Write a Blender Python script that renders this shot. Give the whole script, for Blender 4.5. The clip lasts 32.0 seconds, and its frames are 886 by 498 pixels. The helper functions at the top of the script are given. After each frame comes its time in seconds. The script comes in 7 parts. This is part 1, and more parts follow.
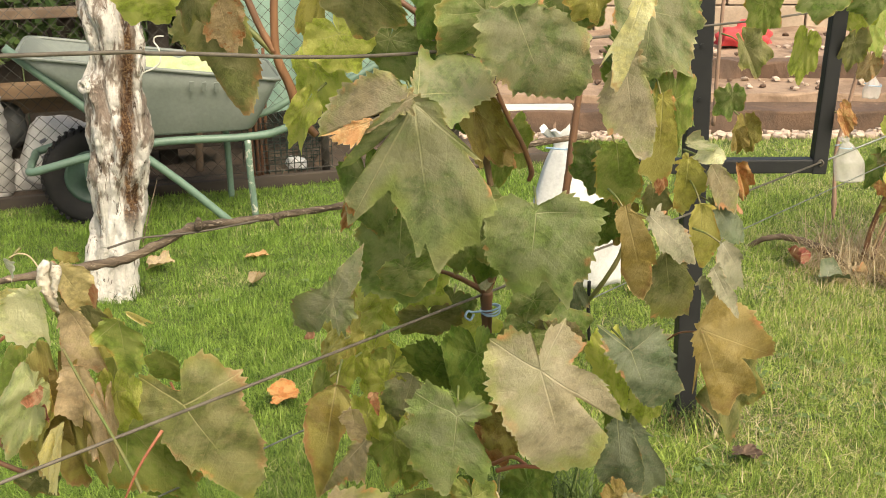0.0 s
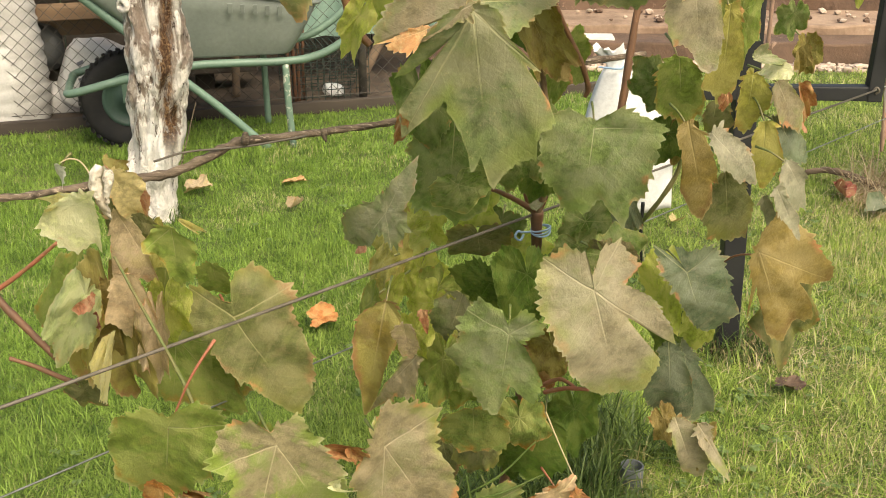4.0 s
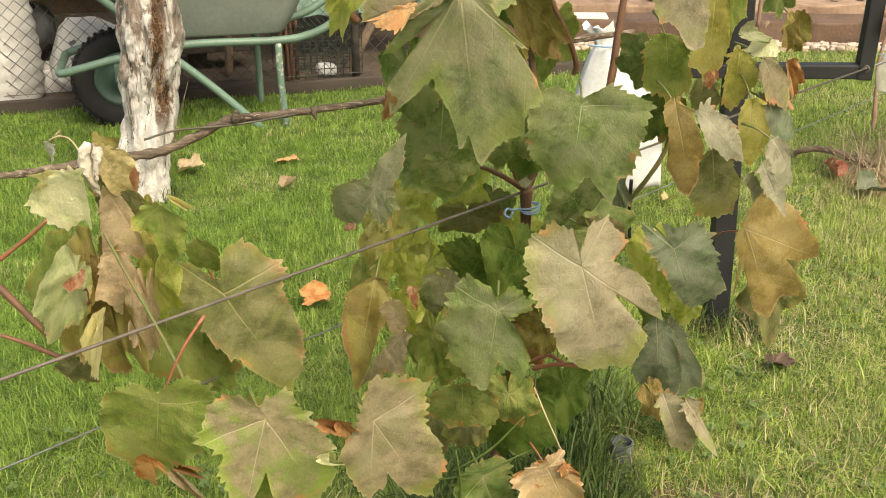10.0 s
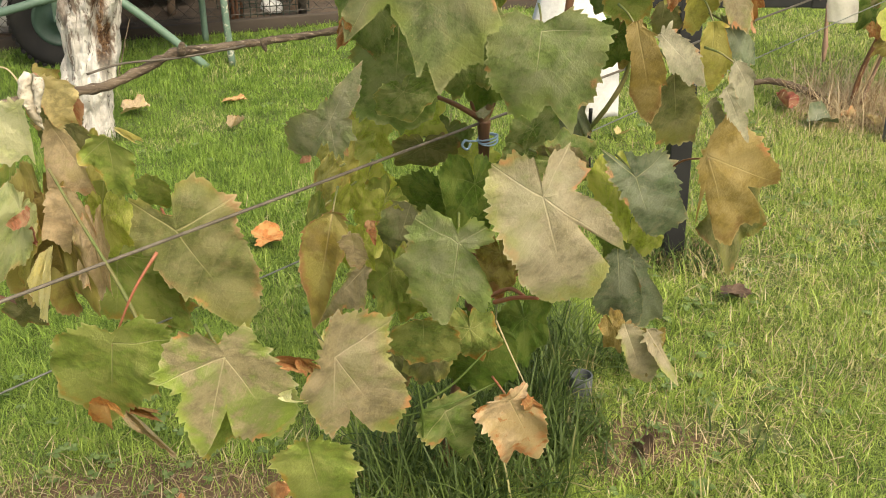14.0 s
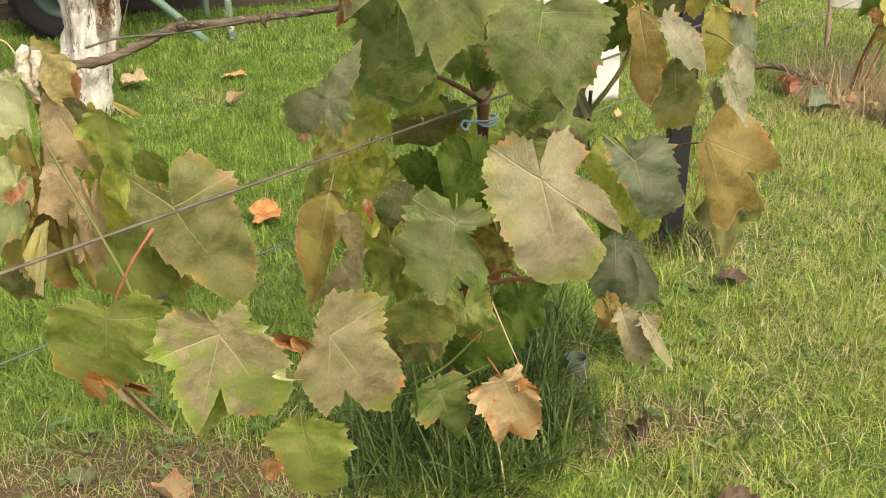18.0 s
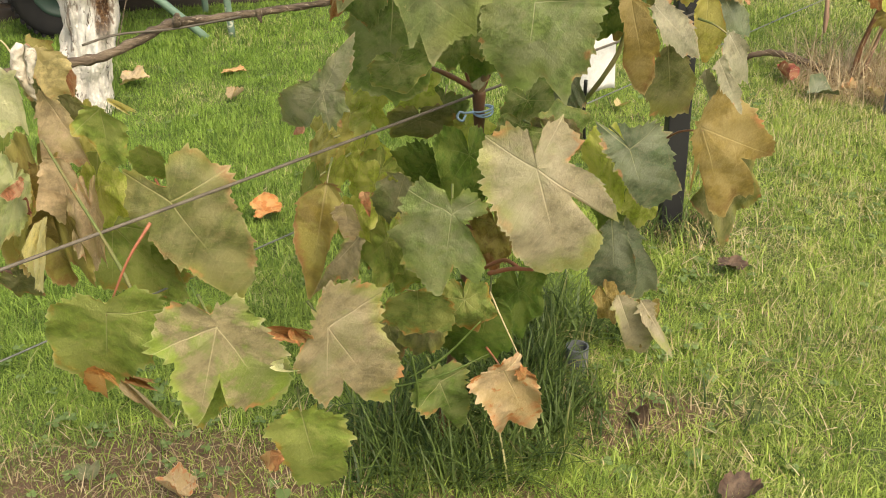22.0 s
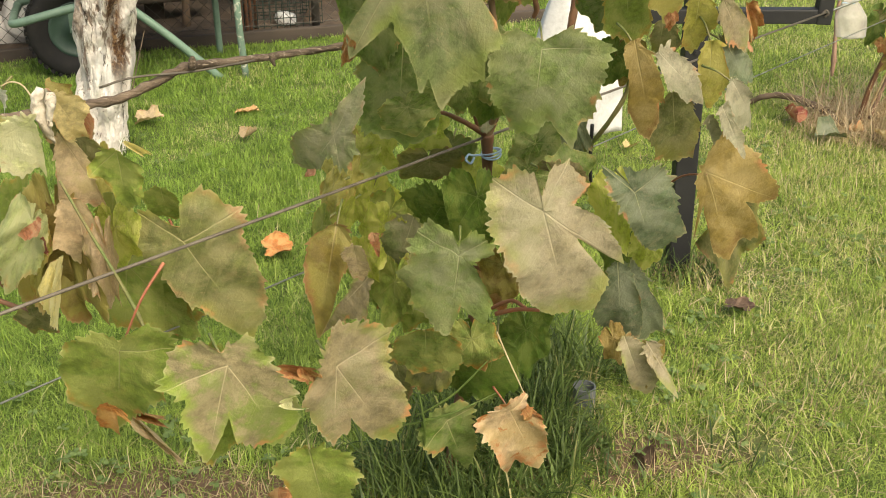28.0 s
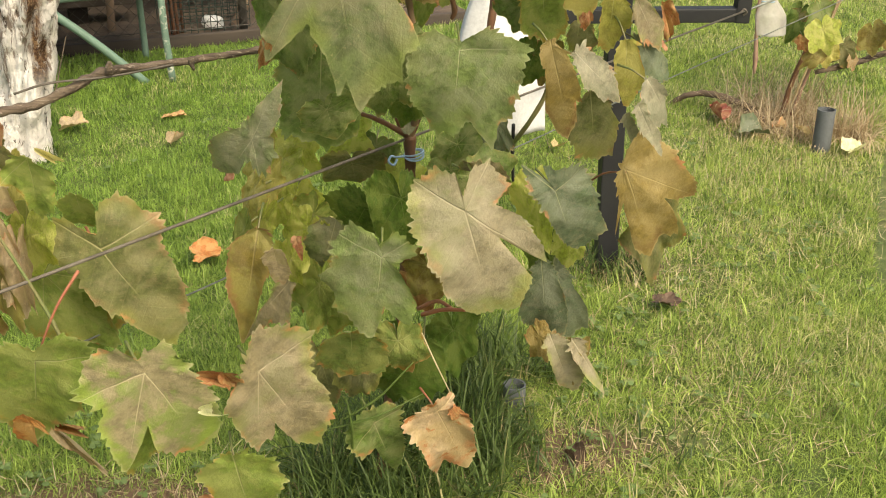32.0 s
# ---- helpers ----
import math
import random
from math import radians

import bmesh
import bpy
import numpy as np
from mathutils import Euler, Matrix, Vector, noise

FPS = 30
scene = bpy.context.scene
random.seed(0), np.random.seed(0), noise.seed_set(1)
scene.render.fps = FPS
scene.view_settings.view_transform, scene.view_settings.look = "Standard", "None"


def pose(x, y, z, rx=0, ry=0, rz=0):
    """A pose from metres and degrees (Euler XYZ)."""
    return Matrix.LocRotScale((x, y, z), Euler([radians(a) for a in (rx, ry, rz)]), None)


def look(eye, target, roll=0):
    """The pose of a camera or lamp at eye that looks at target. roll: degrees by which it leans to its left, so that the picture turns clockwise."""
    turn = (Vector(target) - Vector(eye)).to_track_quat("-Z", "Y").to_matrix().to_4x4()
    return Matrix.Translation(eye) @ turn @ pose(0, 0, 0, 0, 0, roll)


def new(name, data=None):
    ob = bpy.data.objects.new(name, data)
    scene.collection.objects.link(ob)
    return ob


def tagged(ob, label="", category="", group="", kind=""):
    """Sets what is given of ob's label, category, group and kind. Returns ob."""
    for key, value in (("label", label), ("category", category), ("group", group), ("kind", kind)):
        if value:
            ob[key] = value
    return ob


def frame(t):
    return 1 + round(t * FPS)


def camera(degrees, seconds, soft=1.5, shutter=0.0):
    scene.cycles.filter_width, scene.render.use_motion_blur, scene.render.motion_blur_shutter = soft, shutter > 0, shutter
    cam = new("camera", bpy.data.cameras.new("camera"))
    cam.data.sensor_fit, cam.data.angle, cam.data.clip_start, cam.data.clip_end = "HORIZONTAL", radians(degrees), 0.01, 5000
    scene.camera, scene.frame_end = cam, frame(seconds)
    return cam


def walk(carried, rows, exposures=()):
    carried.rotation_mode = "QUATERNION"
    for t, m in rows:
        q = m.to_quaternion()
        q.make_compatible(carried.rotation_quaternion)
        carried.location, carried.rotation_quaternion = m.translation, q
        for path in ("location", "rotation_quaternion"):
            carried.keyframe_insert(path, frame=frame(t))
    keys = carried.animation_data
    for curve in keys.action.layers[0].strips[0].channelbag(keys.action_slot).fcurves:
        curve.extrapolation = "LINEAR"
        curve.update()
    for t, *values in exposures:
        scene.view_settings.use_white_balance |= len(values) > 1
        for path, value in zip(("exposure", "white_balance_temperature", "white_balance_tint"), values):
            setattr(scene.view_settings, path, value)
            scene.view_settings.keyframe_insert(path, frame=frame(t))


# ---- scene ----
cam = camera(43.1, 32.0, soft=1.0)
PATH = [
    (0, (0.078, -0.098, 1.389), (0.071, 1.798, 0.753), -0.4),
    (0.5, (0.077, -0.095, 1.381), (0.062, 1.773, 0.665), -0.2),
    (1, (0.069, -0.082, 1.371), (0.042, 1.764, 0.603), -0.1),
    (1.5, (0.067, -0.082, 1.367), (0.033, 1.77, 0.611), -0.3),
    (2, (0.061, -0.085, 1.363), (0.028, 1.777, 0.634), -0.2),
    (2.5, (0.055, -0.08, 1.36), (0.022, 1.78, 0.627), -0.1),
    (3, (0.051, -0.075, 1.353), (0.012, 1.784, 0.616), 0.2),
    (3.5, (0.045, -0.078, 1.354), (-0.006, 1.779, 0.614), 0.1),
    (5.5, (0.044, -0.069, 1.342), (-0.021, 1.779, 0.578), -0.1),
    (6, (0.043, -0.061, 1.341), (-0.02, 1.781, 0.565), -0.2),
    (6.5, (0.045, -0.061, 1.36), (-0.005, 1.774, 0.568), -0.3),
    (7, (0.046, -0.056, 1.345), (0.005, 1.779, 0.549), -0.2),
    (7.5, (0.043, -0.068, 1.344), (0.002, 1.766, 0.547), -0.0),
    (8, (0.044, -0.076, 1.344), (-0.003, 1.758, 0.548), 0.0),
    (8.5, (0.038, -0.077, 1.354), (-0.007, 1.755, 0.555), -0.0),
    (9, (0.048, -0.075, 1.354), (0.001, 1.759, 0.558), -0.1),
    (9.5, (0.05, -0.085, 1.352), (0.002, 1.753, 0.566), -0.1),
    (10, (0.054, -0.089, 1.352), (0.004, 1.753, 0.576), 0.0),
    (10.5, (0.056, -0.086, 1.352), (0.004, 1.758, 0.58), -0.2),
    (11, (0.06, -0.086, 1.352), (0.011, 1.759, 0.582), -0.4),
    (11.5, (0.06, -0.09, 1.354), (0.015, 1.756, 0.585), -0.4),
    (12, (0.068, -0.101, 1.359), (0.028, 1.746, 0.592), -0.5),
    (12.5, (0.068, -0.093, 1.353), (0.03, 1.754, 0.587), -0.3),
    (13, (0.068, -0.084, 1.346), (0.033, 1.758, 0.567), -0.5),
    (13.5, (0.053, -0.069, 1.333), (0.052, 1.757, 0.518), -0.1),
    (14, (0.04, -0.062, 1.325), (0.08, 1.739, 0.455), 0.1),
    (14.5, (0.039, -0.062, 1.325), (0.08, 1.73, 0.438), 0.4),
    (16.5, (0.049, -0.068, 1.33), (0.103, 1.729, 0.455), 0.5),
    (17, (0.044, -0.058, 1.327), (0.096, 1.735, 0.442), 0.8),
    (17.5, (0.045, -0.062, 1.328), (0.088, 1.726, 0.433), 0.7),
    (18, (0.042, -0.06, 1.326), (0.085, 1.724, 0.423), 1.1),
    (18.5, (0.046, -0.056, 1.325), (0.099, 1.726, 0.419), 0.4),
    (19, (0.052, -0.061, 1.329), (0.114, 1.719, 0.42), 0.4),
    (19.5, (0.048, -0.066, 1.329), (0.116, 1.715, 0.422), 0.6),
    (20, (0.035, -0.049, 1.317), (0.103, 1.73, 0.406), 1.1),
    (20.5, (0.043, -0.051, 1.318), (0.093, 1.724, 0.399), 0.7),
    (21, (0.047, -0.06, 1.323), (0.087, 1.716, 0.405), 0.5),
    (21.5, (0.048, -0.064, 1.327), (0.084, 1.714, 0.413), 0.3),
    (22, (0.053, -0.069, 1.327), (0.087, 1.709, 0.413), 0.1),
    (22.5, (0.056, -0.074, 1.33), (0.09, 1.706, 0.419), 0.0),
    (23, (0.058, -0.076, 1.333), (0.09, 1.708, 0.43), -0.0),
    (23.5, (0.049, -0.07, 1.328), (0.082, 1.716, 0.428), -0.1),
    (24, (0.05, -0.067, 1.326), (0.087, 1.718, 0.425), -0.1),
    (24.5, (0.051, -0.068, 1.327), (0.09, 1.716, 0.425), -0.1),
    (25, (0.052, -0.072, 1.333), (0.093, 1.713, 0.43), 0.0),
    (25.5, (0.054, -0.076, 1.332), (0.103, 1.712, 0.437), 0.1),
    (27.5, (0.061, -0.098, 1.344), (0.096, 1.708, 0.487), 0.3),
    (28, (0.057, -0.09, 1.342), (0.072, 1.719, 0.488), 0.2),
    (28.5, (0.057, -0.087, 1.338), (0.058, 1.723, 0.486), -0.2),
    (29, (0.053, -0.078, 1.333), (0.061, 1.728, 0.474), -0.4),
    (29.5, (0.056, -0.091, 1.34), (0.083, 1.715, 0.48), -0.6),
    (30, (0.053, -0.085, 1.337), (0.103, 1.723, 0.483), 0.0),
    (30.5, (0.056, -0.075, 1.332), (0.121, 1.732, 0.479), 0.4),
    (31, (0.071, -0.084, 1.336), (0.159, 1.721, 0.479), 0.2),
    (31.5, (0.071, -0.082, 1.332), (0.182, 1.722, 0.475), 1.2),
    (32, (0.079, -0.093, 1.342), (0.204, 1.713, 0.492), 0.5),
]
walk(cam, [(t, look(eye, target, roll)) for t, eye, target, roll in PATH], [(0, 1.2, 7500, 5), (32, 1.2, 7500, 5)])

# ---------------------------------------------------------------- light
world = bpy.data.worlds.new("sky")
scene.world = world
world.use_nodes = True
wn = world.node_tree
sky = wn.nodes.new("ShaderNodeTexSky")
sky.sky_type = 'NISHITA'
sky.sun_disc = False
sky.sun_elevation = radians(48)
sky.sun_rotation = radians(150)
sky.air_density = 1.0
sky.dust_density = 4.0
sky.ozone_density = 0.6
wn.nodes["Background"].inputs[1].default_value = 0.11
wn.links.new(sky.outputs[0], wn.nodes["Background"].inputs[0])
sun = new("sun", bpy.data.lights.new("sun", 'SUN'))
sun.data.energy = 2.0
sun.data.angle = radians(35)
sun.data.color = (1.0, 0.94, 0.84)
sun.matrix_world = look((1.9, -3.4, 4.6), (0, 0, 0))


# ---------------------------------------------------------------- node helpers
def mat(name):
    m = bpy.data.materials.new(name)
    m.use_nodes = True
    nt = m.node_tree
    return m, nt, nt.nodes["Principled BSDF"]


def nd(nt, kind, **ins):
    """A node with its inputs; an input may be a value or a socket. i0, i1 ... are inputs by number."""
    n = nt.nodes.new(kind)
    for k, v in ins.items():
        s = n.inputs[int(k[1:])] if k[0] == "i" and k[1:].isdigit() else n.inputs[k.replace("_", " ")]
        if isinstance(v, bpy.types.NodeSocket):
            nt.links.new(v, s)
        else:
            s.default_value = v
    return n


def rgb(c):
    return (*c, 1.0)


def math_n(nt, op, a, b=0.0, c=0.0, clamp=False):
    n = nd(nt, "ShaderNodeMath", i0=a, i1=b)
    n.operation, n.use_clamp = op, clamp
    if op in ("MULTIPLY_ADD", "SMOOTH_MIN"):
        n.inputs[2].default_value = c
    return n.outputs[0]


def ramp_n(nt, v, lo, hi):
    n = nd(nt, "ShaderNodeMapRange", i0=v, i1=lo, i2=hi)
    n.interpolation_type = "SMOOTHSTEP"
    return n.outputs[0]


def vec_n(nt, op, a, b=(0, 0, 0)):
    n = nd(nt, "ShaderNodeVectorMath", i0=a, i1=b)
    n.operation = op
    return n.outputs[1] if op == "LENGTH" else n.outputs[0]


def uv_n(nt, name):
    n = nt.nodes.new("ShaderNodeUVMap")
    n.uv_map = name
    return n.outputs[0]


def mix_n(nt, f, a, b, blend="MIX"):
    n = nt.nodes.new("ShaderNodeMix")
    n.data_type, n.blend_type = "RGBA", blend
    for s, v in ((n.inputs[0], f), (n.inputs[6], a), (n.inputs[7], b)):
        if isinstance(v, bpy.types.NodeSocket):
            nt.links.new(v, s)
        else:
            s.default_value = v if isinstance(v, float) else rgb(v)
    return n.outputs[2]


def noise_n(nt, vec, scale, detail=4.0, rough=0.6, dist=0.0):
    return nd(nt, "ShaderNodeTexNoise", Vector=vec, Scale=scale, Detail=detail, Roughness=rough, Distortion=dist).outputs[0]


def coords(nt, stretch=None):
    c = nt.nodes.new("ShaderNodeTexCoord").outputs["Object"]
    if stretch:
        c = nd(nt, "ShaderNodeMapping", Vector=c, Scale=stretch).outputs[0]
    return c


def surface(name, c1, c2, scale=6.0, rough=0.7, bump=0.3, fine=60.0, c3=None, c3_at=0.62, metallic=0.0, stretch=None, depth=0.004, spec=0.4):
    """A worn surface: two colours in large patches, a third in stains, fine grain in tone and relief."""
    m, nt, b = mat(name)
    v = coords(nt, stretch)
    big = noise_n(nt, v, scale, 5.0, 0.62, 0.3)
    small = noise_n(nt, v, fine, 4.0, 0.65)
    col = mix_n(nt, ramp_n(nt, big, 0.36, 0.66), c1, c2)
    if c3:
        stain = noise_n(nt, v, scale * 2.7, 6.0, 0.7, 0.6)
        col = mix_n(nt, ramp_n(nt, stain, c3_at, c3_at + 0.08), col, c3)
    rnd = nt.nodes.new("ShaderNodeObjectInfo").outputs["Random"]
    tone = math_n(nt, "ADD", math_n(nt, "MULTIPLY", small, 0.5), math_n(nt, "MULTIPLY_ADD", rnd, 0.16, 0.67))
    col = mix_n(nt, 1.0, col, nd(nt, "ShaderNodeCombineColor", i0=tone, i1=tone, i2=tone).outputs[0], "MULTIPLY")
    nt.links.new(col, b.inputs["Base Color"])
    b.inputs["Metallic"].default_value = metallic
    b.inputs["Specular IOR Level"].default_value = spec
    r = math_n(nt, "MULTIPLY_ADD", small, 0.3, rough - 0.15, True)
    nt.links.new(r, b.inputs["Roughness"])
    h = math_n(nt, "ADD", math_n(nt, "MULTIPLY", big, 1.5), small)
    bp = nd(nt, "ShaderNodeBump", Strength=bump, Distance=depth, Height=h)
    nt.links.new(bp.outputs[0], b.inputs["Normal"])
    return m


def leaf_material(name, base, patch, edge, dust=0.0, edge_w=0.10, spots=0.0, vein=(0.42, 0.40, 0.20), spot=(0.30, 0.11, 0.03), rough=0.5, through_light=0.25, dustc=(0.40, 0.36, 0.27), patch_at=0.5, live=None):
    """A vine leaf: blade colour in patches, coloured margin, pale veins, rusty spots and a dusty film."""
    m, nt, b = mat(name)
    uv = uv_n(nt, "blade")
    vu = uv_n(nt, "vein")
    rim = uv_n(nt, "rim")
    rnd = nt.nodes.new("ShaderNodeObjectInfo").outputs["Random"]
    shift = nd(nt, "ShaderNodeCombineXYZ", i0=math_n(nt, "MULTIPLY", rnd, 37.0), i1=math_n(nt, "MULTIPLY", rnd, 91.0)).outputs[0]
    p = vec_n(nt, "ADD", uv, shift)
    big = noise_n(nt, p, 2.2, 4.0, 0.6, 0.4)
    mid = noise_n(nt, p, 9.0, 5.0, 0.65)
    fine = noise_n(nt, p, 45.0, 3.0, 0.7)
    sep = nd(nt, "ShaderNodeSeparateXYZ", i0=vu)
    along, perp = sep.outputs[0], sep.outputs[1]
    r_e = nd(nt, "ShaderNodeSeparateXYZ", i0=rim).outputs[0]
    # veins: five main ones, and side veins that leave them slantwise
    wmain = math_n(nt, "MULTIPLY_ADD", along, -0.006, 0.0088)
    main = math_n(nt, "SUBTRACT", 1.0, nd(nt, "ShaderNodeMapRange", i0=perp, i1=math_n(nt, "MULTIPLY", wmain, 0.35), i2=wmain).outputs[0])
    slant = math_n(nt, "SUBTRACT", along, math_n(nt, "MULTIPLY", perp, 0.95))
    fr = math_n(nt, "PINGPONG", math_n(nt, "ADD", slant, math_n(nt, "MULTIPLY", mid, 0.02)), 0.06)
    side = math_n(nt, "SUBTRACT", 1.0, ramp_n(nt, fr, 0.002, 0.008))
    side = math_n(nt, "MULTIPLY", side, math_n(nt, "MULTIPLY", big, 0.30))
    veins = math_n(nt, "MAXIMUM", main, side, clamp=True)
    cloud = noise_n(nt, p, 4.3, 7.0, 0.72, 0.8)
    col = mix_n(nt, ramp_n(nt, mid, 0.36, 0.64), [1.12 * x for x in base], [0.68 * x for x in base])
    # faded and browned blotches, uneven from leaf to leaf
    worn = [0.55 * a + 0.45 * c for a, c in zip(base, edge)]
    col = mix_n(nt, math_n(nt, "MULTIPLY", ramp_n(nt, cloud, 0.50, 0.66), 0.30 + 0.35 * dust), col, worn)
    col = mix_n(nt, ramp_n(nt, math_n(nt, "ADD", big, math_n(nt, "MULTIPLY", mid, 0.3)), patch_at + 0.10, patch_at + 0.22), col, patch)
    # margin
    em = math_n(nt, "ADD", r_e, math_n(nt, "MULTIPLY", math_n(nt, "SUBTRACT", big, 0.5), 0.55))
    em = math_n(nt, "ADD", em, math_n(nt, "MULTIPLY", math_n(nt, "SUBTRACT", mid, 0.5), 0.25))
    some = ramp_n(nt, noise_n(nt, p, 2.3, 4.0, 0.65), 0.47, 0.60)
    col = mix_n(nt, math_n(nt, "MULTIPLY", some, ramp_n(nt, em, 1.10 - edge_w * 2.2, 1.06 - edge_w * 0.4)), col, edge)
    if spots:
        sp = noise_n(nt, p, 6.0, 6.0, 0.75, 0.5)
        col = mix_n(nt, ramp_n(nt, sp, 0.74 - spots * 0.25, 0.80 - spots * 0.25), col, spot)
    fleck = ramp_n(nt, noise_n(nt, p, 20.0, 3.0, 0.7), 0.61, 0.70)
    col = mix_n(nt, math_n(nt, "MULTIPLY", fleck, 0.42), col, [0.5 * (a + c) for a, c in zip(vein, edge)])
    col = mix_n(nt, math_n(nt, "MULTIPLY", veins, 0.62), col, vein)
    line = math_n(nt, "MULTIPLY", ramp_n(nt, r_e, 0.955, 1.0), math_n(nt, "MULTIPLY", ramp_n(nt, big, 0.35, 0.6), 0.38))
    col = mix_n(nt, line, col, [min(0.7, 1.35 * x + 0.06) for x in vein])
    if dust:
        dm = math_n(nt, "MULTIPLY", ramp_n(nt, math_n(nt, "ADD", math_n(nt, "MULTIPLY", big, 0.55), math_n(nt, "MULTIPLY", cloud, 0.52)), 0.40, 0.64), dust)
        dm = math_n(nt, "MULTIPLY", dm, math_n(nt, "SUBTRACT", 1.15, math_n(nt, "MULTIPLY", ramp_n(nt, em, 0.55, 1.0), 0.65)), clamp=True)
        col = mix_n(nt, math_n(nt, "MULTIPLY", dm, 0.88), col, (dustc[0], dustc[1], dustc[2] * 0.96))
    if live:
        lm = math_n(nt, "ADD", r_e, math_n(nt, "MULTIPLY_ADD", math_n(nt, "ADD", cloud, big), 0.8, -0.8))
        lm = math_n(nt, "MULTIPLY", ramp_n(nt, lm, 0.62, 1.05), ramp_n(nt, noise_n(nt, p, 1.4, 3.0, 0.6), 0.46, 0.60))
        col = mix_n(nt, math_n(nt, "MULTIPLY", lm, 0.65), col, live)
    if dust > 0.18:
        bm = math_n(nt, "ADD", r_e, math_n(nt, "MULTIPLY_ADD", mid, 0.30, -0.15))
        bm = math_n(nt, "MULTIPLY", ramp_n(nt, bm, 0.86, 0.99), ramp_n(nt, noise_n(nt, p, 2.9, 3.0, 0.6), 0.58, 0.66))
        col = mix_n(nt, math_n(nt, "MULTIPLY", bm, 0.8), col, (0.50, 0.22, 0.10))
    tone = math_n(nt, "ADD", math_n(nt, "MULTIPLY_ADD", fine, 0.34, 0.0), math_n(nt, "MULTIPLY_ADD", rnd, 0.24, 0.71))
    col = mix_n(nt, 1.0, col, nd(nt, "ShaderNodeCombineColor", i0=tone, i1=tone, i2=tone).outputs[0], "MULTIPLY")
    nt.links.new(col, b.inputs["Base Color"])
    nt.links.new(math_n(nt, "MULTIPLY_ADD", mid, 0.3, rough - 0.1, True), b.inputs["Roughness"])
    b.inputs["Specular IOR Level"].default_value = 0.35
    h = math_n(nt, "ADD", math_n(nt, "MULTIPLY_ADD", fr, 0.6, 0.0), math_n(nt, "ADD", math_n(nt, "MULTIPLY_ADD", mid, 1.2, 0.0), math_n(nt, "MULTIPLY", fine, 0.35)))
    bp = nd(nt, "ShaderNodeBump", Strength=0.5, Distance=0.005, Height=math_n(nt, "SUBTRACT", h, math_n(nt, "MULTIPLY", veins, 0.35)))
    nt.links.new(bp.outputs[0], b.inputs["Normal"])
    tr = nd(nt, "ShaderNodeBsdfTranslucent", Color=mix_n(nt, 1.0, col, (1.0, 1.0, 0.55), "MULTIPLY"), Normal=bp.outputs[0])
    mx = nd(nt, "ShaderNodeMixShader", i0=through_light, i1=b.outputs[0], i2=tr.outputs[0])
    nt.links.new(mx.outputs[0], nt.nodes["Material Output"].inputs[0])
    return m


# ---------------------------------------------------------------- materials
M = {}
M["green"] = leaf_material("leaf_green", (0.125, 0.195, 0.038), (0.185, 0.235, 0.060), (0.29, 0.26, 0.06), dust=0.30, edge_w=0.10, spots=0.14)
M["fresh"] = leaf_material("leaf_mid_green", (0.220, 0.290, 0.058), (0.295, 0.330, 0.088), (0.40, 0.26, 0.05), dust=0.20, edge_w=0.11, spots=0.10, dustc=(0.31, 0.32, 0.16), through_light=0.32)
M["sage"] = leaf_material("leaf_sage", (0.185, 0.245, 0.078), (0.240, 0.280, 0.098), (0.36, 0.27, 0.10), dust=0.70, edge_w=0.09, spots=0.14, vein=(0.46, 0.44, 0.27), dustc=(0.285, 0.295, 0.200), live=(0.215, 0.300, 0.060))
M["mist"] = leaf_material("leaf_misty_green", (0.185, 0.215, 0.090), (0.240, 0.245, 0.115), (0.40, 0.24, 0.13), dust=0.65, edge_w=0.09, spots=0.14, vein=(0.52, 0.49, 0.32), dustc=(0.305, 0.292, 0.212), live=(0.230, 0.290, 0.080))
M["dark"] = leaf_material("leaf_dark_green", (0.085, 0.150, 0.022), (0.130, 0.185, 0.032), (0.19, 0.19, 0.04), dust=0.08, edge_w=0.05, vein=(0.20, 0.23, 0.09), through_light=0.30)
M["teal"] = leaf_material("leaf_blue_green", (0.105, 0.140, 0.072), (0.140, 0.168, 0.088), (0.33, 0.20, 0.09), dust=0.60, edge_w=0.06, dustc=(0.240, 0.252, 0.205))
M["grey"] = leaf_material("leaf_grey_green", (0.130, 0.165, 0.060), (0.185, 0.190, 0.078), (0.30, 0.20, 0.09), dust=0.62, edge_w=0.09, spots=0.14, dustc=(0.262, 0.248, 0.180), live=(0.200, 0.260, 0.055))
M["tan"] = leaf_material("leaf_tan", (0.250, 0.205, 0.115), (0.185, 0.185, 0.065), (0.36, 0.20, 0.07), dust=0.62, edge_w=0.08, spots=0.14, vein=(0.54, 0.45, 0.30), dustc=(0.325, 0.275, 0.200), patch_at=0.54, live=(0.235, 0.275, 0.055))
M["dusty"] = leaf_material("leaf_dusty_tan", (0.310, 0.265, 0.170), (0.235, 0.240, 0.105), (0.38, 0.24, 0.10), dust=0.70, edge_w=0.09, spots=0.14, vein=(0.54, 0.46, 0.32), dustc=(0.400, 0.350, 0.268), patch_at=0.56, live=(0.290, 0.320, 0.090))
M["tangreen"] = leaf_material("leaf_tan_green", (0.265, 0.220, 0.125), (0.165, 0.225, 0.040), (0.26, 0.29, 0.06), dust=0.48, edge_w=0.12, spots=0.06, vein=(0.54, 0.46, 0.29), dustc=(0.305, 0.255, 0.180), patch_at=0.48, live=(0.240, 0.330, 0.050))
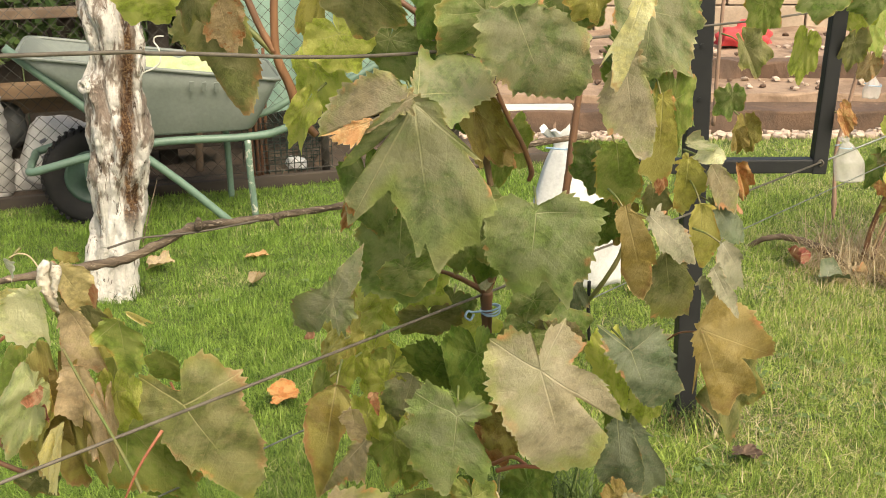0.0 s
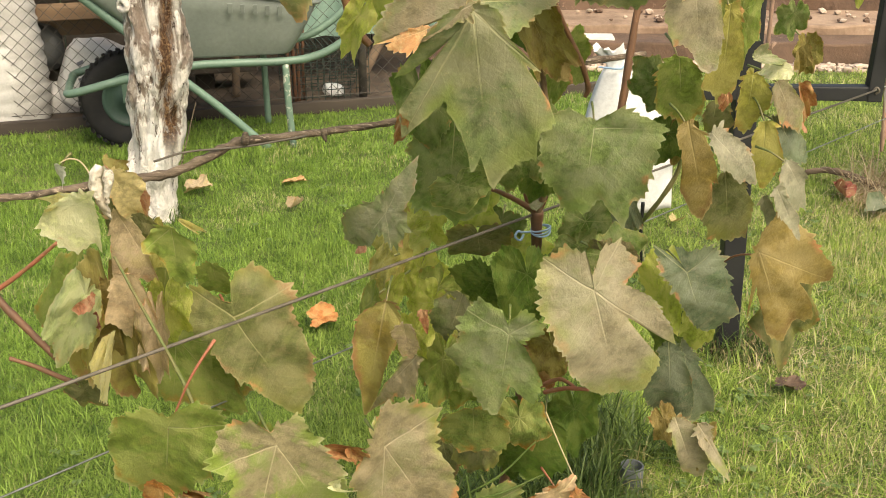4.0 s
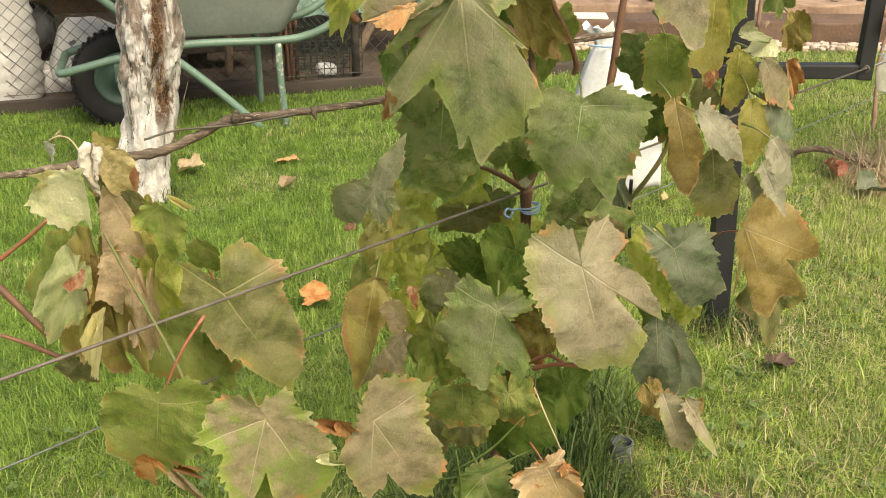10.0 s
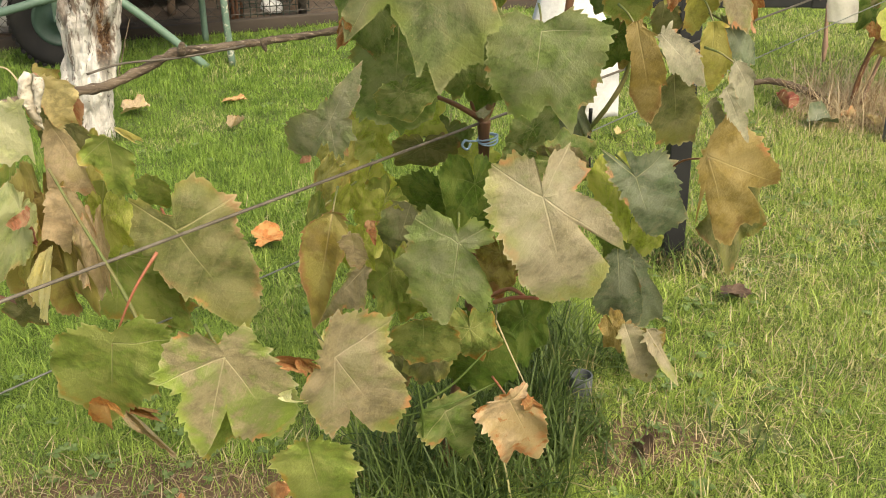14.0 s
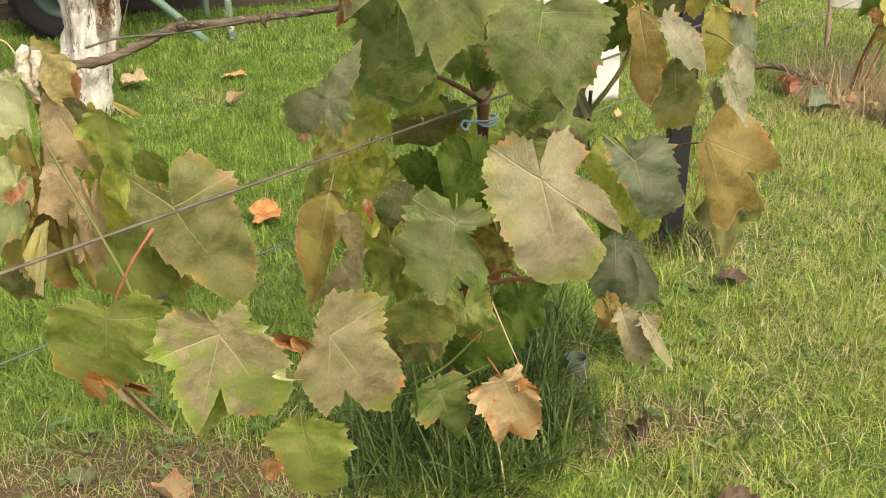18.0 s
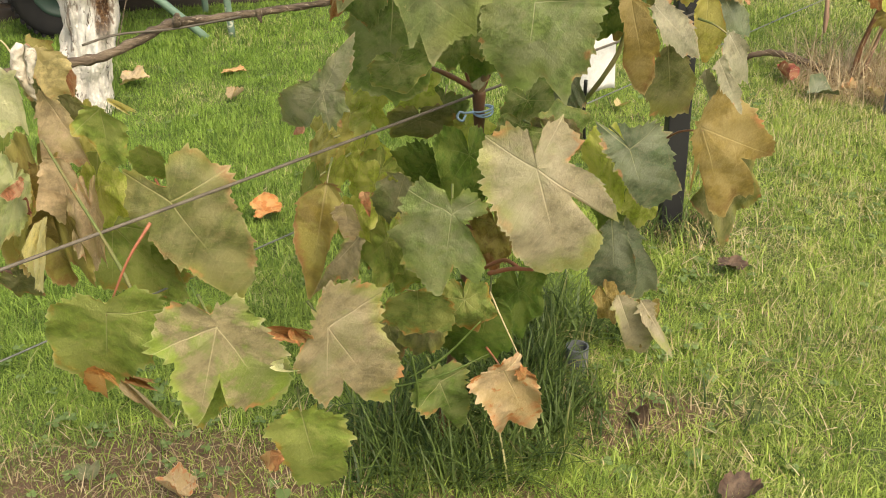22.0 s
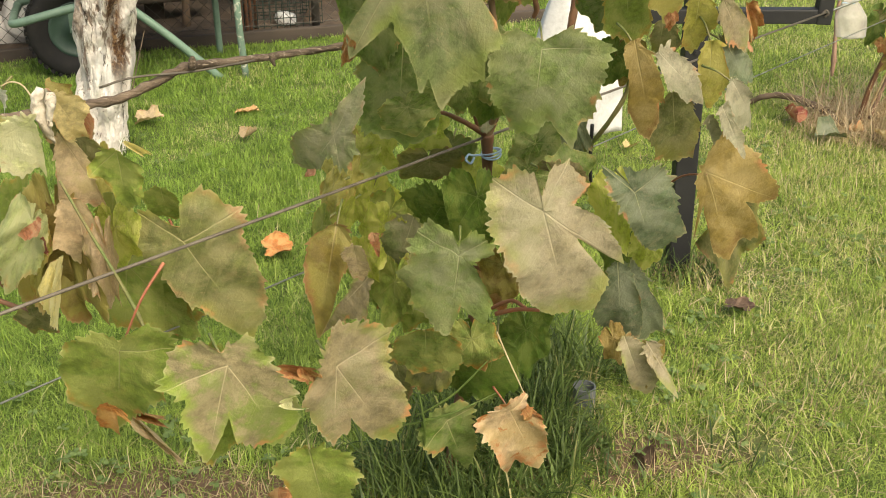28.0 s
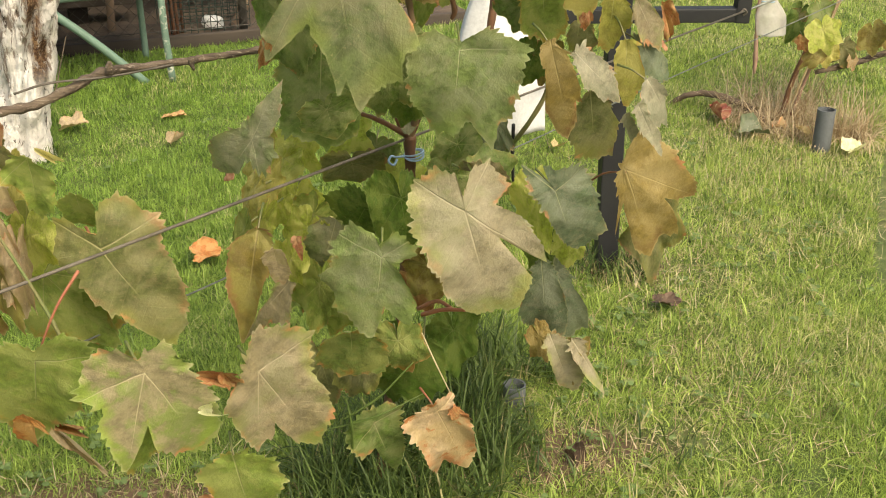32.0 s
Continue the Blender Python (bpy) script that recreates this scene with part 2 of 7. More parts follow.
M["blush"] = leaf_material("leaf_pinkish_tan", (0.510, 0.385, 0.245), (0.450, 0.355, 0.170), (0.46, 0.22, 0.10), dust=0.45, edge_w=0.10, spots=0.14, vein=(0.60, 0.48, 0.32), dustc=(0.470, 0.380, 0.275), patch_at=0.55)
M["scorch"] = leaf_material("leaf_scorched_green", (0.160, 0.215, 0.050), (0.225, 0.250, 0.065), (0.42, 0.20, 0.04), dust=0.20, edge_w=0.15, spots=0.22, dustc=(0.30, 0.32, 0.18))
M["olive"] = leaf_material("leaf_olive", (0.140, 0.150, 0.050), (0.190, 0.180, 0.066), (0.31, 0.17, 0.08), dust=0.45, edge_w=0.11, spots=0.10, vein=(0.38, 0.34, 0.18), dustc=(0.285, 0.260, 0.165), live=(0.215, 0.225, 0.045))
M["light"] = leaf_material("leaf_light_green", (0.440, 0.490, 0.095), (0.560, 0.560, 0.160), (0.62, 0.56, 0.16), dust=0.12, edge_w=0.10, through_light=0.50)
M["pale"] = leaf_material("leaf_pale_green", (0.640, 0.640, 0.340), (0.720, 0.690, 0.430), (0.70, 0.64, 0.40), dust=0.25, edge_w=0.16, vein=(0.62, 0.58, 0.36), dustc=(0.58, 0.56, 0.40))
M["lime"] = leaf_material("leaf_pale_lime", (0.400, 0.450, 0.185), (0.470, 0.490, 0.240), (0.56, 0.42, 0.18), dust=0.25, edge_w=0.12, vein=(0.56, 0.54, 0.32), dustc=(0.46, 0.46, 0.30))
M["gold"] = leaf_material("leaf_olive_yellow", (0.390, 0.355, 0.085), (0.470, 0.415, 0.125), (0.50, 0.30, 0.08), dust=0.20, edge_w=0.12, spots=0.04, vein=(0.50, 0.46, 0.20), dustc=(0.42, 0.38, 0.20), through_light=0.32)
M["cream"] = leaf_material("leaf_cream_yellow", (0.740, 0.660, 0.320), (0.780, 0.710, 0.420), (0.60, 0.38, 0.14), dust=0.25, edge_w=0.08, vein=(0.72, 0.66, 0.42), dustc=(0.66, 0.60, 0.38))
M["white"] = leaf_material("leaf_bleached", (0.700, 0.670, 0.590), (0.500, 0.450, 0.370), (0.72, 0.69, 0.62), dust=0.30, edge_w=0.2, vein=(0.68, 0.64, 0.55), dustc=(0.66, 0.63, 0.54), through_light=0.12)
M["yellow"] = leaf_material("leaf_yellow", (0.570, 0.460, 0.230), (0.500, 0.390, 0.170), (0.52, 0.25, 0.12), dust=0.30, edge_w=0.14, vein=(0.6, 0.49, 0.25), dustc=(0.53, 0.45, 0.26))
M["amber"] = leaf_material("leaf_amber", (0.235, 0.168, 0.045), (0.285, 0.210, 0.072), (0.18, 0.100, 0.030), dust=0.40, edge_w=0.14, vein=(0.48, 0.37, 0.17), dustc=(0.34, 0.27, 0.15), through_light=0.28)
M["brown"] = leaf_material("leaf_brown", (0.205, 0.155, 0.035), (0.270, 0.230, 0.055), (0.27, 0.13, 0.05), dust=0.18, edge_w=0.11, spots=0.16, vein=(0.34, 0.26, 0.12))
M["dry"] = leaf_material("leaf_dry", (0.380, 0.280, 0.165), (0.330, 0.240, 0.120), (0.42, 0.17, 0.07), dust=0.15, edge_w=0.20, spots=0.74, vein=(0.5, 0.38, 0.21), dustc=(0.42, 0.33, 0.21), through_light=0.12)
M["rust"] = leaf_material("leaf_rust", (0.370, 0.155, 0.058), (0.44, 0.25, 0.100), (0.26, 0.095, 0.045), dust=0.10, edge_w=0.1, spots=0.2, spot=(0.50, 0.36, 0.16), vein=(0.46, 0.29, 0.14), through_light=0.12)
M["orange"] = leaf_material("leaf_orange", (0.500, 0.180, 0.045), (0.56, 0.28, 0.09), (0.34, 0.11, 0.035), dust=0.15, edge_w=0.08, vein=(0.56, 0.32, 0.14), through_light=0.12)
M["peach"] = leaf_material("leaf_peach", (0.640, 0.400, 0.190), (0.600, 0.290, 0.120), (0.52, 0.20, 0.09), dust=0.15, edge_w=0.14, vein=(0.66, 0.46, 0.26), through_light=0.2)
M["coral"] = leaf_material("leaf_coral", (0.520, 0.200, 0.110), (0.600, 0.320, 0.190), (0.38, 0.12, 0.06), dust=0.10, edge_w=0.10, vein=(0.60, 0.36, 0.22), through_light=0.2)
M["red"] = leaf_material("leaf_red", (0.300, 0.075, 0.055), (0.36, 0.17, 0.09), (0.30, 0.06, 0.035), dust=0.12, edge_w=0.1, vein=(0.46, 0.25, 0.13), through_light=0.15)
M["dead"] = leaf_material("leaf_dead", (0.050, 0.026, 0.016), (0.075, 0.040, 0.024), (0.12, 0.06, 0.035), dust=0.1, edge_w=0.1, vein=(0.1, 0.06, 0.04), through_light=0.05)
M["silver"] = leaf_material("leaf_silver", (0.330, 0.310, 0.215), (0.250, 0.255, 0.155), (0.42, 0.31, 0.20), dust=0.6, edge_w=0.07, vein=(0.46, 0.42, 0.32), dustc=(0.420, 0.385, 0.310))

M["cane"] = surface("bark_cane", (0.250, 0.165, 0.090), (0.165, 0.105, 0.062), 14.0, 0.8, 0.5, 90.0, c3=(0.26, 0.20, 0.14), stretch=(1, 1, 0.25), depth=0.002)
M["red_cane"] = surface("cane_red_brown", (0.190, 0.092, 0.046), (0.105, 0.055, 0.033), 18.0, 0.6, 0.3, 120.0, c3=(0.30, 0.17, 0.08), stretch=(1, 1, 0.3), depth=0.0015)
M["dry_white"] = surface("bleached_dry_leaf", (0.600, 0.560, 0.480), (0.350, 0.300, 0.235), 45.0, 0.9, 0.9, 200.0, c3=(0.13, 0.10, 0.075), c3_at=0.57, depth=0.003)
M["red_stem"] = surface("petiole_red", (0.300, 0.098, 0.058), (0.240, 0.115, 0.055), 22.0, 0.5, 0.15, 140.0, depth=0.001)
M["green_stem"] = surface("petiole_green", (0.105, 0.135, 0.038), (0.150, 0.130, 0.050), 22.0, 0.5, 0.15, 140.0, depth=0.001)
M["grey_wood"] = surface("dry_cane_grey", (0.175, 0.130, 0.092), (0.060, 0.043, 0.030), 85.0, 0.9, 1.0, 260.0, c3=(0.33, 0.265, 0.200), c3_at=0.56, stretch=(0.10, 1, 1), depth=0.004)
M["wire"] = surface("wire_grey", (0.125, 0.106, 0.084), (0.088, 0.074, 0.058), 30.0, 0.65, 0.2, 200.0, metallic=0.15, depth=0.0005)
M["wire_light"] = surface("wire_galvanised", (0.185, 0.195, 0.175), (0.125, 0.132, 0.118), 30.0, 0.5, 0.2, 200.0, metallic=0.5, depth=0.0005)
M["black_steel"] = surface("black_painted_steel", (0.011, 0.011, 0.013), (0.017, 0.017, 0.018), 9.0, 0.55, 0.15, 120.0, c3=(0.040, 0.034, 0.028), c3_at=0.70, depth=0.001)
M["tie"] = surface("blue_tie", (0.250, 0.360, 0.480), (0.200, 0.300, 0.420), 40.0, 0.5, 0.2, 200.0, depth=0.0005)
M["barrow_paint"] = surface("grey_green_enamel", (0.172, 0.190, 0.172), (0.150, 0.168, 0.152), 5.0, 0.42, 0.10, 60.0, c3=(0.22, 0.23, 0.20), c3_at=0.66, depth=0.001)
M["frame_paint"] = surface("green_tube_paint", (0.125, 0.195, 0.150), (0.105, 0.165, 0.128), 12.0, 0.42, 0.12, 90.0, c3=(0.33, 0.36, 0.28), c3_at=0.66, depth=0.001)
M["worn_paint"] = surface("worn_green_tube_paint", (0.125, 0.195, 0.150), (0.105, 0.165, 0.128), 14.0, 0.6, 0.3, 90.0, c3=(0.46, 0.45, 0.38), c3_at=0.52, depth=0.001)
M["rubber"] = surface("tyre_rubber", (0.011, 0.011, 0.012), (0.017, 0.016, 0.016), 12.0, 0.85, 0.3, 120.0, c3=(0.035, 0.032, 0.028), c3_at=0.64, depth=0.001, spec=0.25)
M["rim_paint"] = surface("dark_green_rim", (0.034, 0.066, 0.052), (0.026, 0.050, 0.040), 15.0, 0.5, 0.15, 90.0, c3=(0.26, 0.28, 0.24), c3_at=0.66, depth=0.001)
M["plank"] = surface("brown_plank", (0.230, 0.150, 0.090), (0.150, 0.095, 0.058), 4.0, 0.8, 0.5, 60.0, stretch=(0.15, 1, 1), depth=0.003)
# wood colour lowered to hold the shadow that lies along the fence
M["old_board"] = surface("shade_darkened_board", (0.036, 0.028, 0.023), (0.060, 0.046, 0.036), 5.0, 0.85, 0.5, 60.0, stretch=(0.2, 1, 1), depth=0.003)
M["sack"] = surface("white_woven_sack", (0.520, 0.505, 0.490), (0.430, 0.415, 0.400), 7.0, 0.7, 0.35, 140.0, depth=0.002)
M["netting"] = surface("pale_green_netting", (0.420, 0.480, 0.260), (0.330, 0.400, 0.190), 30.0, 0.7, 0.6, 140.0, depth=0.003)
M["print"] = surface("sack_print_dark", (0.10, 0.10, 0.12), (0.15, 0.15, 0.17), 20.0, 0.7, 0.1, 90.0)
M["bag"] = surface("white_bag_cloth", (0.640, 0.640, 0.640), (0.560, 0.565, 0.570), 9.0, 0.6, 0.3, 160.0, depth=0.002)
M["film"] = surface("clear_plastic_film", (0.620, 0.580, 0.560), (0.540, 0.490, 0.470), 9.0, 0.35, 0.4, 60.0, depth=0.004)
M["film"].node_tree.nodes["Principled BSDF"].inputs["Alpha"].default_value = 0.45
M["rust_rod"] = surface("rusty_steel", (0.190, 0.085, 0.045), (0.120, 0.060, 0.036), 20.0, 0.8, 0.4, 120.0, metallic=0.2, depth=0.001)
M["dark_wire"] = surface("dark_fence_wire", (0.055, 0.050, 0.046), (0.085, 0.074, 0.062), 20.0, 0.6, 0.1, 120.0, metallic=0.3)
M["cage"] = surface("cage_green_black", (0.012, 0.024, 0.018), (0.018, 0.032, 0.025), 20.0, 0.6, 0.1, 120.0)
M["pipe"] = surface("grey_plastic_pipe", (0.105, 0.112, 0.118), (0.076, 0.082, 0.087), 9.0, 0.5, 0.1, 90.0, c3=(0.28, 0.27, 0.24), c3_at=0.68, depth=0.001)
M["stone"] = surface("pale_edging_stone", (0.560, 0.440, 0.360), (0.330, 0.245, 0.185), 9.0, 0.9, 0.5, 60.0, depth=0.006)
M["clay"] = surface("brown_clay_step", (0.140, 0.086, 0.058), (0.088, 0.056, 0.040), 5.0, 0.9, 0.6, 50.0, c3=(0.27, 0.18, 0.13), depth=0.01)
M["earth"] = surface("tan_earth_path", (0.340, 0.235, 0.165), (0.200, 0.130, 0.088), 4.0, 0.95, 0.6, 40.0, c3=(0.42, 0.33, 0.26), depth=0.012)
M["block"] = surface("tan_block_wall", (0.400, 0.315, 0.240), (0.330, 0.255, 0.190), 5.0, 0.9, 0.4, 50.0, depth=0.006)
M["concrete"] = surface("pale_concrete", (0.600, 0.580, 0.530), (0.520, 0.500, 0.450), 6.0, 0.9, 0.3, 60.0)
M["red_cloth"] = surface("red_cloth", (0.600, 0.065, 0.070), (0.500, 0.050, 0.055), 12.0, 0.8, 0.3, 120.0)
M["teal_sheet"] = surface("teal_green_sheet", (0.170, 0.270, 0.220), (0.210, 0.310, 0.255), 5.0, 0.6, 0.2, 60.0)
# near-black backdrop colour for the shaded gaps behind the fence
M["dark_void"] = surface("dark_backdrop_boards", (0.045, 0.036, 0.030), (0.070, 0.055, 0.045), 4.0, 0.9, 0.4, 50.0)
M["barrel"] = surface("grey_barrel", (0.085, 0.088, 0.090), (0.055, 0.058, 0.060), 6.0, 0.6, 0.2, 60.0)
M["pink_cane"] = surface("pale_pink_cane", (0.300, 0.185, 0.135), (0.225, 0.140, 0.100), 18.0, 0.7, 0.3, 120.0, stretch=(1, 1, 0.3), depth=0.0015)
M["litter"] = surface("dark_litter", (0.110, 0.078, 0.055), (0.060, 0.044, 0.034), 6.0, 0.95, 0.6, 50.0, c3=(0.17, 0.12, 0.08), c3_at=0.64, depth=0.012)
M["log"] = surface("brown_log", (0.180, 0.125, 0.085), (0.120, 0.082, 0.056), 9.0, 0.9, 0.6, 60.0, depth=0.004)


def trunk_material():
    """Old bark with flaking whitewash and rusty brown cracks."""
    m, nt, b = mat("whitewashed_bark")
    v = coords(nt, (1.0, 1.0, 0.28))
    p = coords(nt)
    a = noise_n(nt, v, 26.0, 6.0, 0.7, 0.8)
    c = noise_n(nt, v, 9.0, 5.0, 0.65, 0.5)
    f = noise_n(nt, p, 110.0, 4.0, 0.7)
    col = mix_n(nt, ramp_n(nt, a, 0.40, 0.60), (0.240, 0.185, 0.150), (0.54, 0.48, 0.425))
    col = mix_n(nt, ramp_n(nt, c, 0.60, 0.68), col, (0.150, 0.080, 0.042))
    fiss = noise_n(nt, v, 34.0, 5.0, 0.65, 1.2)
    wash = math_n(nt, "ADD", math_n(nt, "MULTIPLY", c, 0.55), math_n(nt, "MULTIPLY", a, 0.6))
    wash = math_n(nt, "ADD", wash, 0.072)
    x, z = [nd(nt, "ShaderNodeSeparateXYZ", i0=p).outputs[i] for i in (0, 2)]
    low = math_n(nt, "MULTIPLY", ramp_n(nt, math_n(nt, "MULTIPLY", z, -1.0), -0.64, -0.05), 0.13)
    col = mix_n(nt, ramp_n(nt, math_n(nt, "ADD", wash, low), 0.625, 0.68), col, (0.68, 0.635, 0.59))
    # the long open crack, rusty brown, down the middle
    mid_x = math_n(nt, "ADD", math_n(nt, "MULTIPLY_ADD", c, 0.07, 0.022), math_n(nt, "MULTIPLY", z, 0.070))
    ax = math_n(nt, "ABSOLUTE", math_n(nt, "SUBTRACT", x, mid_x))
    crack = math_n(nt, "MULTIPLY", math_n(nt, "SUBTRACT", 1.0, ramp_n(nt, ax, 0.010, 0.028)), ramp_n(nt, z, 0.20, 0.34))
    crackc = mix_n(nt, ramp_n(nt, f, 0.45, 0.62), (0.075, 0.036, 0.018), (0.23, 0.14, 0.075))
    col = mix_n(nt, math_n(nt, "MULTIPLY", crack, ramp_n(nt, fiss, 0.34, 0.46)), col, crackc)
    # thick fresh whitewash in one long flake low on the face
    fl = vec_n(nt, "MULTIPLY", vec_n(nt, "SUBTRACT", p, (0.036, 0, 0.27)), (1 / 0.030, 0, 1 / 0.12))
    fl = math_n(nt, "ADD", vec_n(nt, "LENGTH", fl), math_n(nt, "MULTIPLY_ADD", a, 1.2, -0.6))
    col = mix_n(nt, math_n(nt, "SUBTRACT", 1.0, ramp_n(nt, fl, 0.75, 1.0)), col, (0.80, 0.77, 0.74))
    col = mix_n(nt, math_n(nt, "SUBTRACT", 1.0, ramp_n(nt, fiss, 0.34, 0.42)), col, (0.075, 0.052, 0.040))
    tone = math_n(nt, "MULTIPLY_ADD", f, 0.5, 0.74)
    col = mix_n(nt, 1.0, col, nd(nt, "ShaderNodeCombineColor", i0=tone, i1=tone, i2=tone).outputs[0], "MULTIPLY")
    nt.links.new(col, b.inputs["Base Color"])
    b.inputs["Roughness"].default_value = 0.9
    b.inputs["Specular IOR Level"].default_value = 0.2
    h = math_n(nt, "ADD", math_n(nt, "MULTIPLY", a, 2.0), math_n(nt, "ADD", math_n(nt, "MULTIPLY", c, 1.5), math_n(nt, "MULTIPLY", f, 0.4)))
    bp = nd(nt, "ShaderNodeBump", Strength=1.0, Distance=0.020, Height=h)
    nt.links.new(bp.outputs[0], b.inputs["Normal"])
    return m


M["trunk"] = trunk_material()


def ground_material():
    """Soil and thatch under the blades: green lawn with straw patches and bare earth."""
    m, nt, b = mat("lawn_soil")
    p = coords(nt)
    a = noise_n(nt, p, 1.6, 5.0, 0.6, 0.3)
    c = noise_n(nt, p, 14.0, 6.0, 0.7)
    f = noise_n(nt, p, 120.0, 4.0, 0.7)
    col = mix_n(nt, ramp_n(nt, c, 0.38, 0.62), (0.066, 0.098, 0.023), (0.112, 0.142, 0.038))
    col = mix_n(nt, math_n(nt, "MULTIPLY", ramp_n(nt, math_n(nt, "ADD", math_n(nt, "MULTIPLY", a, 0.6), math_n(nt, "MULTIPLY", c, 0.5)), 0.54, 0.70), 0.5), col, (0.18, 0.145, 0.075))
    for cx, cy, rx, ry in ((0.44, 1.74, 0.26, 0.17), (0.24, 1.86, 0.26, 0.26), (-0.42, 1.58, 0.46, 0.22), (0.10, 1.45, 0.5, 0.2), (1.62, 3.74, 0.25, 0.16), (0.75, 2.62, 0.16, 0.14)):
        d = vec_n(nt, "SUBTRACT", p, (cx, cy, 0))
        d = vec_n(nt, "MULTIPLY", d, (1 / rx, 1 / ry, 0))
        ln = vec_n(nt, "LENGTH", d)
        ln = math_n(nt, "ADD", ln, math_n(nt, "MULTIPLY_ADD", c, 0.9, -0.45))
        col = mix_n(nt, math_n(nt, "SUBTRACT", 1.0, ramp_n(nt, ln, 0.6, 1.1)), col, (0.150, 0.092, 0.056))
    tone = math_n(nt, "MULTIPLY_ADD", f, 0.7, 0.6)
    col = mix_n(nt, 1.0, col, nd(nt, "ShaderNodeCombineColor", i0=tone, i1=tone, i2=tone).outputs[0], "MULTIPLY")
    nt.links.new(col, b.inputs["Base Color"])
    b.inputs["Roughness"].default_value = 0.95
    bp = nd(nt, "ShaderNodeBump", Strength=0.8, Distance=0.02, Height=math_n(nt, "ADD", c, math_n(nt, "MULTIPLY", f, 0.5)))
    nt.links.new(bp.outputs[0], b.inputs["Normal"])
    return m


M["ground"] = ground_material()


def grass_material(name, lo, hi, straw, straw_part, deep_greens=None):
    """Blades that differ one from the next; deep_greens: two deeper greens towards the fence, for greener lawn and for
    the shade of barrow and trees.
    """
    m, nt, b = mat(name)
    p = coords(nt)
    rnd = nt.nodes.new("ShaderNodeNewGeometry").outputs["Random Per Island"]
    a = noise_n(nt, p, 2.2, 4.0, 0.6, 0.3)
    tuft = noise_n(nt, p, 11.0, 3.0, 0.6)
    x, y = [nd(nt, "ShaderNodeSeparateXYZ", i0=p).outputs[i] for i in (0, 1)]
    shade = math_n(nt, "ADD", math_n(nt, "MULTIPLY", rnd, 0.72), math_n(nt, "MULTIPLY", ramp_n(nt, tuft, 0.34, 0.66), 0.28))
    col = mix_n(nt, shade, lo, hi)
    if deep_greens:
        # deeper green to the far left: greener grass, with barrow and tree shade painted in
        fenceward = math_n(nt, "ADD", math_n(nt, "SUBTRACT", math_n(nt, "MULTIPLY", y, 0.30), math_n(nt, "MULTIPLY", x, 0.55)), math_n(nt, "MULTIPLY", a, 1.2))
        col = mix_n(nt, ramp_n(nt, fenceward, 1.05, 2.1), col, mix_n(nt, shade, *deep_greens))
    pale = math_n(nt, "ADD", math_n(nt, "FRACT", math_n(nt, "MULTIPLY", rnd, 17.0)), math_n(nt, "MULTIPLY", math_n(nt, "SUBTRACT", a, 0.5), 1.6))
    east = ramp_n(nt, x, 0.2, 1.5)
    pale = math_n(nt, "ADD", pale, math_n(nt, "MULTIPLY", east, 0.20))
    col = mix_n(nt, math_n(nt, "MULTIPLY", ramp_n(nt, pale, 1.0 - straw_part, 1.15 - straw_part), 0.75), col, straw)
    nt.links.new(col, b.inputs["Base Color"])
    b.inputs["Roughness"].default_value = 0.5
    b.inputs["Specular IOR Level"].default_value = 0.35
    tr = nd(nt, "ShaderNodeBsdfTranslucent", Color=col)
    mx = nd(nt, "ShaderNodeMixShader", i0=0.42, i1=b.outputs[0], i2=tr.outputs[0])
    nt.links.new(mx.outputs[0], nt.nodes["Material Output"].inputs[0])
    return m


M["grass"] = grass_material("lawn_grass", (0.060, 0.128, 0.020), (0.500, 0.612, 0.142), (0.66, 0.58, 0.32), 0.055, ((0.062, 0.126, 0.021), (0.350, 0.505, 0.098)))
# greens set very dark: the shade under the vine is put into the colour
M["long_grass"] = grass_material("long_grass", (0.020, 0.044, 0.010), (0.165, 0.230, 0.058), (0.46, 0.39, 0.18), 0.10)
M["straw"] = grass_material("dry_straw", (0.250, 0.170, 0.088), (0.630, 0.505, 0.310), (0.66, 0.55, 0.38), 0.30)
M["clover"] = grass_material("clover_leaves", (0.130, 0.200, 0.060), (0.220, 0.300, 0.110), (0.30, 0.30, 0.12), 0.05)
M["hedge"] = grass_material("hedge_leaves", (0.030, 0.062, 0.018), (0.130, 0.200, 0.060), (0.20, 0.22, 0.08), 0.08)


# ---------------------------------------------------------------- mesh helpers
def thing(name, at, label, category, group="", kind="", turn=0.0):
    ob = new(name)
    ob.empty_display_size = 0.1
    ob.matrix_world = pose(*at, 0, 0, turn)
    return tagged(ob, label, category, group, kind)


def link(name, me, material, parent=None, label="", smooth=True):
    me.materials.clear()
    me.materials.append(material)
    if smooth:
        me.polygons.foreach_set("use_smooth", [True] * len(me.polygons))
    ob = new(name, me)
    if parent:
        ob.parent = parent
    if label:
        ob["label"] = label
    return ob


def part(name, bm, material, parent=None, label="", smooth=False):
    me = bpy.data.meshes.new(name)
    bmesh.ops.recalc_face_normals(bm, faces=bm.faces)
    bm.to_mesh(me)
    bm.free()
    return link(name, me, material, parent, label, smooth)


def spline(points, n):
    """n points along a smooth line through the given ones."""
    P = [Vector(p) for p in points]
    P = [P[0] * 2 - P[1]] + P + [P[-1] * 2 - P[-2]]
    out = []
    k = len(P) - 3
    for i in range(n):
        s = i / (n - 1) * k
        j = min(int(s), k - 1)
        u = s - j
        a, b, c, d = P[j:j + 4]
        out.append(0.5 * ((2 * b) + (c - a) * u + (2 * a - 5 * b + 4 * c - d) * u * u + (3 * b - a - 3 * c + d) * u ** 3))
    return out


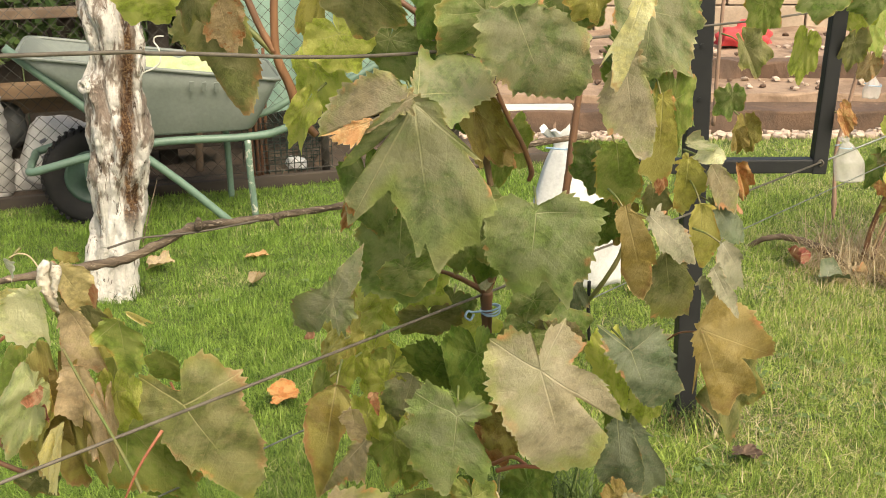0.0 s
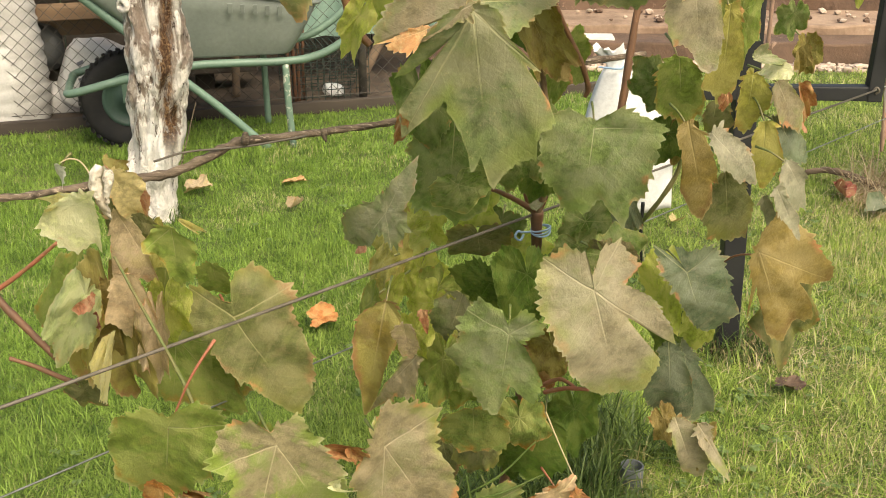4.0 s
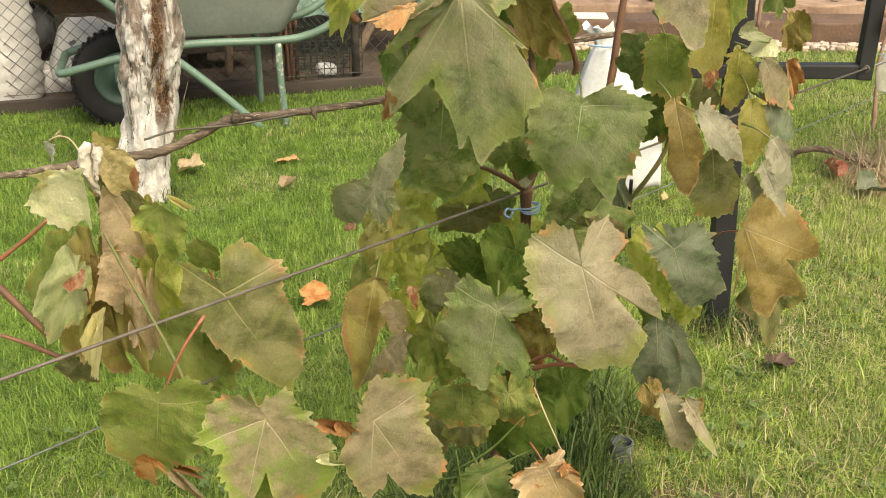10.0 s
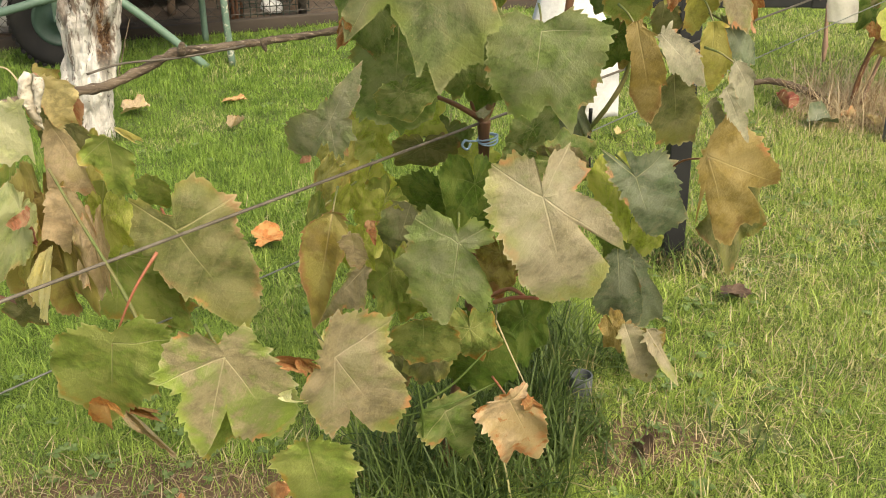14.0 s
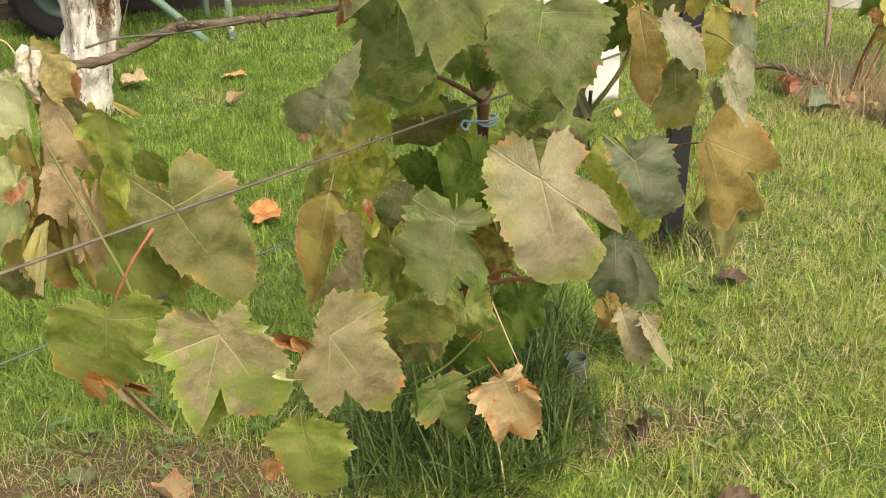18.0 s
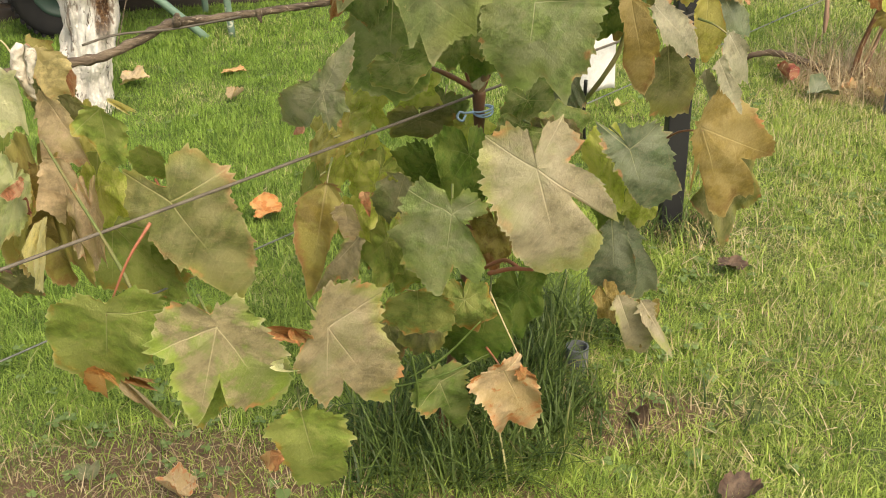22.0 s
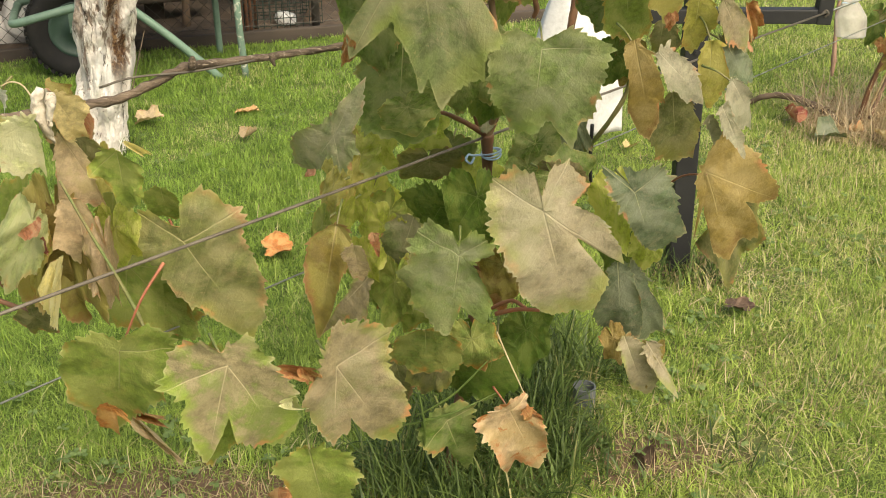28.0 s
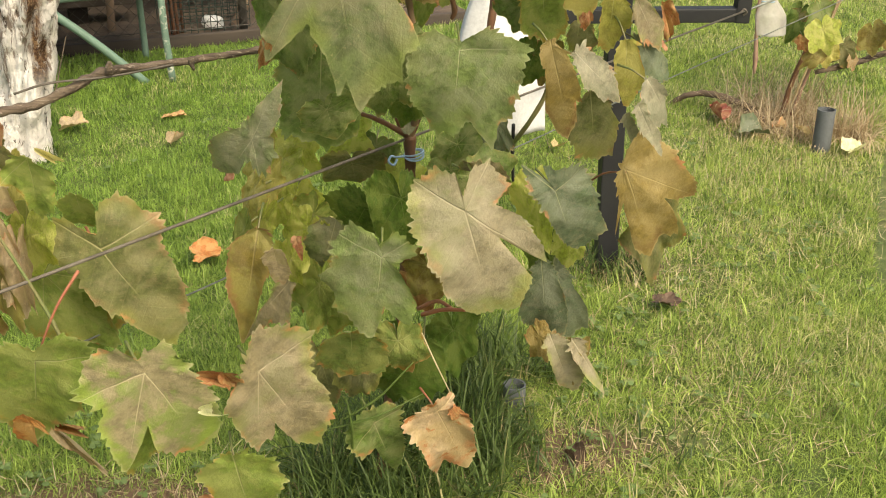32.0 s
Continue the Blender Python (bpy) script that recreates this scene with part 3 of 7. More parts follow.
def tube_bm(points, radii, sides=8, n=0, rough=0.0, seed=0, smooth_line=True, bm=None):
    """A round bar along a line, its radius running through the given radii, with an uneven skin."""
    bm = bm or bmesh.new()
    n = n or max(2, 6 * (len(points) - 1) + 1)
    line = spline(points, n) if smooth_line and len(points) > 2 else [Vector(points[0]).lerp(Vector(points[-1]), i / (n - 1)) for i in range(n)] if len(points) == 2 else [Vector(p) for p in points]
    n = len(line)
    rings = []
    side = None
    for i, p in enumerate(line):
        d = (line[min(i + 1, n - 1)] - line[max(i - 1, 0)]).normalized()
        if side is None:
            side = d.orthogonal().normalized()
        side = (side - d * side.dot(d)).normalized()
        up = d.cross(side)
        s = i / (n - 1) * (len(radii) - 1)
        j = min(int(s), len(radii) - 2) if len(radii) > 1 else 0
        r = radii[j] + (radii[min(j + 1, len(radii) - 1)] - radii[j]) * (s - j)
        ring = []
        for k in range(sides):
            t = 2 * math.pi * k / sides
            q = side * math.cos(t) + up * math.sin(t)
            rr = r
            if rough:
                rr *= 1 + rough * noise.noise((p + q * r) * 55 + Vector((seed, 0, 0)))
            ring.append(bm.verts.new(p + q * rr))
        rings.append(ring)
    for a, b in zip(rings, rings[1:]):
        for k in range(sides):
            bm.faces.new((a[k], a[(k + 1) % sides], b[(k + 1) % sides], b[k]))
    bm.faces.new(rings[0][::-1])
    bm.faces.new(rings[-1])
    return bm


def box_bm(size, at=(0, 0, 0), bevel=0.004, turn=None, bm=None, seg=2):
    own = bmesh.new()
    bmesh.ops.create_cube(own, size=1.0)
    for v in own.verts:
        v.co = Vector((v.co.x * size[0], v.co.y * size[1], v.co.z * size[2]))
    if bevel:
        bmesh.ops.bevel(own, geom=own.edges[:], offset=bevel, segments=seg, affect='EDGES', profile=0.6)
    m = Matrix.Translation(at) @ (turn or Matrix())
    bmesh.ops.transform(own, matrix=m, verts=own.verts)
    if bm is None:
        return own
    me = bpy.data.meshes.new("t")
    own.to_mesh(me)
    own.free()
    bm.from_mesh(me)
    bpy.data.meshes.remove(me)
    return bm


def lathe_bm(profile, n=32, bm=None, axis="Z"):
    """A turned shape from (radius, height) pairs."""
    bm = bm or bmesh.new()
    rings = []
    for r, h in profile:
        ring = []
        for k in range(n):
            t = 2 * math.pi * k / n
            p = (r * math.cos(t), r * math.sin(t), h) if axis == "Z" else (r * math.cos(t), h, r * math.sin(t))
            ring.append(bm.verts.new(p))
        rings.append(ring)
    for a, b in zip(rings, rings[1:]):
        for k in range(n):
            bm.faces.new((a[k], a[(k + 1) % n], b[(k + 1) % n], b[k]))
    return bm


# ---------------------------------------------------------------- vine leaves
LOBES = ((0, 1.0), (25, 0.70), (50, 0.93), (77, 0.64), (102, 0.76), (127, 0.62), (150, 0.61), (166, 0.52), (176, 0.34), (180, 0.08))
VEINS = (0, 50, 102, 150)


def outline(deg, depth):
    d = abs(deg)
    for (a, ra), (b, rb) in zip(LOBES, LOBES[1:]):
        if d <= b:
            u = (d - a) / (b - a)
            u = 0.5 * u + 0.5 * u * u * (3 - 2 * u)
            mean = 0.80 if d < 140 else 0.5
            r = ra + (rb - ra) * u
            return r if d > 150 else r + (1 - depth) * 0.75 * max(0.0, mean + 0.10 - r)
    return 0.1


def lobed(deg, form):
    """The blade's reach towards deg, between the lobe ends and bays of its form, which goes right round."""
    ring = [(form[-1][0] - 360, form[-1][1]), *form, (form[0][0] + 360, form[0][1])]
    for (a, ra), (b, rb) in zip(ring, ring[1:]):
        if a <= deg <= b:
            u = (deg - a) / (b - a)
            u = 0.6 * u + 0.4 * u * u * (3 - 2 * u)
            # along the straight line between the two ends, so that long steps stay straight-edged
            w = math.radians(b - a)
            if w < 3.05:
                v = math.radians(deg - a)
                straight = ra * rb * math.sin(w) / max(1e-6, ra * math.sin(v) + rb * math.sin(w - v))
                return 0.82 * straight + 0.18 * (ra + (rb - ra) * u)
            return ra + (rb - ra) * u
    return form[0][1]


def leaf_mesh(L, W, lobing=1.0, fold=0.0, droop=0.14, wave=0.06, bend=0.0, twist=0.0, curl=0.0, base=0.85, skew=None, form=None, seed=0, na=300, nr=8):
    """A toothed, lobed blade: stalk at the origin, midrib along +Y for L metres, W metres wide. fold: the halves tilt up along the midrib;
    droop: the margin falls back; bend: the tip falls; curl: the sides roll in; base: size of the lobes beside the stalk;
    form: the degrees from the midrib and the reach of each lobe and bay, for a leaf with a shape of its own."""
    rng = random.Random(seed)
    sx = 1.0 if form else W / (1.42 * L)
    ph = [rng.uniform(0, 6.28) for _ in range(5)]
    lean = rng.uniform(-0.15, 0.15)
    skew = lean if skew is None else skew
    slide = [rng.uniform(-9, 9) for _ in range(2)]
    ribs = [math.radians(s * a) for a in VEINS for s in (1, -1)]
    if form:
        tops = [(r, a) for i, (a, r) in enumerate(form) if r >= form[i - 1][1] and r >= form[(i + 1) % len(form)][1]]
        ribs = [0.0]
        for r, a in sorted(tops, reverse=True):
            if all(abs(math.remainder(math.radians(a) - q, math.tau)) > 0.5 for q in ribs):
                ribs.append(math.radians(a))
    verts, edge, blade, vein = [(0, 0, 0)], [0.0], [(0, 0)], [(0, 0)]
    tooth = [rng.choice((0.3, 0.6, 0.9, 1.2, 1.6)) * rng.uniform(0.8, 1.2) for _ in range(na)]
    calm = 0.35 if form else 1.0
    # teeth stand about 12 mm apart along the margin, however long it is
    reach = [lobed(-180 + 360 * (k + 0.5) / na, form) if form else 0.8 for k in range(na)]
    way = 0.0
    for k in range(na):
        deg = -180 + 360 * (k + 0.5) / na
        t = math.radians(deg)
        step = math.hypot(reach[k] * L * math.tau / na, (reach[k] - reach[k - 1]) * L if k else 0.0)
        way += step / 0.0118
        u = way % 1.0
        saw = (u / 0.62 if u < 0.62 else (1 - u) / 0.38) * tooth[int(way) % na] - 0.45
        big = 0.5 * (1 + math.sin(way * 1.3 + ph[4])) * tooth[int(way / 4.8) % na] - 0.4
        if form:
            loose = 1.7 if len(form) < 10 else 0.8
            R0 = reach[k] * (1 + loose * (0.08 * noise.noise(Vector((math.cos(t) * 3.1, math.sin(t) * 3.1, seed * 1.7))) + 0.06 * noise.noise(Vector((math.cos(t) * 7, math.sin(t) * 7, seed * 2.9)))))
            notch = min(1.0, L / 0.10) * (0.0062 * saw + 0.0034 * big) / L
        else:
            dd = deg + slide[deg > 0] * math.sin(math.radians(min(abs(deg) * 1.3, 180.0)))
            R0 = outline(dd, lobing) * (1 + 0.07 * math.sin(t * 2 + ph[0]) + skew * math.sin(t))
            R0 *= 1 + 0.14 * noise.noise(Vector((math.cos(t) * 1.9, math.sin(t) * 1.9, seed * 3.7))) + 0.08 * noise.noise(Vector((math.cos(t) * 5, math.sin(t) * 5, seed * 2.3)))
            R0 *= 1 - (1 - base) * min(1.0, max(0.0, (abs(deg) - 85) / 50))
            notch = R0 * (0.045 * saw + 0.028 * big)
        dv = min((math.remainder(t - q, math.tau) for q in ribs), key=abs)
        for j in range(1, nr + 1):
            s = (j / nr) ** 0.85
            if j == nr - 1:
                s = 0.93
            r = R0 * s + (max(notch, -0.4 * R0) if j == nr else 0.0)
            x, y = math.sin(t) * r, math.cos(t) * r
            z = -droop * r * r * 0.55 + fold * abs(x) * 0.9
            z += wave * r * s * s * (math.sin(3 * t + ph[2]) * 0.8 + math.sin(5 * t + ph[1]) * 0.5 + 0.35 * math.sin(13 * t + ph[3]) * s)
            z += -0.012 * math.cos(min(abs(dv) * 6, math.pi)) * s
            z += 0.10 * calm * noise.noise(Vector((x * 1.6 + seed, y * 1.6, 0.3))) + 0.028 * noise.noise(Vector((x * 5 + seed, y * 5, 2.3)))
            if y > 0:
                z -= bend * y * y * 0.8
            if curl:
                a = curl * x * 1.6
                x, z = math.sin(a) / (curl * 1.6), z + (1 - math.cos(a)) / (curl * 1.6) * 1.4
            if twist:
                a = twist * y
                x, z = x * math.cos(a) - z * math.sin(a), x * math.sin(a) + z * math.cos(a)
            verts.append((x * sx * L, y * L, z * L))
            edge.append(s)
            blade.append((math.sin(t) * r, math.cos(t) * r))
            vein.append((r * math.cos(dv), abs(r * math.sin(dv))))
    faces = []
    for k in range(na if form else na - 1):
        a, b = 1 + k * nr, 1 + (k + 1) % na * nr
        faces.append((0, b, a))
        for j in range(nr - 1):
            faces.append((a + j, b + j, b + j + 1, a + j + 1))
    me = bpy.data.meshes.new("leaf")
    me.from_pydata(verts, [], faces)
    idx = np.empty(len(me.loops), dtype=np.int32)
    me.loops.foreach_get("vertex_index", idx)
    for name, data in (("blade", np.array(blade)), ("vein", np.array(vein)), ("rim", np.array([(e, 0) for e in edge]))):
        layer = me.uv_layers.new(name=name)
        layer.data.foreach_set("uv", data[idx].astype(np.float32).ravel())
    return me


FACING = Vector((-0.05, -0.86, 0.52))
LEAF_N = [0]


def leaf(vine, at, tip, width, kind, roll=0.0, label="", stalk="green_stem", plen=0.05, stalk_to=None, na=300, nr=8, **shape):
    """One leaf of a vine, from its stalk's end to its tip, facing the open side of the row and rolled about its midrib."""
    LEAF_N[0] += 1
    at, tip = Vector(at), Vector(tip)
    y = tip - at
    L = y.length
    y.normalize()
    z = (FACING - y * FACING.dot(y)).normalized()
    x = y.cross(z)
    m = Matrix((x, y, z)).transposed().to_4x4() @ Matrix.Rotation(radians(roll), 4, "Y")
    me = leaf_mesh(L, width, seed=LEAF_N[0], na=na, nr=nr, **shape)
    ob = link("leaf", me, M[kind], vine, label)
    ob.matrix_basis = Matrix.Translation(at - vine.location) @ m
    if plen:
        end = (ob.matrix_basis.to_3x3().inverted() @ (Vector(stalk_to) - at)) if stalk_to else Vector((0.15, -0.35, -0.95)).normalized() * plen
        mid = end * 0.5 + Vector((0, -0.10, 0.04)) * end.length
        k = 1.1 if stalk_to else 1.0
        pb = tube_bm([(0, 0.004, -0.001), mid, end], [0.0013 * k, 0.0015 * k, 0.002 * k], 6, 9)
        part("petiole", pb, M[stalk], ob, smooth=True)
    return ob


def cane(vine, name, pts, radii, m, seed, label=""):
    """A piece of vine wood through the given places, thicker at its nodes."""
    b = vine.location
    part(name, tube_bm([Vector(p) - b for p in pts], radii, 12, 12 * (len(pts) - 1), 0.22, seed), M[m], vine, label, True)


# ---------------------------------------------------------------- ground
def ground_height(x, y):
    return 0.012 * noise.noise(Vector((x * 1.1, y * 1.1, 0))) + 0.006 * noise.noise(Vector((x * 5, y * 5, 3)))


def build_ground():
    bm = bmesh.new()
    xs = [-900, -60, -12] + [-4 + 0.08 * i for i in range(101)] + [12, 60, 900]
    ys = [-900, -60, -8] + [-1 + 0.08 * i for i in range(91)] + [14, 60, 900]
    grid = [[bm.verts.new((x, y, ground_height(x, y) if abs(x) < 4.1 and -1.1 < y < 6.3 else 0.0)) for x in xs] for y in ys]
    for a, b in zip(grid, grid[1:]):
        for i in range(len(xs) - 1):
            bm.faces.new((a[i], a[i + 1], b[i + 1], b[i]))
    ob = part("ground", bm, M["ground"], smooth=True)
    tagged(ob, "lawn soil with thatch and bare earth patches", "ground", kind="structure")


build_ground()


def blades(name, pts, lengths, widths, lean, material, label, category, seed, droop=0.5, seg=2, cap=1.35):
    """Grass: a bent, tapering blade at every point, all in one mesh."""
    rng = np.random.default_rng(seed)
    n = len(pts)
    az = rng.uniform(0, 2 * np.pi, n)
    ln = rng.gamma(2.2, 0.45, n) * lean
    ln = np.minimum(ln, cap)
    d = np.stack([np.cos(az), np.sin(az), np.zeros(n)], 1)
    sd = rng.uniform(-0.7, 0.7, n)
    s = np.stack([-np.sin(az + sd), np.cos(az + sd), np.zeros(n)], 1)
    up = np.array([0, 0, 1.0])
    rows = []
    for j in range(seg + 1):
        u = j / seg
        a = ln * (0.45 + droop * u)
        c = pts + (d * np.sin(a)[:, None] + up * np.cos(a)[:, None]) * (lengths * u)[:, None]
        w = widths * (1.0 - 0.55 * u)
        if j < seg:
            rows += [c - s * w[:, None] / 2, c + s * w[:, None] / 2]
        else:
            rows.append(c)
    k = len(rows)
    co = np.stack(rows, 1).reshape(-1, 3)
    base = np.arange(n)[:, None] * k
    quads = [base + np.array([2 * j, 2 * j + 1, 2 * j + 3, 2 * j + 2]) for j in range(seg - 1)]
    tri = base + np.array([2 * seg - 2, 2 * seg - 1, 2 * seg])
    loops = np.concatenate([np.concatenate(quads, 1) if quads else np.empty((n, 0), int), tri], 1).ravel()
    sizes = np.tile([4] * (seg - 1) + [3], n)
    me = bpy.data.meshes.new(name)
    me.vertices.add(len(co))
    me.vertices.foreach_set("co", co.astype(np.float32).ravel())
    me.loops.add(len(loops))
    me.loops.foreach_set("vertex_index", loops.astype(np.int32))
    me.polygons.add(len(sizes))
    starts = np.concatenate([[0], np.cumsum(sizes)[:-1]])
    me.polygons.foreach_set("loop_start", starts.astype(np.int32))
    me.update(calc_edges=True)
    ob = link(name, me, material, smooth=False)
    tagged(ob, label, category, kind="stuff")
    return ob


# the first two thin the blades under the vine to darken it like shade
BARE_AND_SHADED = ((0.27, 2.05, 0.20, 0.20), (0.20, 1.80, 0.24, 0.22), (0.50, 1.79, 0.20, 0.12), (0.68, 1.80, 0.12, 0.08), (0.42, 1.74, 0.16, 0.11), (-0.42, 1.58, 0.46, 0.20), (0.10, 1.42, 0.5, 0.17), (1.62, 3.74, 0.22, 0.14), (0.75, 2.62, 0.14, 0.12), (-1.06, 3.56, 0.09, 0.08))


def bare(x, y):
    keep = np.ones(len(x))
    for cx, cy, rx, ry in BARE_AND_SHADED:
        d = np.hypot((x - cx) / rx, (y - cy) / ry)
        keep = np.minimum(keep, np.clip((d - 0.45) / 0.6, 0.17, 1))
    return keep


def field(n, y0, y1, half0, half1, seed, xc=0.1):
    """Random points of the lawn in a wedge that widens from y0 to y1, thinner on bare earth and in the vine's shade,
    and short of the borders.
    """
    rng = np.random.default_rng(seed)
    y = rng.uniform(y0, y1, n)
    h = half0 + (half1 - half0) * (y - y0) / (y1 - y0)
    x = xc + rng.uniform(-1, 1, n) * h
    ok = rng.uniform(0, 1, n) < bare(x, y)
    ok &= ~((x < 0.3) & (y > 5.06 + (x + 0.442) * 0.3145)) & (y < 5.90)
    ok &= np.hypot(x + 1.06, y - 3.56) > 0.085
    x, y = x[ok], y[ok]
    z = np.array([ground_height(a, b) for a, b in zip(x, y)]) - 0.002
    return np.stack([x, y, z], 1)


def lawn():
    rng = np.random.default_rng(5)
    parts = ((270000, 1.15, 2.6, 1.0, 1.35, 0.026, 0.0021), (230000, 2.6, 4.2, 1.35, 2.1, 0.028, 0.0026), (170000, 4.2, 5.95, 2.1, 2.9, 0.028, 0.0036))
    for i, (n, y0, y1, h0, h1, ln, w) in enumerate(parts):
        p = field(n, y0, y1, h0, h1, 11 + i)
        patch = np.array([noise.noise(Vector((a * 1.7, b * 1.7, 5))) + 1.1 * noise.noise(Vector((a * 9, b * 9, 2))) for a, b in p[:, :2]])
        tall = ln * np.maximum(0.35, 1 + 0.55 * patch) * rng.uniform(0.45, 1.35, len(p))
        if i == 0:
            q = field(12000, 1.3, 2.9, 1.0, 1.45, 44)
            blades("lawn_grass", q, rng.uniform(0.035, 0.075, len(q)), rng.uniform(0.0022, 0.0036, len(q)), 1.2, M["grass"], "taller single blades standing in the lawn", "grass", 45, droop=0.7, seg=3)
        blades("lawn_grass", p, tall, w * rng.uniform(0.6, 1.25, len(p)), 1.3 if i == 0 else 1.1, M["grass"], "short green lawn grass with straw-coloured blades", "grass", 21 + i)


lawn()


def tufts():
    """Longer grass left uncut round the vine's foot, the steel post and the posts of the wire row, its colour darkened
    for the vine's shade.
    """
    rng = np.random.default_rng(8)
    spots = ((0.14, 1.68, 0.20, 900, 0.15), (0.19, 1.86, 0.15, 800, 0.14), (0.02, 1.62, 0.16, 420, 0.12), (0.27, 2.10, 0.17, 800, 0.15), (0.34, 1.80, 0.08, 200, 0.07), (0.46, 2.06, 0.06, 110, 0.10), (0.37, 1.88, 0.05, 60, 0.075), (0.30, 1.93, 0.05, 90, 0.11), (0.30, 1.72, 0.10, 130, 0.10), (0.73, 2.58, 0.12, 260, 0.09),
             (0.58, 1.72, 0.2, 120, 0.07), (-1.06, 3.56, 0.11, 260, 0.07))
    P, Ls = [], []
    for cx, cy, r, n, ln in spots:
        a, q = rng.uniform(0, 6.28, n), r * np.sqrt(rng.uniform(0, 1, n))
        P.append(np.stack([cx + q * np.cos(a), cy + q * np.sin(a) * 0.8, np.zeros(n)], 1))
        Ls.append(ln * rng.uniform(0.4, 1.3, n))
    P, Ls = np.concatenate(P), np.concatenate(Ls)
    blades("long_grass", P, Ls, rng.uniform(0.0028, 0.0055, len(P)), 0.8, M["long_grass"], "long uncut green grass round the vine, coloured darker for the vine's shade", "grass", 31, droop=0.9, seg=4)
    # clump of dead grass under the second vine: arching stalks that fall outwards from a few roots
    for cx, cy, r, n, lo, hi in ((1.56, 3.86, 0.15, 620, 0.08, 0.26), (1.66, 3.84, 0.13, 420, 0.10, 0.28), (1.79, 3.60, 0.07, 460, 0.12, 0.26), (1.44, 3.70, 0.14, 130, 0.04, 0.09), (1.60, 3.66, 0.12, 300, 0.06, 0.18)):
        a, q = rng.uniform(0, 6.28, n), r * np.sqrt(rng.uniform(0, 1, n))
        P = np.stack([cx + q * np.cos(a) * 1.2, cy + q * np.sin(a) * 0.8, np.zeros(n)], 1)
        blades("dry_grass", P, rng.uniform(lo, hi, n), rng.uniform(0.0020, 0.0042, n), 1.05, M["straw"], "dry straw-coloured grass clump under the second vine", "grass", int(32 + cx * 100), droop=1.25, seg=5, cap=1.6)
    # cut stalks lying flat
    spots = ((0.44, 1.74, 0.15, 0.09, 380), (-0.42, 1.58, 0.26, 0.12, 1050), (1.1, 2.9, 0.5, 0.5, 2600), (0.85, 2.0, 0.30, 0.25, 1500), (0.75, 2.62, 0.16, 0.12, 500), (1.5, 3.6, 0.35, 0.25, 900), (-0.1, 1.45, 0.4, 0.15, 500))
    P = np.concatenate([np.stack([rng.normal(cx, sx, n), rng.normal(cy, sy, n), rng.uniform(0.002, 0.020, n)], 1) for cx, cy, sx, sy, n in spots])
    P = P[P[:, 1] > 1.2]
    blades("cut_straw", P, rng.uniform(0.015, 0.065, len(P)), rng.uniform(0.0012, 0.0026, len(P)), 2.9, M["straw"], "loose dry clippings lying between the blades", "grass clippings", 33, droop=0.06, cap=3.2)

tufts()


def clover():
    """Small three-part leaves of clover and weeds in the lawn."""
    rng = random.Random(4)
    bm = bmesh.new()
    spots = [(rng.gauss(1.15, 0.35), rng.gauss(2.75, 0.35)) for _ in range(120)] + [(rng.gauss(0.62, 0.2), rng.gauss(2.05, 0.2)) for _ in range(60)] + [(rng.gauss(-0.55, 0.2), rng.gauss(1.75, 0.15)) for _ in range(50)] + [(rng.uniform(-1.2, 2.0), rng.uniform(1.5, 4.0)) for _ in range(160)]
    for x, y in spots:
        z = ground_height(x, y) + rng.uniform(0.012, 0.035)
        r, t0 = rng.uniform(0.004, 0.009), rng.uniform(0, 6.28)
        for k in range(3):
            t = t0 + k * 2.094
            c = Vector((x + math.cos(t) * r, y + math.sin(t) * r, z))
            vs = [bm.verts.new(c + Vector((math.cos(t + a) * r * 0.95, math.sin(t + a) * r * 0.95, rng.uniform(-0.003, 0.004)))) for a in (0.5, 1.6, 2.7, 3.7, 4.8, 5.9)]
            bm.faces.new(vs)
    ob = part("clover", bm, M["clover"])
    tagged(ob, "small clover leaves scattered in the lawn", "clover", kind="stuff")


clover()


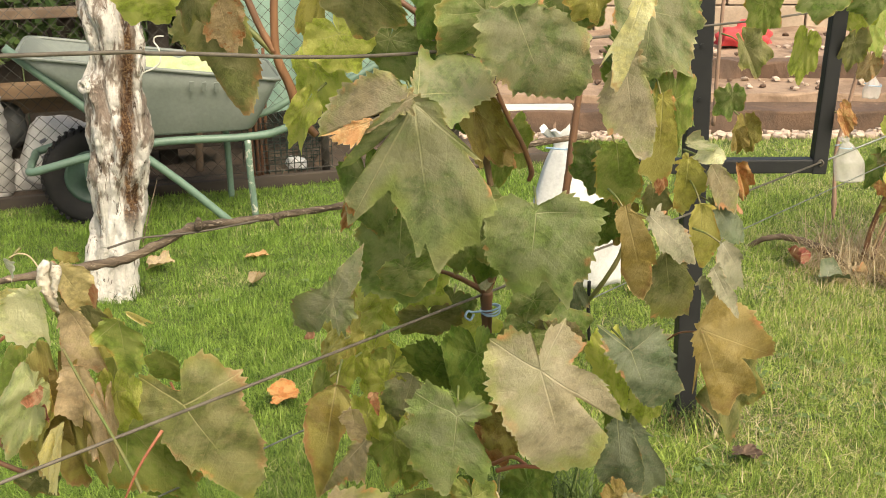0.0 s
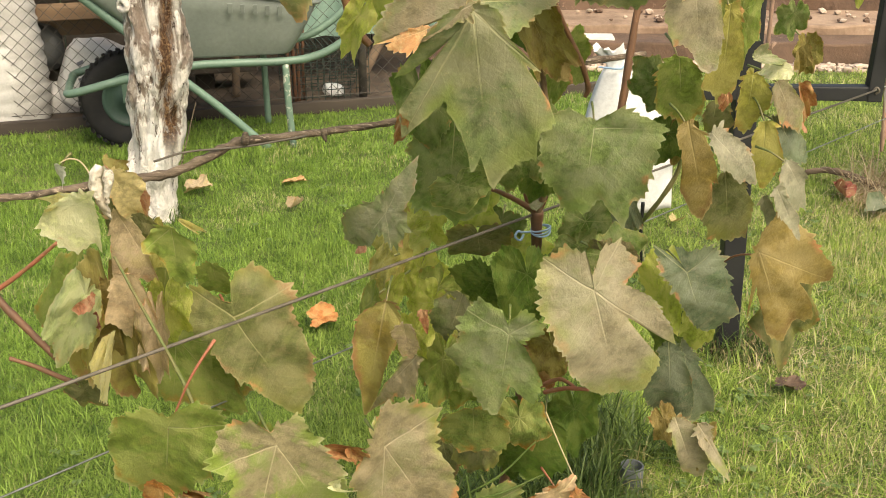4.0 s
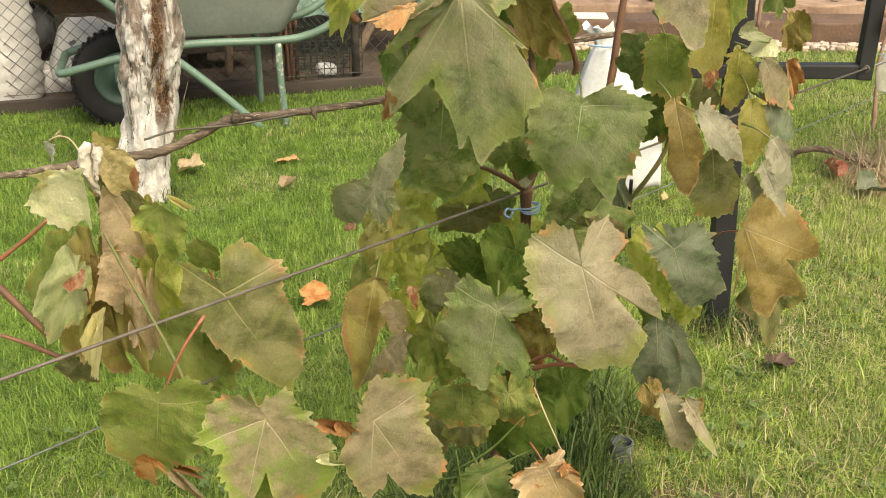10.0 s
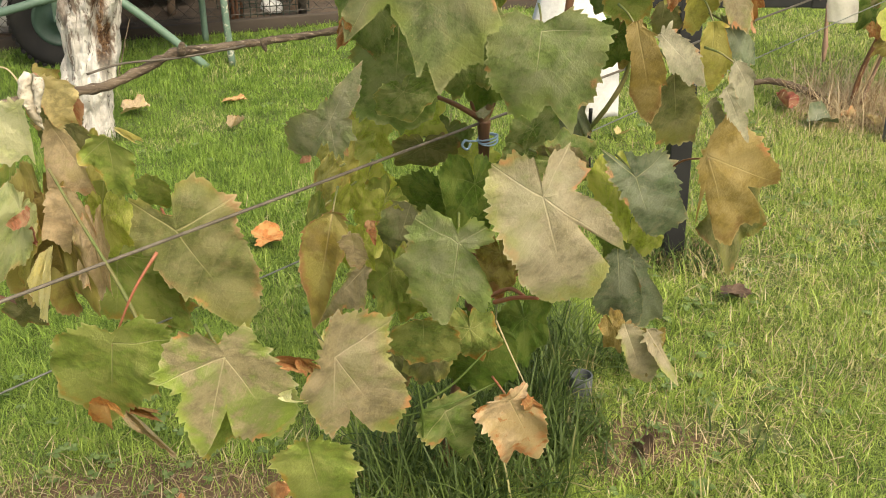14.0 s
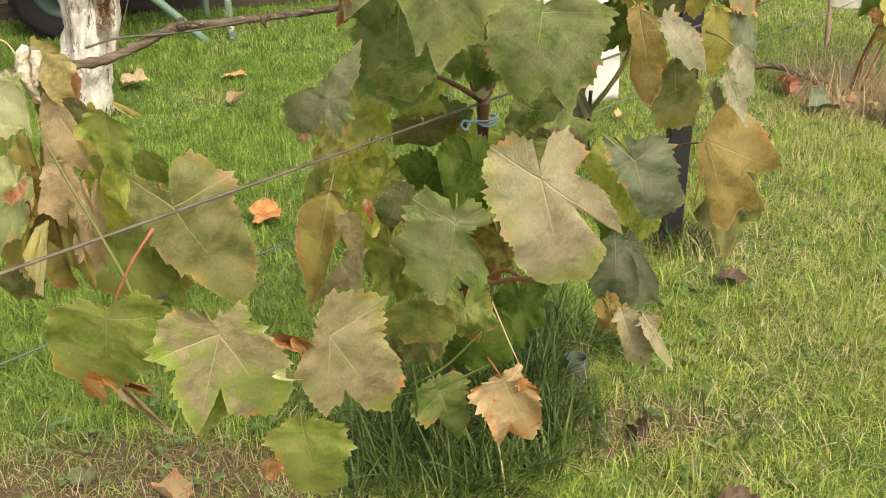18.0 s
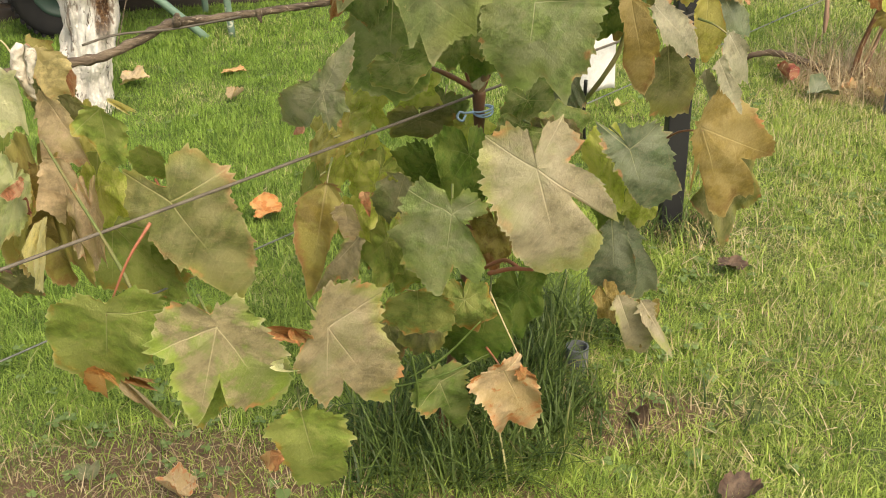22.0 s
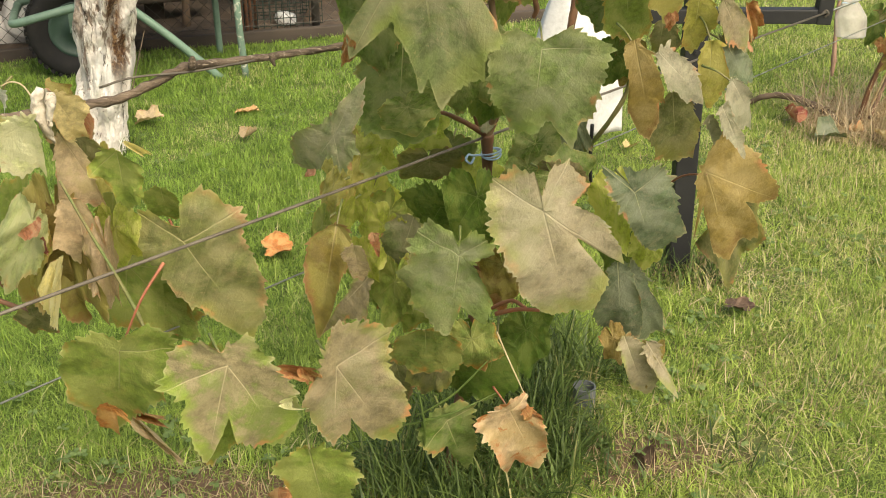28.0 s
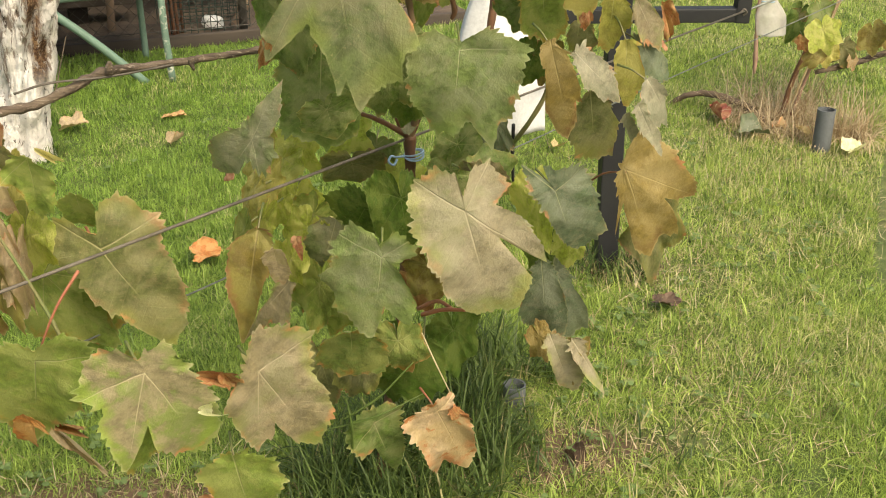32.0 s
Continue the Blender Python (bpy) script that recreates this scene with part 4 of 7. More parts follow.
# ---------------------------------------------------------------- old whitewashed trunk
def tree_trunk():
    base = (-1.06, 3.56, 0.0)
    t = thing("tree_trunk", base, "old knotty tree trunk with flaking whitewash, standing in the lawn", "tree trunk")
    line = [(-0.022, 0, -0.05), (-0.015, 0, 0.06), (-0.004, 0, 0.17), (0.018, 0, 0.32), (0.036, 0, 0.43), (0.050, 0, 0.54), (0.052, 0, 0.64), (0.048, 0, 0.74), (0.066, 0, 0.86), (0.064, 0, 0.96), (0.045, 0.01, 1.10), (0.02, 0.02, 1.6)]
    cx = spline(line, 190)
    bm = bmesh.new()
    sides = 110
    rings = []
    for i, c in enumerate(cx):
        zz = c.z
        r = 0.084 + 0.020 * max(0, 1 - (zz + 0.05) / 0.22) ** 2 + 0.017 * math.exp(-((zz - 0.57) / 0.10) ** 2) + 0.008 * math.exp(-((zz - 0.95) / 0.12) ** 2)
        ring = []
        for k in range(sides):
            a = 2 * math.pi * k / sides
            q = Vector((math.cos(a), math.sin(a), 0))
            p = Vector((q.x * 0.08, q.y * 0.08, zz * 0.35))
            d = 0.020 * noise.noise(p * 16) + 0.016 * noise.noise(p * 42 + Vector((3, 0, 0))) + 0.005 * noise.noise(p * 110) + 0.003 * noise.noise(Vector((q.x * 0.08, q.y * 0.08, zz)) * 70)
            # open crack on the face, knot on the shoulder, swelling on the other side
            face = (a - 1.5 * math.pi) - 0.50 + 0.25 * math.sin(zz * 7)
            d -= 0.024 * math.exp(-(face / 0.17) ** 2) * (1 if zz > 0.24 else max(0, 1 - (0.24 - zz) / 0.06))
            d -= 0.016 * math.exp(-((face + 0.75 - 0.3 * math.sin(zz * 5)) / 0.10) ** 2) * (1 if 0.5 < zz < 1.1 else 0.0)
            left = math.atan2(math.sin(a - math.pi), math.cos(a - math.pi))
            d += 0.030 * math.exp(-((left - 0.30) / 0.45) ** 2 - ((zz - 0.745) / 0.035) ** 2)
            right = math.atan2(math.sin(a), math.cos(a))
            d += 0.010 * math.exp(-((right - 0.1) / 0.7) ** 2 - ((zz - 0.56) / 0.10) ** 2)
            ring.append(bm.verts.new(c + q * (r + d)))
        rings.append(ring)
    for a, b in zip(rings, rings[1:]):
        for k in range(sides):
            bm.faces.new((a[k], a[(k + 1) % sides], b[(k + 1) % sides], b[k]))
    bm.faces.new(rings[-1])
    part("trunk", bm, M["trunk"], t, smooth=True)
    knot = lathe_bm([(0.024, -0.012), (0.023, 0.002), (0.017, 0.006), (0.010, 0.003), (0.007, -0.010), (0.0005, -0.014)], 20)
    for v in knot.verts:
        v.co += Vector((0.003 * noise.noise(v.co * 60), 0.003 * noise.noise(v.co * 60 + Vector((3, 0, 0))), 0.0))
    k = part("knot", knot, M["trunk"], t, "round healed branch knot", True)
    k.matrix_basis = Matrix.Translation((-0.027, -0.083, 0.745)) @ Matrix.Rotation(radians(90), 4, "X") @ Matrix.Rotation(radians(-28), 4, "Y")
    sp = tube_bm([(0.10, -0.02, 0.20), (0.135, -0.03, 0.31), (0.170, -0.03, 0.42)], [0.003, 0.002, 0.0012], 6, 8, 0.3)
    part("twig", sp, M["grey_wood"], t, "thin dry twig")
    hook = tube_bm([(0.150, -0.05, 0.76), (0.165, -0.06, 0.785), (0.200, -0.06, 0.80), (0.222, -0.06, 0.82), (0.222, -0.06, 0.86), (0.208, -0.06, 0.885), (0.215, -0.06, 0.90), (0.240, -0.06, 0.902)], [0.0026, 0.0026], 8, 44)
    part("hook", hook, M["concrete"], t, "bent light wire hook")


tree_trunk()


# ---------------------------------------------------------------- wire row
def wire(name, pts, r, material, label, n=2, sides=8):
    bm = tube_bm(pts, [r, r], sides, n, smooth_line=len(pts) > 2)
    ob = part(name, bm, material, smooth=True)
    return tagged(ob, label, "wire")


UX, UY = 0.6865, 0.7271          # direction of the row
wire("trellis_wire", [(-1.323, 0.01, 0.768), (1.003, 2.605, 0.702)], 0.0023, M["wire"], "thick grey trellis wire stretched along the vine row")
wire("trellis_wire", [(1.003, 2.605, 0.702), (2.6, 4.30, 0.70)], 0.0028, M["wire_light"], "thick galvanised trellis wire beyond the steel post")
wire("trellis_wire", [(-1.948, -0.445, 0.549), (-0.652, 0.967, 0.546), (1.10, 2.876, 0.542), (2.6, 4.51, 0.54)], 0.0015, M["wire_light"], "thin galvanised trellis wire below the thick one", 60)
wire("trellis_wire", [(-1.25, 0.05, 1.33), (-0.347, 0.982, 1.225), (-0.221, 1.122, 1.205), (0.026, 1.398, 1.161), (0.594, 2.11, 1.104), (1.010, 2.605, 1.078), (2.2, 3.95, 1.03)], 0.0024, M["wire"], "upper grey trellis wire of the vine row", 90)


def steel_post():
    t = thing("trellis_post", (0.735, 2.64, 0.0), "black painted steel trellis post with a U-shaped side frame", "trellis post")
    bm = box_bm((0.056, 0.056, 1.95), (-0.040, 0, 0.93), 0.004, Matrix.Rotation(radians(-1.2), 4, "Y"))
    p = part("post", bm, M["black_steel"], t)
    for i in range(7):
        bm = lathe_bm([(0.0001, 0), (0.006, 0.0), (0.006, 0.003), (0.0001, 0.0035)], 12)
        b = part("bolt", bm, M["black_steel"], p)
        b.matrix_basis = Matrix.Translation((-0.040 + 0.021 * (0.33 - 0.13 * i), -0.0285, 0.60 + 0.13 * i)) @ Matrix.Rotation(radians(90), 4, "X")
    for s in (1, -1):
        part("crossbar", box_bm((0.300, 0.034, 0.036), (s * 0.150 - 0.010, -0.01, 0.690), 0.004), M["black_steel"], t)
        if s < 0:
            continue
        part("upright", box_bm((0.037, 0.036, 0.95), (0.287, -0.012, 1.145), 0.004, Matrix.Rotation(radians(2.0), 4, "Y")), M["black_steel"], t)
        for z in (0.70, 1.078):
            clip = tube_bm([(0.270, -0.032, z - 0.008), (0.276, -0.036, z), (0.270, -0.034, z + 0.008), (0.262, -0.034, z)], [0.0028, 0.0028], 8, 14)
            part("wire_clip", clip, M["wire"], t, "twisted wire clip")


steel_post()


def dry_cane():
    """The long grey cane of last year that lies along behind the row."""
    t = thing("dry_cane", (-0.34, 1.70, 0.82), "long dry grey vine cane stretched behind the leaves", "cane")
    pts = [(-1.30, 1.42, 0.77), (-0.90, 1.51, 0.775), (-0.687, 1.56, 0.774), (-0.611, 1.60, 0.775), (-0.50, 1.66, 0.776), (-0.447, 1.675, 0.785), (-0.402, 1.69, 0.803), (-0.350, 1.71, 0.823), (-0.267, 1.74, 0.826), (-0.176, 1.78, 0.829), (-0.099, 1.80, 0.836), (0.06, 1.83, 0.870), (0.22, 1.86, 0.925), (0.34, 1.90, 0.935)]
    pts = [Vector(p) - Vector((-0.34, 1.70, 0.82)) for p in pts]
    part("cane", tube_bm(pts, [0.005, 0.0055, 0.006, 0.0065, 0.0085, 0.008, 0.0075, 0.0082, 0.0068, 0.0065, 0.0062, 0.006, 0.006, 0.0055], 14, 180, 0.45, 3), M["grey_wood"], t, smooth=True)
    part("node", tube_bm([(0.000, -0.004, 0.006), (0.003, -0.008, 0.020), (0.004, -0.008, 0.026)], [0.007, 0.0055, 0.003], 10, 8, 0.5, 5), M["grey_wood"], t, "swollen bud node", True)
    part("node", tube_bm([(0.125, 0.035, 0.020), (0.128, 0.034, 0.006), (0.131, 0.034, -0.002)], [0.006, 0.004, 0.002], 10, 8, 0.5, 6), M["grey_wood"], t, "swollen bud node", True)
    wr = tube_bm([(-0.145, -0.035, -0.018), (-0.09, -0.024, -0.004), (0.0, -0.005, 0.0), (0.10, 0.02, 0.012)], [0.0022, 0.002], 6, 20)
    part("tie_wire", wr, M["wire"], t, "thin wire along the cane", True)


dry_cane()

# ---------------------------------------------------------------- the vine in front
vine = thing("grapevine", (0.14, 1.70, 0.0), "grapevine with dusty green, tan and brown autumn leaves tied to wires", "grapevine")

# stem, arms and canes
cane(vine, "stem", [(0.086, 1.700, -0.003), (0.105, 1.690, 0.199), (0.127, 1.670, 0.378), (0.136, 1.660, 0.506), (0.146, 1.650, 0.595), (0.144, 1.645, 0.669), (0.143, 1.640, 0.732)], [0.014, 0.011, 0.0098, 0.0092, 0.0088, 0.0086, 0.0105], "red_cane", 1, "red-brown vine stem")
cane(vine, "spur", [(0.140, 1.640, 0.726), (0.150, 1.636, 0.745), (0.160, 1.630, 0.772)], [0.007, 0.0052, 0.004], "red_cane", 21)
cane(vine, "spur", [(0.141, 1.640, 0.730), (0.130, 1.632, 0.748), (0.119, 1.625, 0.775)], [0.0065, 0.005, 0.0038], "red_cane", 22)
cane(vine, "arm", [(0.143, 1.640, 0.730), (0.114, 1.620, 0.754), (0.085, 1.600, 0.776), (0.056, 1.570, 0.797)], [0.006, 0.0045, 0.004, 0.0035], "red_cane", 2)
cane(vine, "arm", [(0.143, 1.640, 0.730), (0.151, 1.630, 0.760), (0.160, 1.600, 0.809), (0.150, 1.550, 0.904), (0.130, 1.520, 1.026)], [0.007, 0.006, 0.0055, 0.005, 0.005], "cane", 3)
cane(vine, "cane", [(0.300, 1.710, 1.110), (0.283, 1.690, 0.964), (0.273, 1.680, 0.881), (0.255, 1.660, 0.769), (0.240, 1.660, 0.679), (0.233, 1.680, 0.543)], [0.0052, 0.0062, 0.0066, 0.0066, 0.006, 0.007], "red_cane", 4, "straight red-brown cane")
cane(vine, "cane", [(0.140, 1.500, 1.117), (0.165, 1.510, 1.058), (0.192, 1.530, 1.003), (0.206, 1.545, 0.962), (0.203, 1.550, 0.945)], [0.0035, 0.0036, 0.004, 0.0048, 0.003], "red_cane", 5)
cane(vine, "cane", [(0.003, 1.450, 1.234), (0.041, 1.450, 1.207), (0.079, 1.450, 1.180)], [0.004, 0.004, 0.0035], "red_cane", 6)
cane(vine, "cane", [(0.357, 1.580, 0.883), (0.358, 1.600, 0.819), (0.335, 1.600, 0.770), (0.305, 1.620, 0.716), (0.273, 1.640, 0.666)], [0.003, 0.0035, 0.004, 0.004, 0.004], "green_stem", 7)
cane(vine, "cane", [(0.310, 1.620, 0.756), (0.310, 1.620, 0.698), (0.315, 1.620, 0.639)], [0.003, 0.003, 0.003], "black_steel", 8, "thin dark tie cord")
cane(vine, "shoot", [(-0.384, 1.140, 0.850), (-0.358, 1.130, 0.798), (-0.329, 1.120, 0.742), (-0.305, 1.110, 0.693), (-0.291, 1.100, 0.661)], [0.0016, 0.0018, 0.0021, 0.0024, 0.0024], "green_stem", 9, "green shoot")
cane(vine, "cane", [(-0.662, 1.320, 0.694), (-0.604, 1.310, 0.733), (-0.556, 1.300, 0.769), (-0.511, 1.290, 0.807)], [0.0034, 0.0034, 0.003, 0.0026], "red_stem", 10, "thin red cane")
cane(vine, "cane", [(-0.650, 1.320, 0.761), (-0.608, 1.310, 0.708), (-0.564, 1.300, 0.662), (-0.528, 1.290, 0.628)], [0.006, 0.0056, 0.0052, 0.0046], "red_cane", 11, "red-brown cane")
cane(vine, "cane", [(-0.605, 1.300, 0.628), (-0.571, 1.300, 0.616), (-0.515, 1.290, 0.598), (-0.483, 1.280, 0.604)], [0.003, 0.0034, 0.0038, 0.003], "red_cane", 12)
cane(vine, "cane", [(-0.146, 1.400, 1.254), (-0.148, 1.400, 1.165), (-0.134, 1.410, 1.119), (-0.120, 1.420, 1.069), (-0.101, 1.420, 1.046)], [0.0048, 0.0055, 0.0065, 0.0078, 0.0045], "red_cane", 13, "red-brown cut cane")
cane(vine, "cane", [(-0.187, 1.400, 1.247), (-0.166, 1.400, 1.194), (-0.150, 1.400, 1.165)], [0.0045, 0.0045, 0.006], "red_cane", 14)
cane(vine, "cane", [(-0.220, 1.400, 1.240), (-0.182, 1.400, 1.195), (-0.151, 1.400, 1.162)], [0.0035, 0.004, 0.004], "green_stem", 15)
cane(vine, "cane", [(0.157, 1.520, 0.465), (0.190, 1.500, 0.484), (0.224, 1.480, 0.493)], [0.004, 0.0035, 0.003], "red_stem", 16)
cane(vine, "cane", [(0.152, 1.550, 0.460), (0.182, 1.530, 0.484), (0.203, 1.500, 0.487)], [0.004, 0.0035, 0.003], "red_stem", 17)
cane(vine, "dry_stalk", [(0.148, 1.340, 0.533), (0.167, 1.330, 0.489), (0.190, 1.330, 0.435)], [0.0011, 0.001, 0.0009], "straw", 18, "dry straw-coloured stalk")
cane(vine, "grass_blade", [(0.027, 1.360, 0.372), (0.083, 1.350, 0.417), (0.136, 1.360, 0.471)], [0.0012, 0.002, 0.001], "long_grass", 19, "long green grass blade across the leaves")
cane(vine, "grass_blade", [(-0.013, 1.380, 0.338), (0.075, 1.360, 0.375), (0.154, 1.380, 0.403)], [0.0012, 0.002, 0.001], "long_grass", 20, "long green grass blade across the leaves")
cane(vine, "grass_blade", [(0.034, 1.360, 0.411), (0.042, 1.360, 0.349), (0.038, 1.400, 0.256)], [0.001, 0.002, 0.0012], "long_grass", 21, "long green grass blade across the leaves")
rolled = vine.location
for k, (pts, radii) in enumerate((([(-0.380, 1.112, 0.972), (-0.383, 1.108, 0.962), (-0.384, 1.108, 0.948), (-0.380, 1.108, 0.930), (-0.374, 1.116, 0.906)], [0.0035, 0.0075, 0.0068, 0.0062, 0.0022]), ([(-0.368, 1.108, 0.968), (-0.369, 1.104, 0.955), (-0.372, 1.104, 0.930)], [0.0025, 0.0055, 0.0025]))):
    roll = tube_bm([Vector(q) - rolled for q in pts], radii, 22, 46, 0.55, 23 + k)
    for v in roll.verts:
        v.co += Vector((noise.noise(v.co * 130), noise.noise(v.co * 130 + Vector((5, 0, 0))), 0)) * 0.0022
    part("rolled_leaf", roll, M["dry_white"], vine, "whitish dried leaf rolled into a tube", True)
cane(vine, "thread", [(-0.446, 1.17, 0.956), (-0.433, 1.17, 0.961), (-0.419, 1.17, 0.955), (-0.402, 1.16, 0.930), (-0.395, 1.15, 0.912)], [0.0008, 0.0009, 0.001, 0.001, 0.0012], "straw", 25, "thin dry stalk")
# lower leaves
leaf(vine, (-0.166, 0.950, 0.712), (-0.110, 0.980, 0.579), 0.136, "tangreen", label="broad tan and green leaf with pale veins", wave=0.05, form=((-174, 0.14), (-123, 0.33), (-52, 0.35), (-32, 0.59), (-11, 0.88), (0, 1.0), (12, 0.92), (24, 0.73), (27, 0.5), (38, 0.99), (63, 0.59), (72, 0.42), (94, 0.52), (124, 0.45), (140, 0.41), (172, 0.32)))
leaf(vine, (-0.180, 0.985, 0.660), (-0.214, 1.015, 0.524), 0.077, "fresh", label="green leaf under the tan one", plen=0, lobing=0.5)
leaf(vine, (-0.064, 1.100, 0.620), (0.006, 1.130, 0.480), 0.151, "tan", label="tan leaf folded along its midrib", wave=0.05, fold=0.06, form=((-167, 0.28), (-153, 0.39), (-129, 0.45), (-112, 0.48), (-92, 0.52), (-62, 0.4), (-29, 0.63), (-25, 0.73), (-13, 0.83), (0, 1.0), (9, 0.85), (16, 0.54), (19, 0.69), (30, 0.79), (51, 0.55), (73, 0.42), (84, 0.26), (122, 0.15), (162, 0.15)))
leaf(vine, (0.091, 1.300, 0.675), (0.076, 1.330, 0.529), 0.138, "sage", wave=0.05, form=((-163, 0.35), (-136, 0.36), (-105, 0.32), (-64, 0.13), (-52, 0.27), (-37, 0.62), (-23, 0.85), (-8, 0.6), (0, 1.0), (9, 0.97), (22, 0.85), (43, 0.7), (61, 0.63), (67, 0.53), (84, 0.44), (113, 0.47), (139, 0.43), (159, 0.3), (166, 0.13)))
leaf(vine, (0.212, 1.380, 0.708), (0.267, 1.410, 0.506), 0.185, "dusty", label="large pale tan dusty leaf", wave=0.04, form=((-179, 0.33), (-176, 0.13), (-159, 0.3), (-139, 0.39), (-105, 0.36), (-82, 0.21), (-62, 0.4), (-47, 0.62), (-35, 0.84), (-31, 0.35), (-28, 0.41), (-25, 0.79), (-19, 0.92), (-10, 1.02), (0, 1.0), (10, 0.93), (17, 0.81), (25, 0.7), (30, 0.56), (50, 0.45), (87, 0.39), (118, 0.41), (141, 0.42), (164, 0.41)))
leaf(vine, (0.345, 1.400, 0.728), (0.388, 1.430, 0.612), 0.090, "teal", wave=0.05, form=((-165, 0.28), (-133, 0.37), (-108, 0.45), (-87, 0.45), (-45, 0.62), (-27, 0.98), (-12, 1.08), (0, 1.0), (11, 0.66), (37, 0.31), (117, 0.3), (153, 0.55), (168, 0.15), (174, 0.44)))
leaf(vine, (0.458, 1.450, 0.740), (0.525, 1.480, 0.574), 0.141, "amber", label="amber brown hanging leaf", stalk="red_stem", stalk_to=(0.415, 1.550, 0.672), fold=-0.10, wave=0.04, form=((-163, 0.18), (-141, 0.37), (-83, 0.45), (-56, 0.64), (-40, 0.86), (-33, 0.69), (-28, 0.53), (-24, 0.77), (-18, 0.94), (-9, 0.89), (0, 1.0), (8, 0.86), (18, 0.31), (21, 0.68), (120, 0.04)))
leaf(vine, (0.538, 1.580, 0.611), (0.558, 1.610, 0.477), 0.104, "olive", plen=0)
leaf(vine, (0.043, 1.400, 0.499), (0.046, 1.430, 0.405), 0.122, "scorch", plen=0, form=((-118, 0.12), (-73, 0.54), (-36, 0.96), (-22, 1.07), (0, 1.0), (26, 1.07), (45, 0.94), (71, 0.47), (116, 0.12)))
leaf(vine, (0.159, 1.500, 0.428), (0.138, 1.530, 0.280), 0.118, "dark", form=((-119, 0.12), (-74, 0.24), (-28, 0.77), (-15, 0.85), (0, 1.0), (19, 0.93), (36, 0.7), (48, 0.3), (93, 0.12)))
leaf(vine, (0.076, 1.380, 0.351), (0.113, 1.410, 0.220), 0.102, "green", fold=0.12, form=((-138, 0.32), (-105, 0.37), (-63, 0.3), (-15, 0.71), (0, 1.0), (6, 0.7), (15, 0.41), (30, 0.47), (53, 0.47), (80, 0.38), (132, 0.3), (179, 0.22)))
leaf(vine, (0.172, 1.350, 0.390), (0.235, 1.380, 0.235), 0.100, "dry", label="dried tan leaf with orange patches", wave=0.10, stalk="red_stem", form=((-156, 0.14), (-112, 0.23), (-78, 0.15), (-44, 0.33), (-28, 0.42), (-10, 0.81), (0, 1.0), (13, 0.73), (18, 0.93), (26, 0.71), (42, 0.45), (95, 0.36), (111, 0.28), (123, 0.15), (146, 0.13)))
leaf(vine, (-0.101, 1.100, 0.480), (-0.083, 1.130, 0.327), 0.110, "fresh", wave=0.05, form=((-150, 0.2), (-100, 0.31), (-59, 0.43), (-31, 0.5), (-22, 0.71), (0, 1.0), (14, 0.87), (25, 0.6), (46, 0.39), (80, 0.34), (101, 0.27), (154, 0.15)))
leaf(vine, (0.196, 1.345, 0.392), (0.227, 1.375, 0.330), 0.024, "rust", plen=0, nr=5, wave=0.2, form=((-90, 0.12), (-45, 0.25), (-13, 0.78), (0, 1.0), (14, 0.6), (29, 0.28), (74, 0.12)))
leaf(vine, (-0.312, 1.050, 0.672), (-0.341, 1.080, 0.530), 0.153, "fresh", label="green leaf with an orange scorched tip", stalk="red_stem", stalk_to=(-0.254, 1.070, 0.777), wave=0.05, form=((-179, 0.12), (-151, 0.45), (-112, 0.54), (-51, 0.51), (-11, 0.78), (0, 1.0), (11, 0.95), (29, 0.93), (49, 0.7), (79, 0.49), (120, 0.21)))
leaf(vine, (-0.332, 1.045, 0.602), (-0.335, 1.075, 0.532), 0.048, "orange", plen=0, nr=5, form=((-74, 0.12), (-29, 0.59), (-14, 0.34), (0, 1.0), (18, 0.88), (35, 0.6), (76, 0.15), (121, 0.07)))
leaf(vine, (-0.273, 1.250, 0.720), (-0.192, 1.280, 0.550), 0.142, "olive", label="olive leaf with a scorched orange margin", stalk="red_stem", wave=0.05, form=((-174, 0.15), (-158, 0.13), (-155, 0.26), (-146, 0.36), (-133, 0.4), (-111, 0.41), (-90, 0.44), (-81, 0.44), (-49, 0.45), (-24, 0.71), (-9, 0.93), (0, 1.0), (10, 0.8), (20, 0.56), (41, 0.42), (73, 0.27), (103, 0.32), (123, 0.35), (143, 0.38), (159, 0.38), (168, 0.34), (174, 0.21)))
leaf(vine, (-0.366, 1.300, 0.661), (-0.296, 1.330, 0.537), 0.141, "fresh", plen=0, lobing=0.6)
leaf(vine, (0.348, 1.500, 0.553), (0.370, 1.530, 0.400), 0.079, "teal", fold=-0.1, plen=0, form=((-80, 0.12), (-35, 0.31), (-20, 0.68), (-10, 1.03), (0, 1.0), (11, 0.88), (26, 0.6), (36, 0.28), (81, 0.12)))
leaf(vine, (0.379, 1.550, 0.523), (0.436, 1.580, 0.366), 0.065, "teal", plen=0, form=((-69, 0.12), (-24, 0.32), (-17, 0.66), (-9, 1.01), (0, 1.0), (13, 0.84), (24, 0.29), (69, 0.12)))
leaf(vine, (0.371, 1.500, 0.422), (0.422, 1.530, 0.289), 0.051, "dusty", fold=0.2, plen=0, form=((-96, 0.12), (-51, 0.28), (-20, 0.67), (-5, 1.04), (0, 1.0), (9, 0.76), (18, 0.38), (63, 0.12)))
leaf(vine, (0.410, 1.500, 0.413), (0.477, 1.530, 0.296), 0.022, "dusty", plen=0, fold=0.3, nr=5, form=((-53, 0.12), (-8, 0.3), (-3, 0.65), (0, 1.0), (8, 0.67), (20, 0.33), (65, 0.12)))
leaf(vine, (0.352, 1.520, 0.418), (0.380, 1.550, 0.345), 0.043, "amber", plen=0)
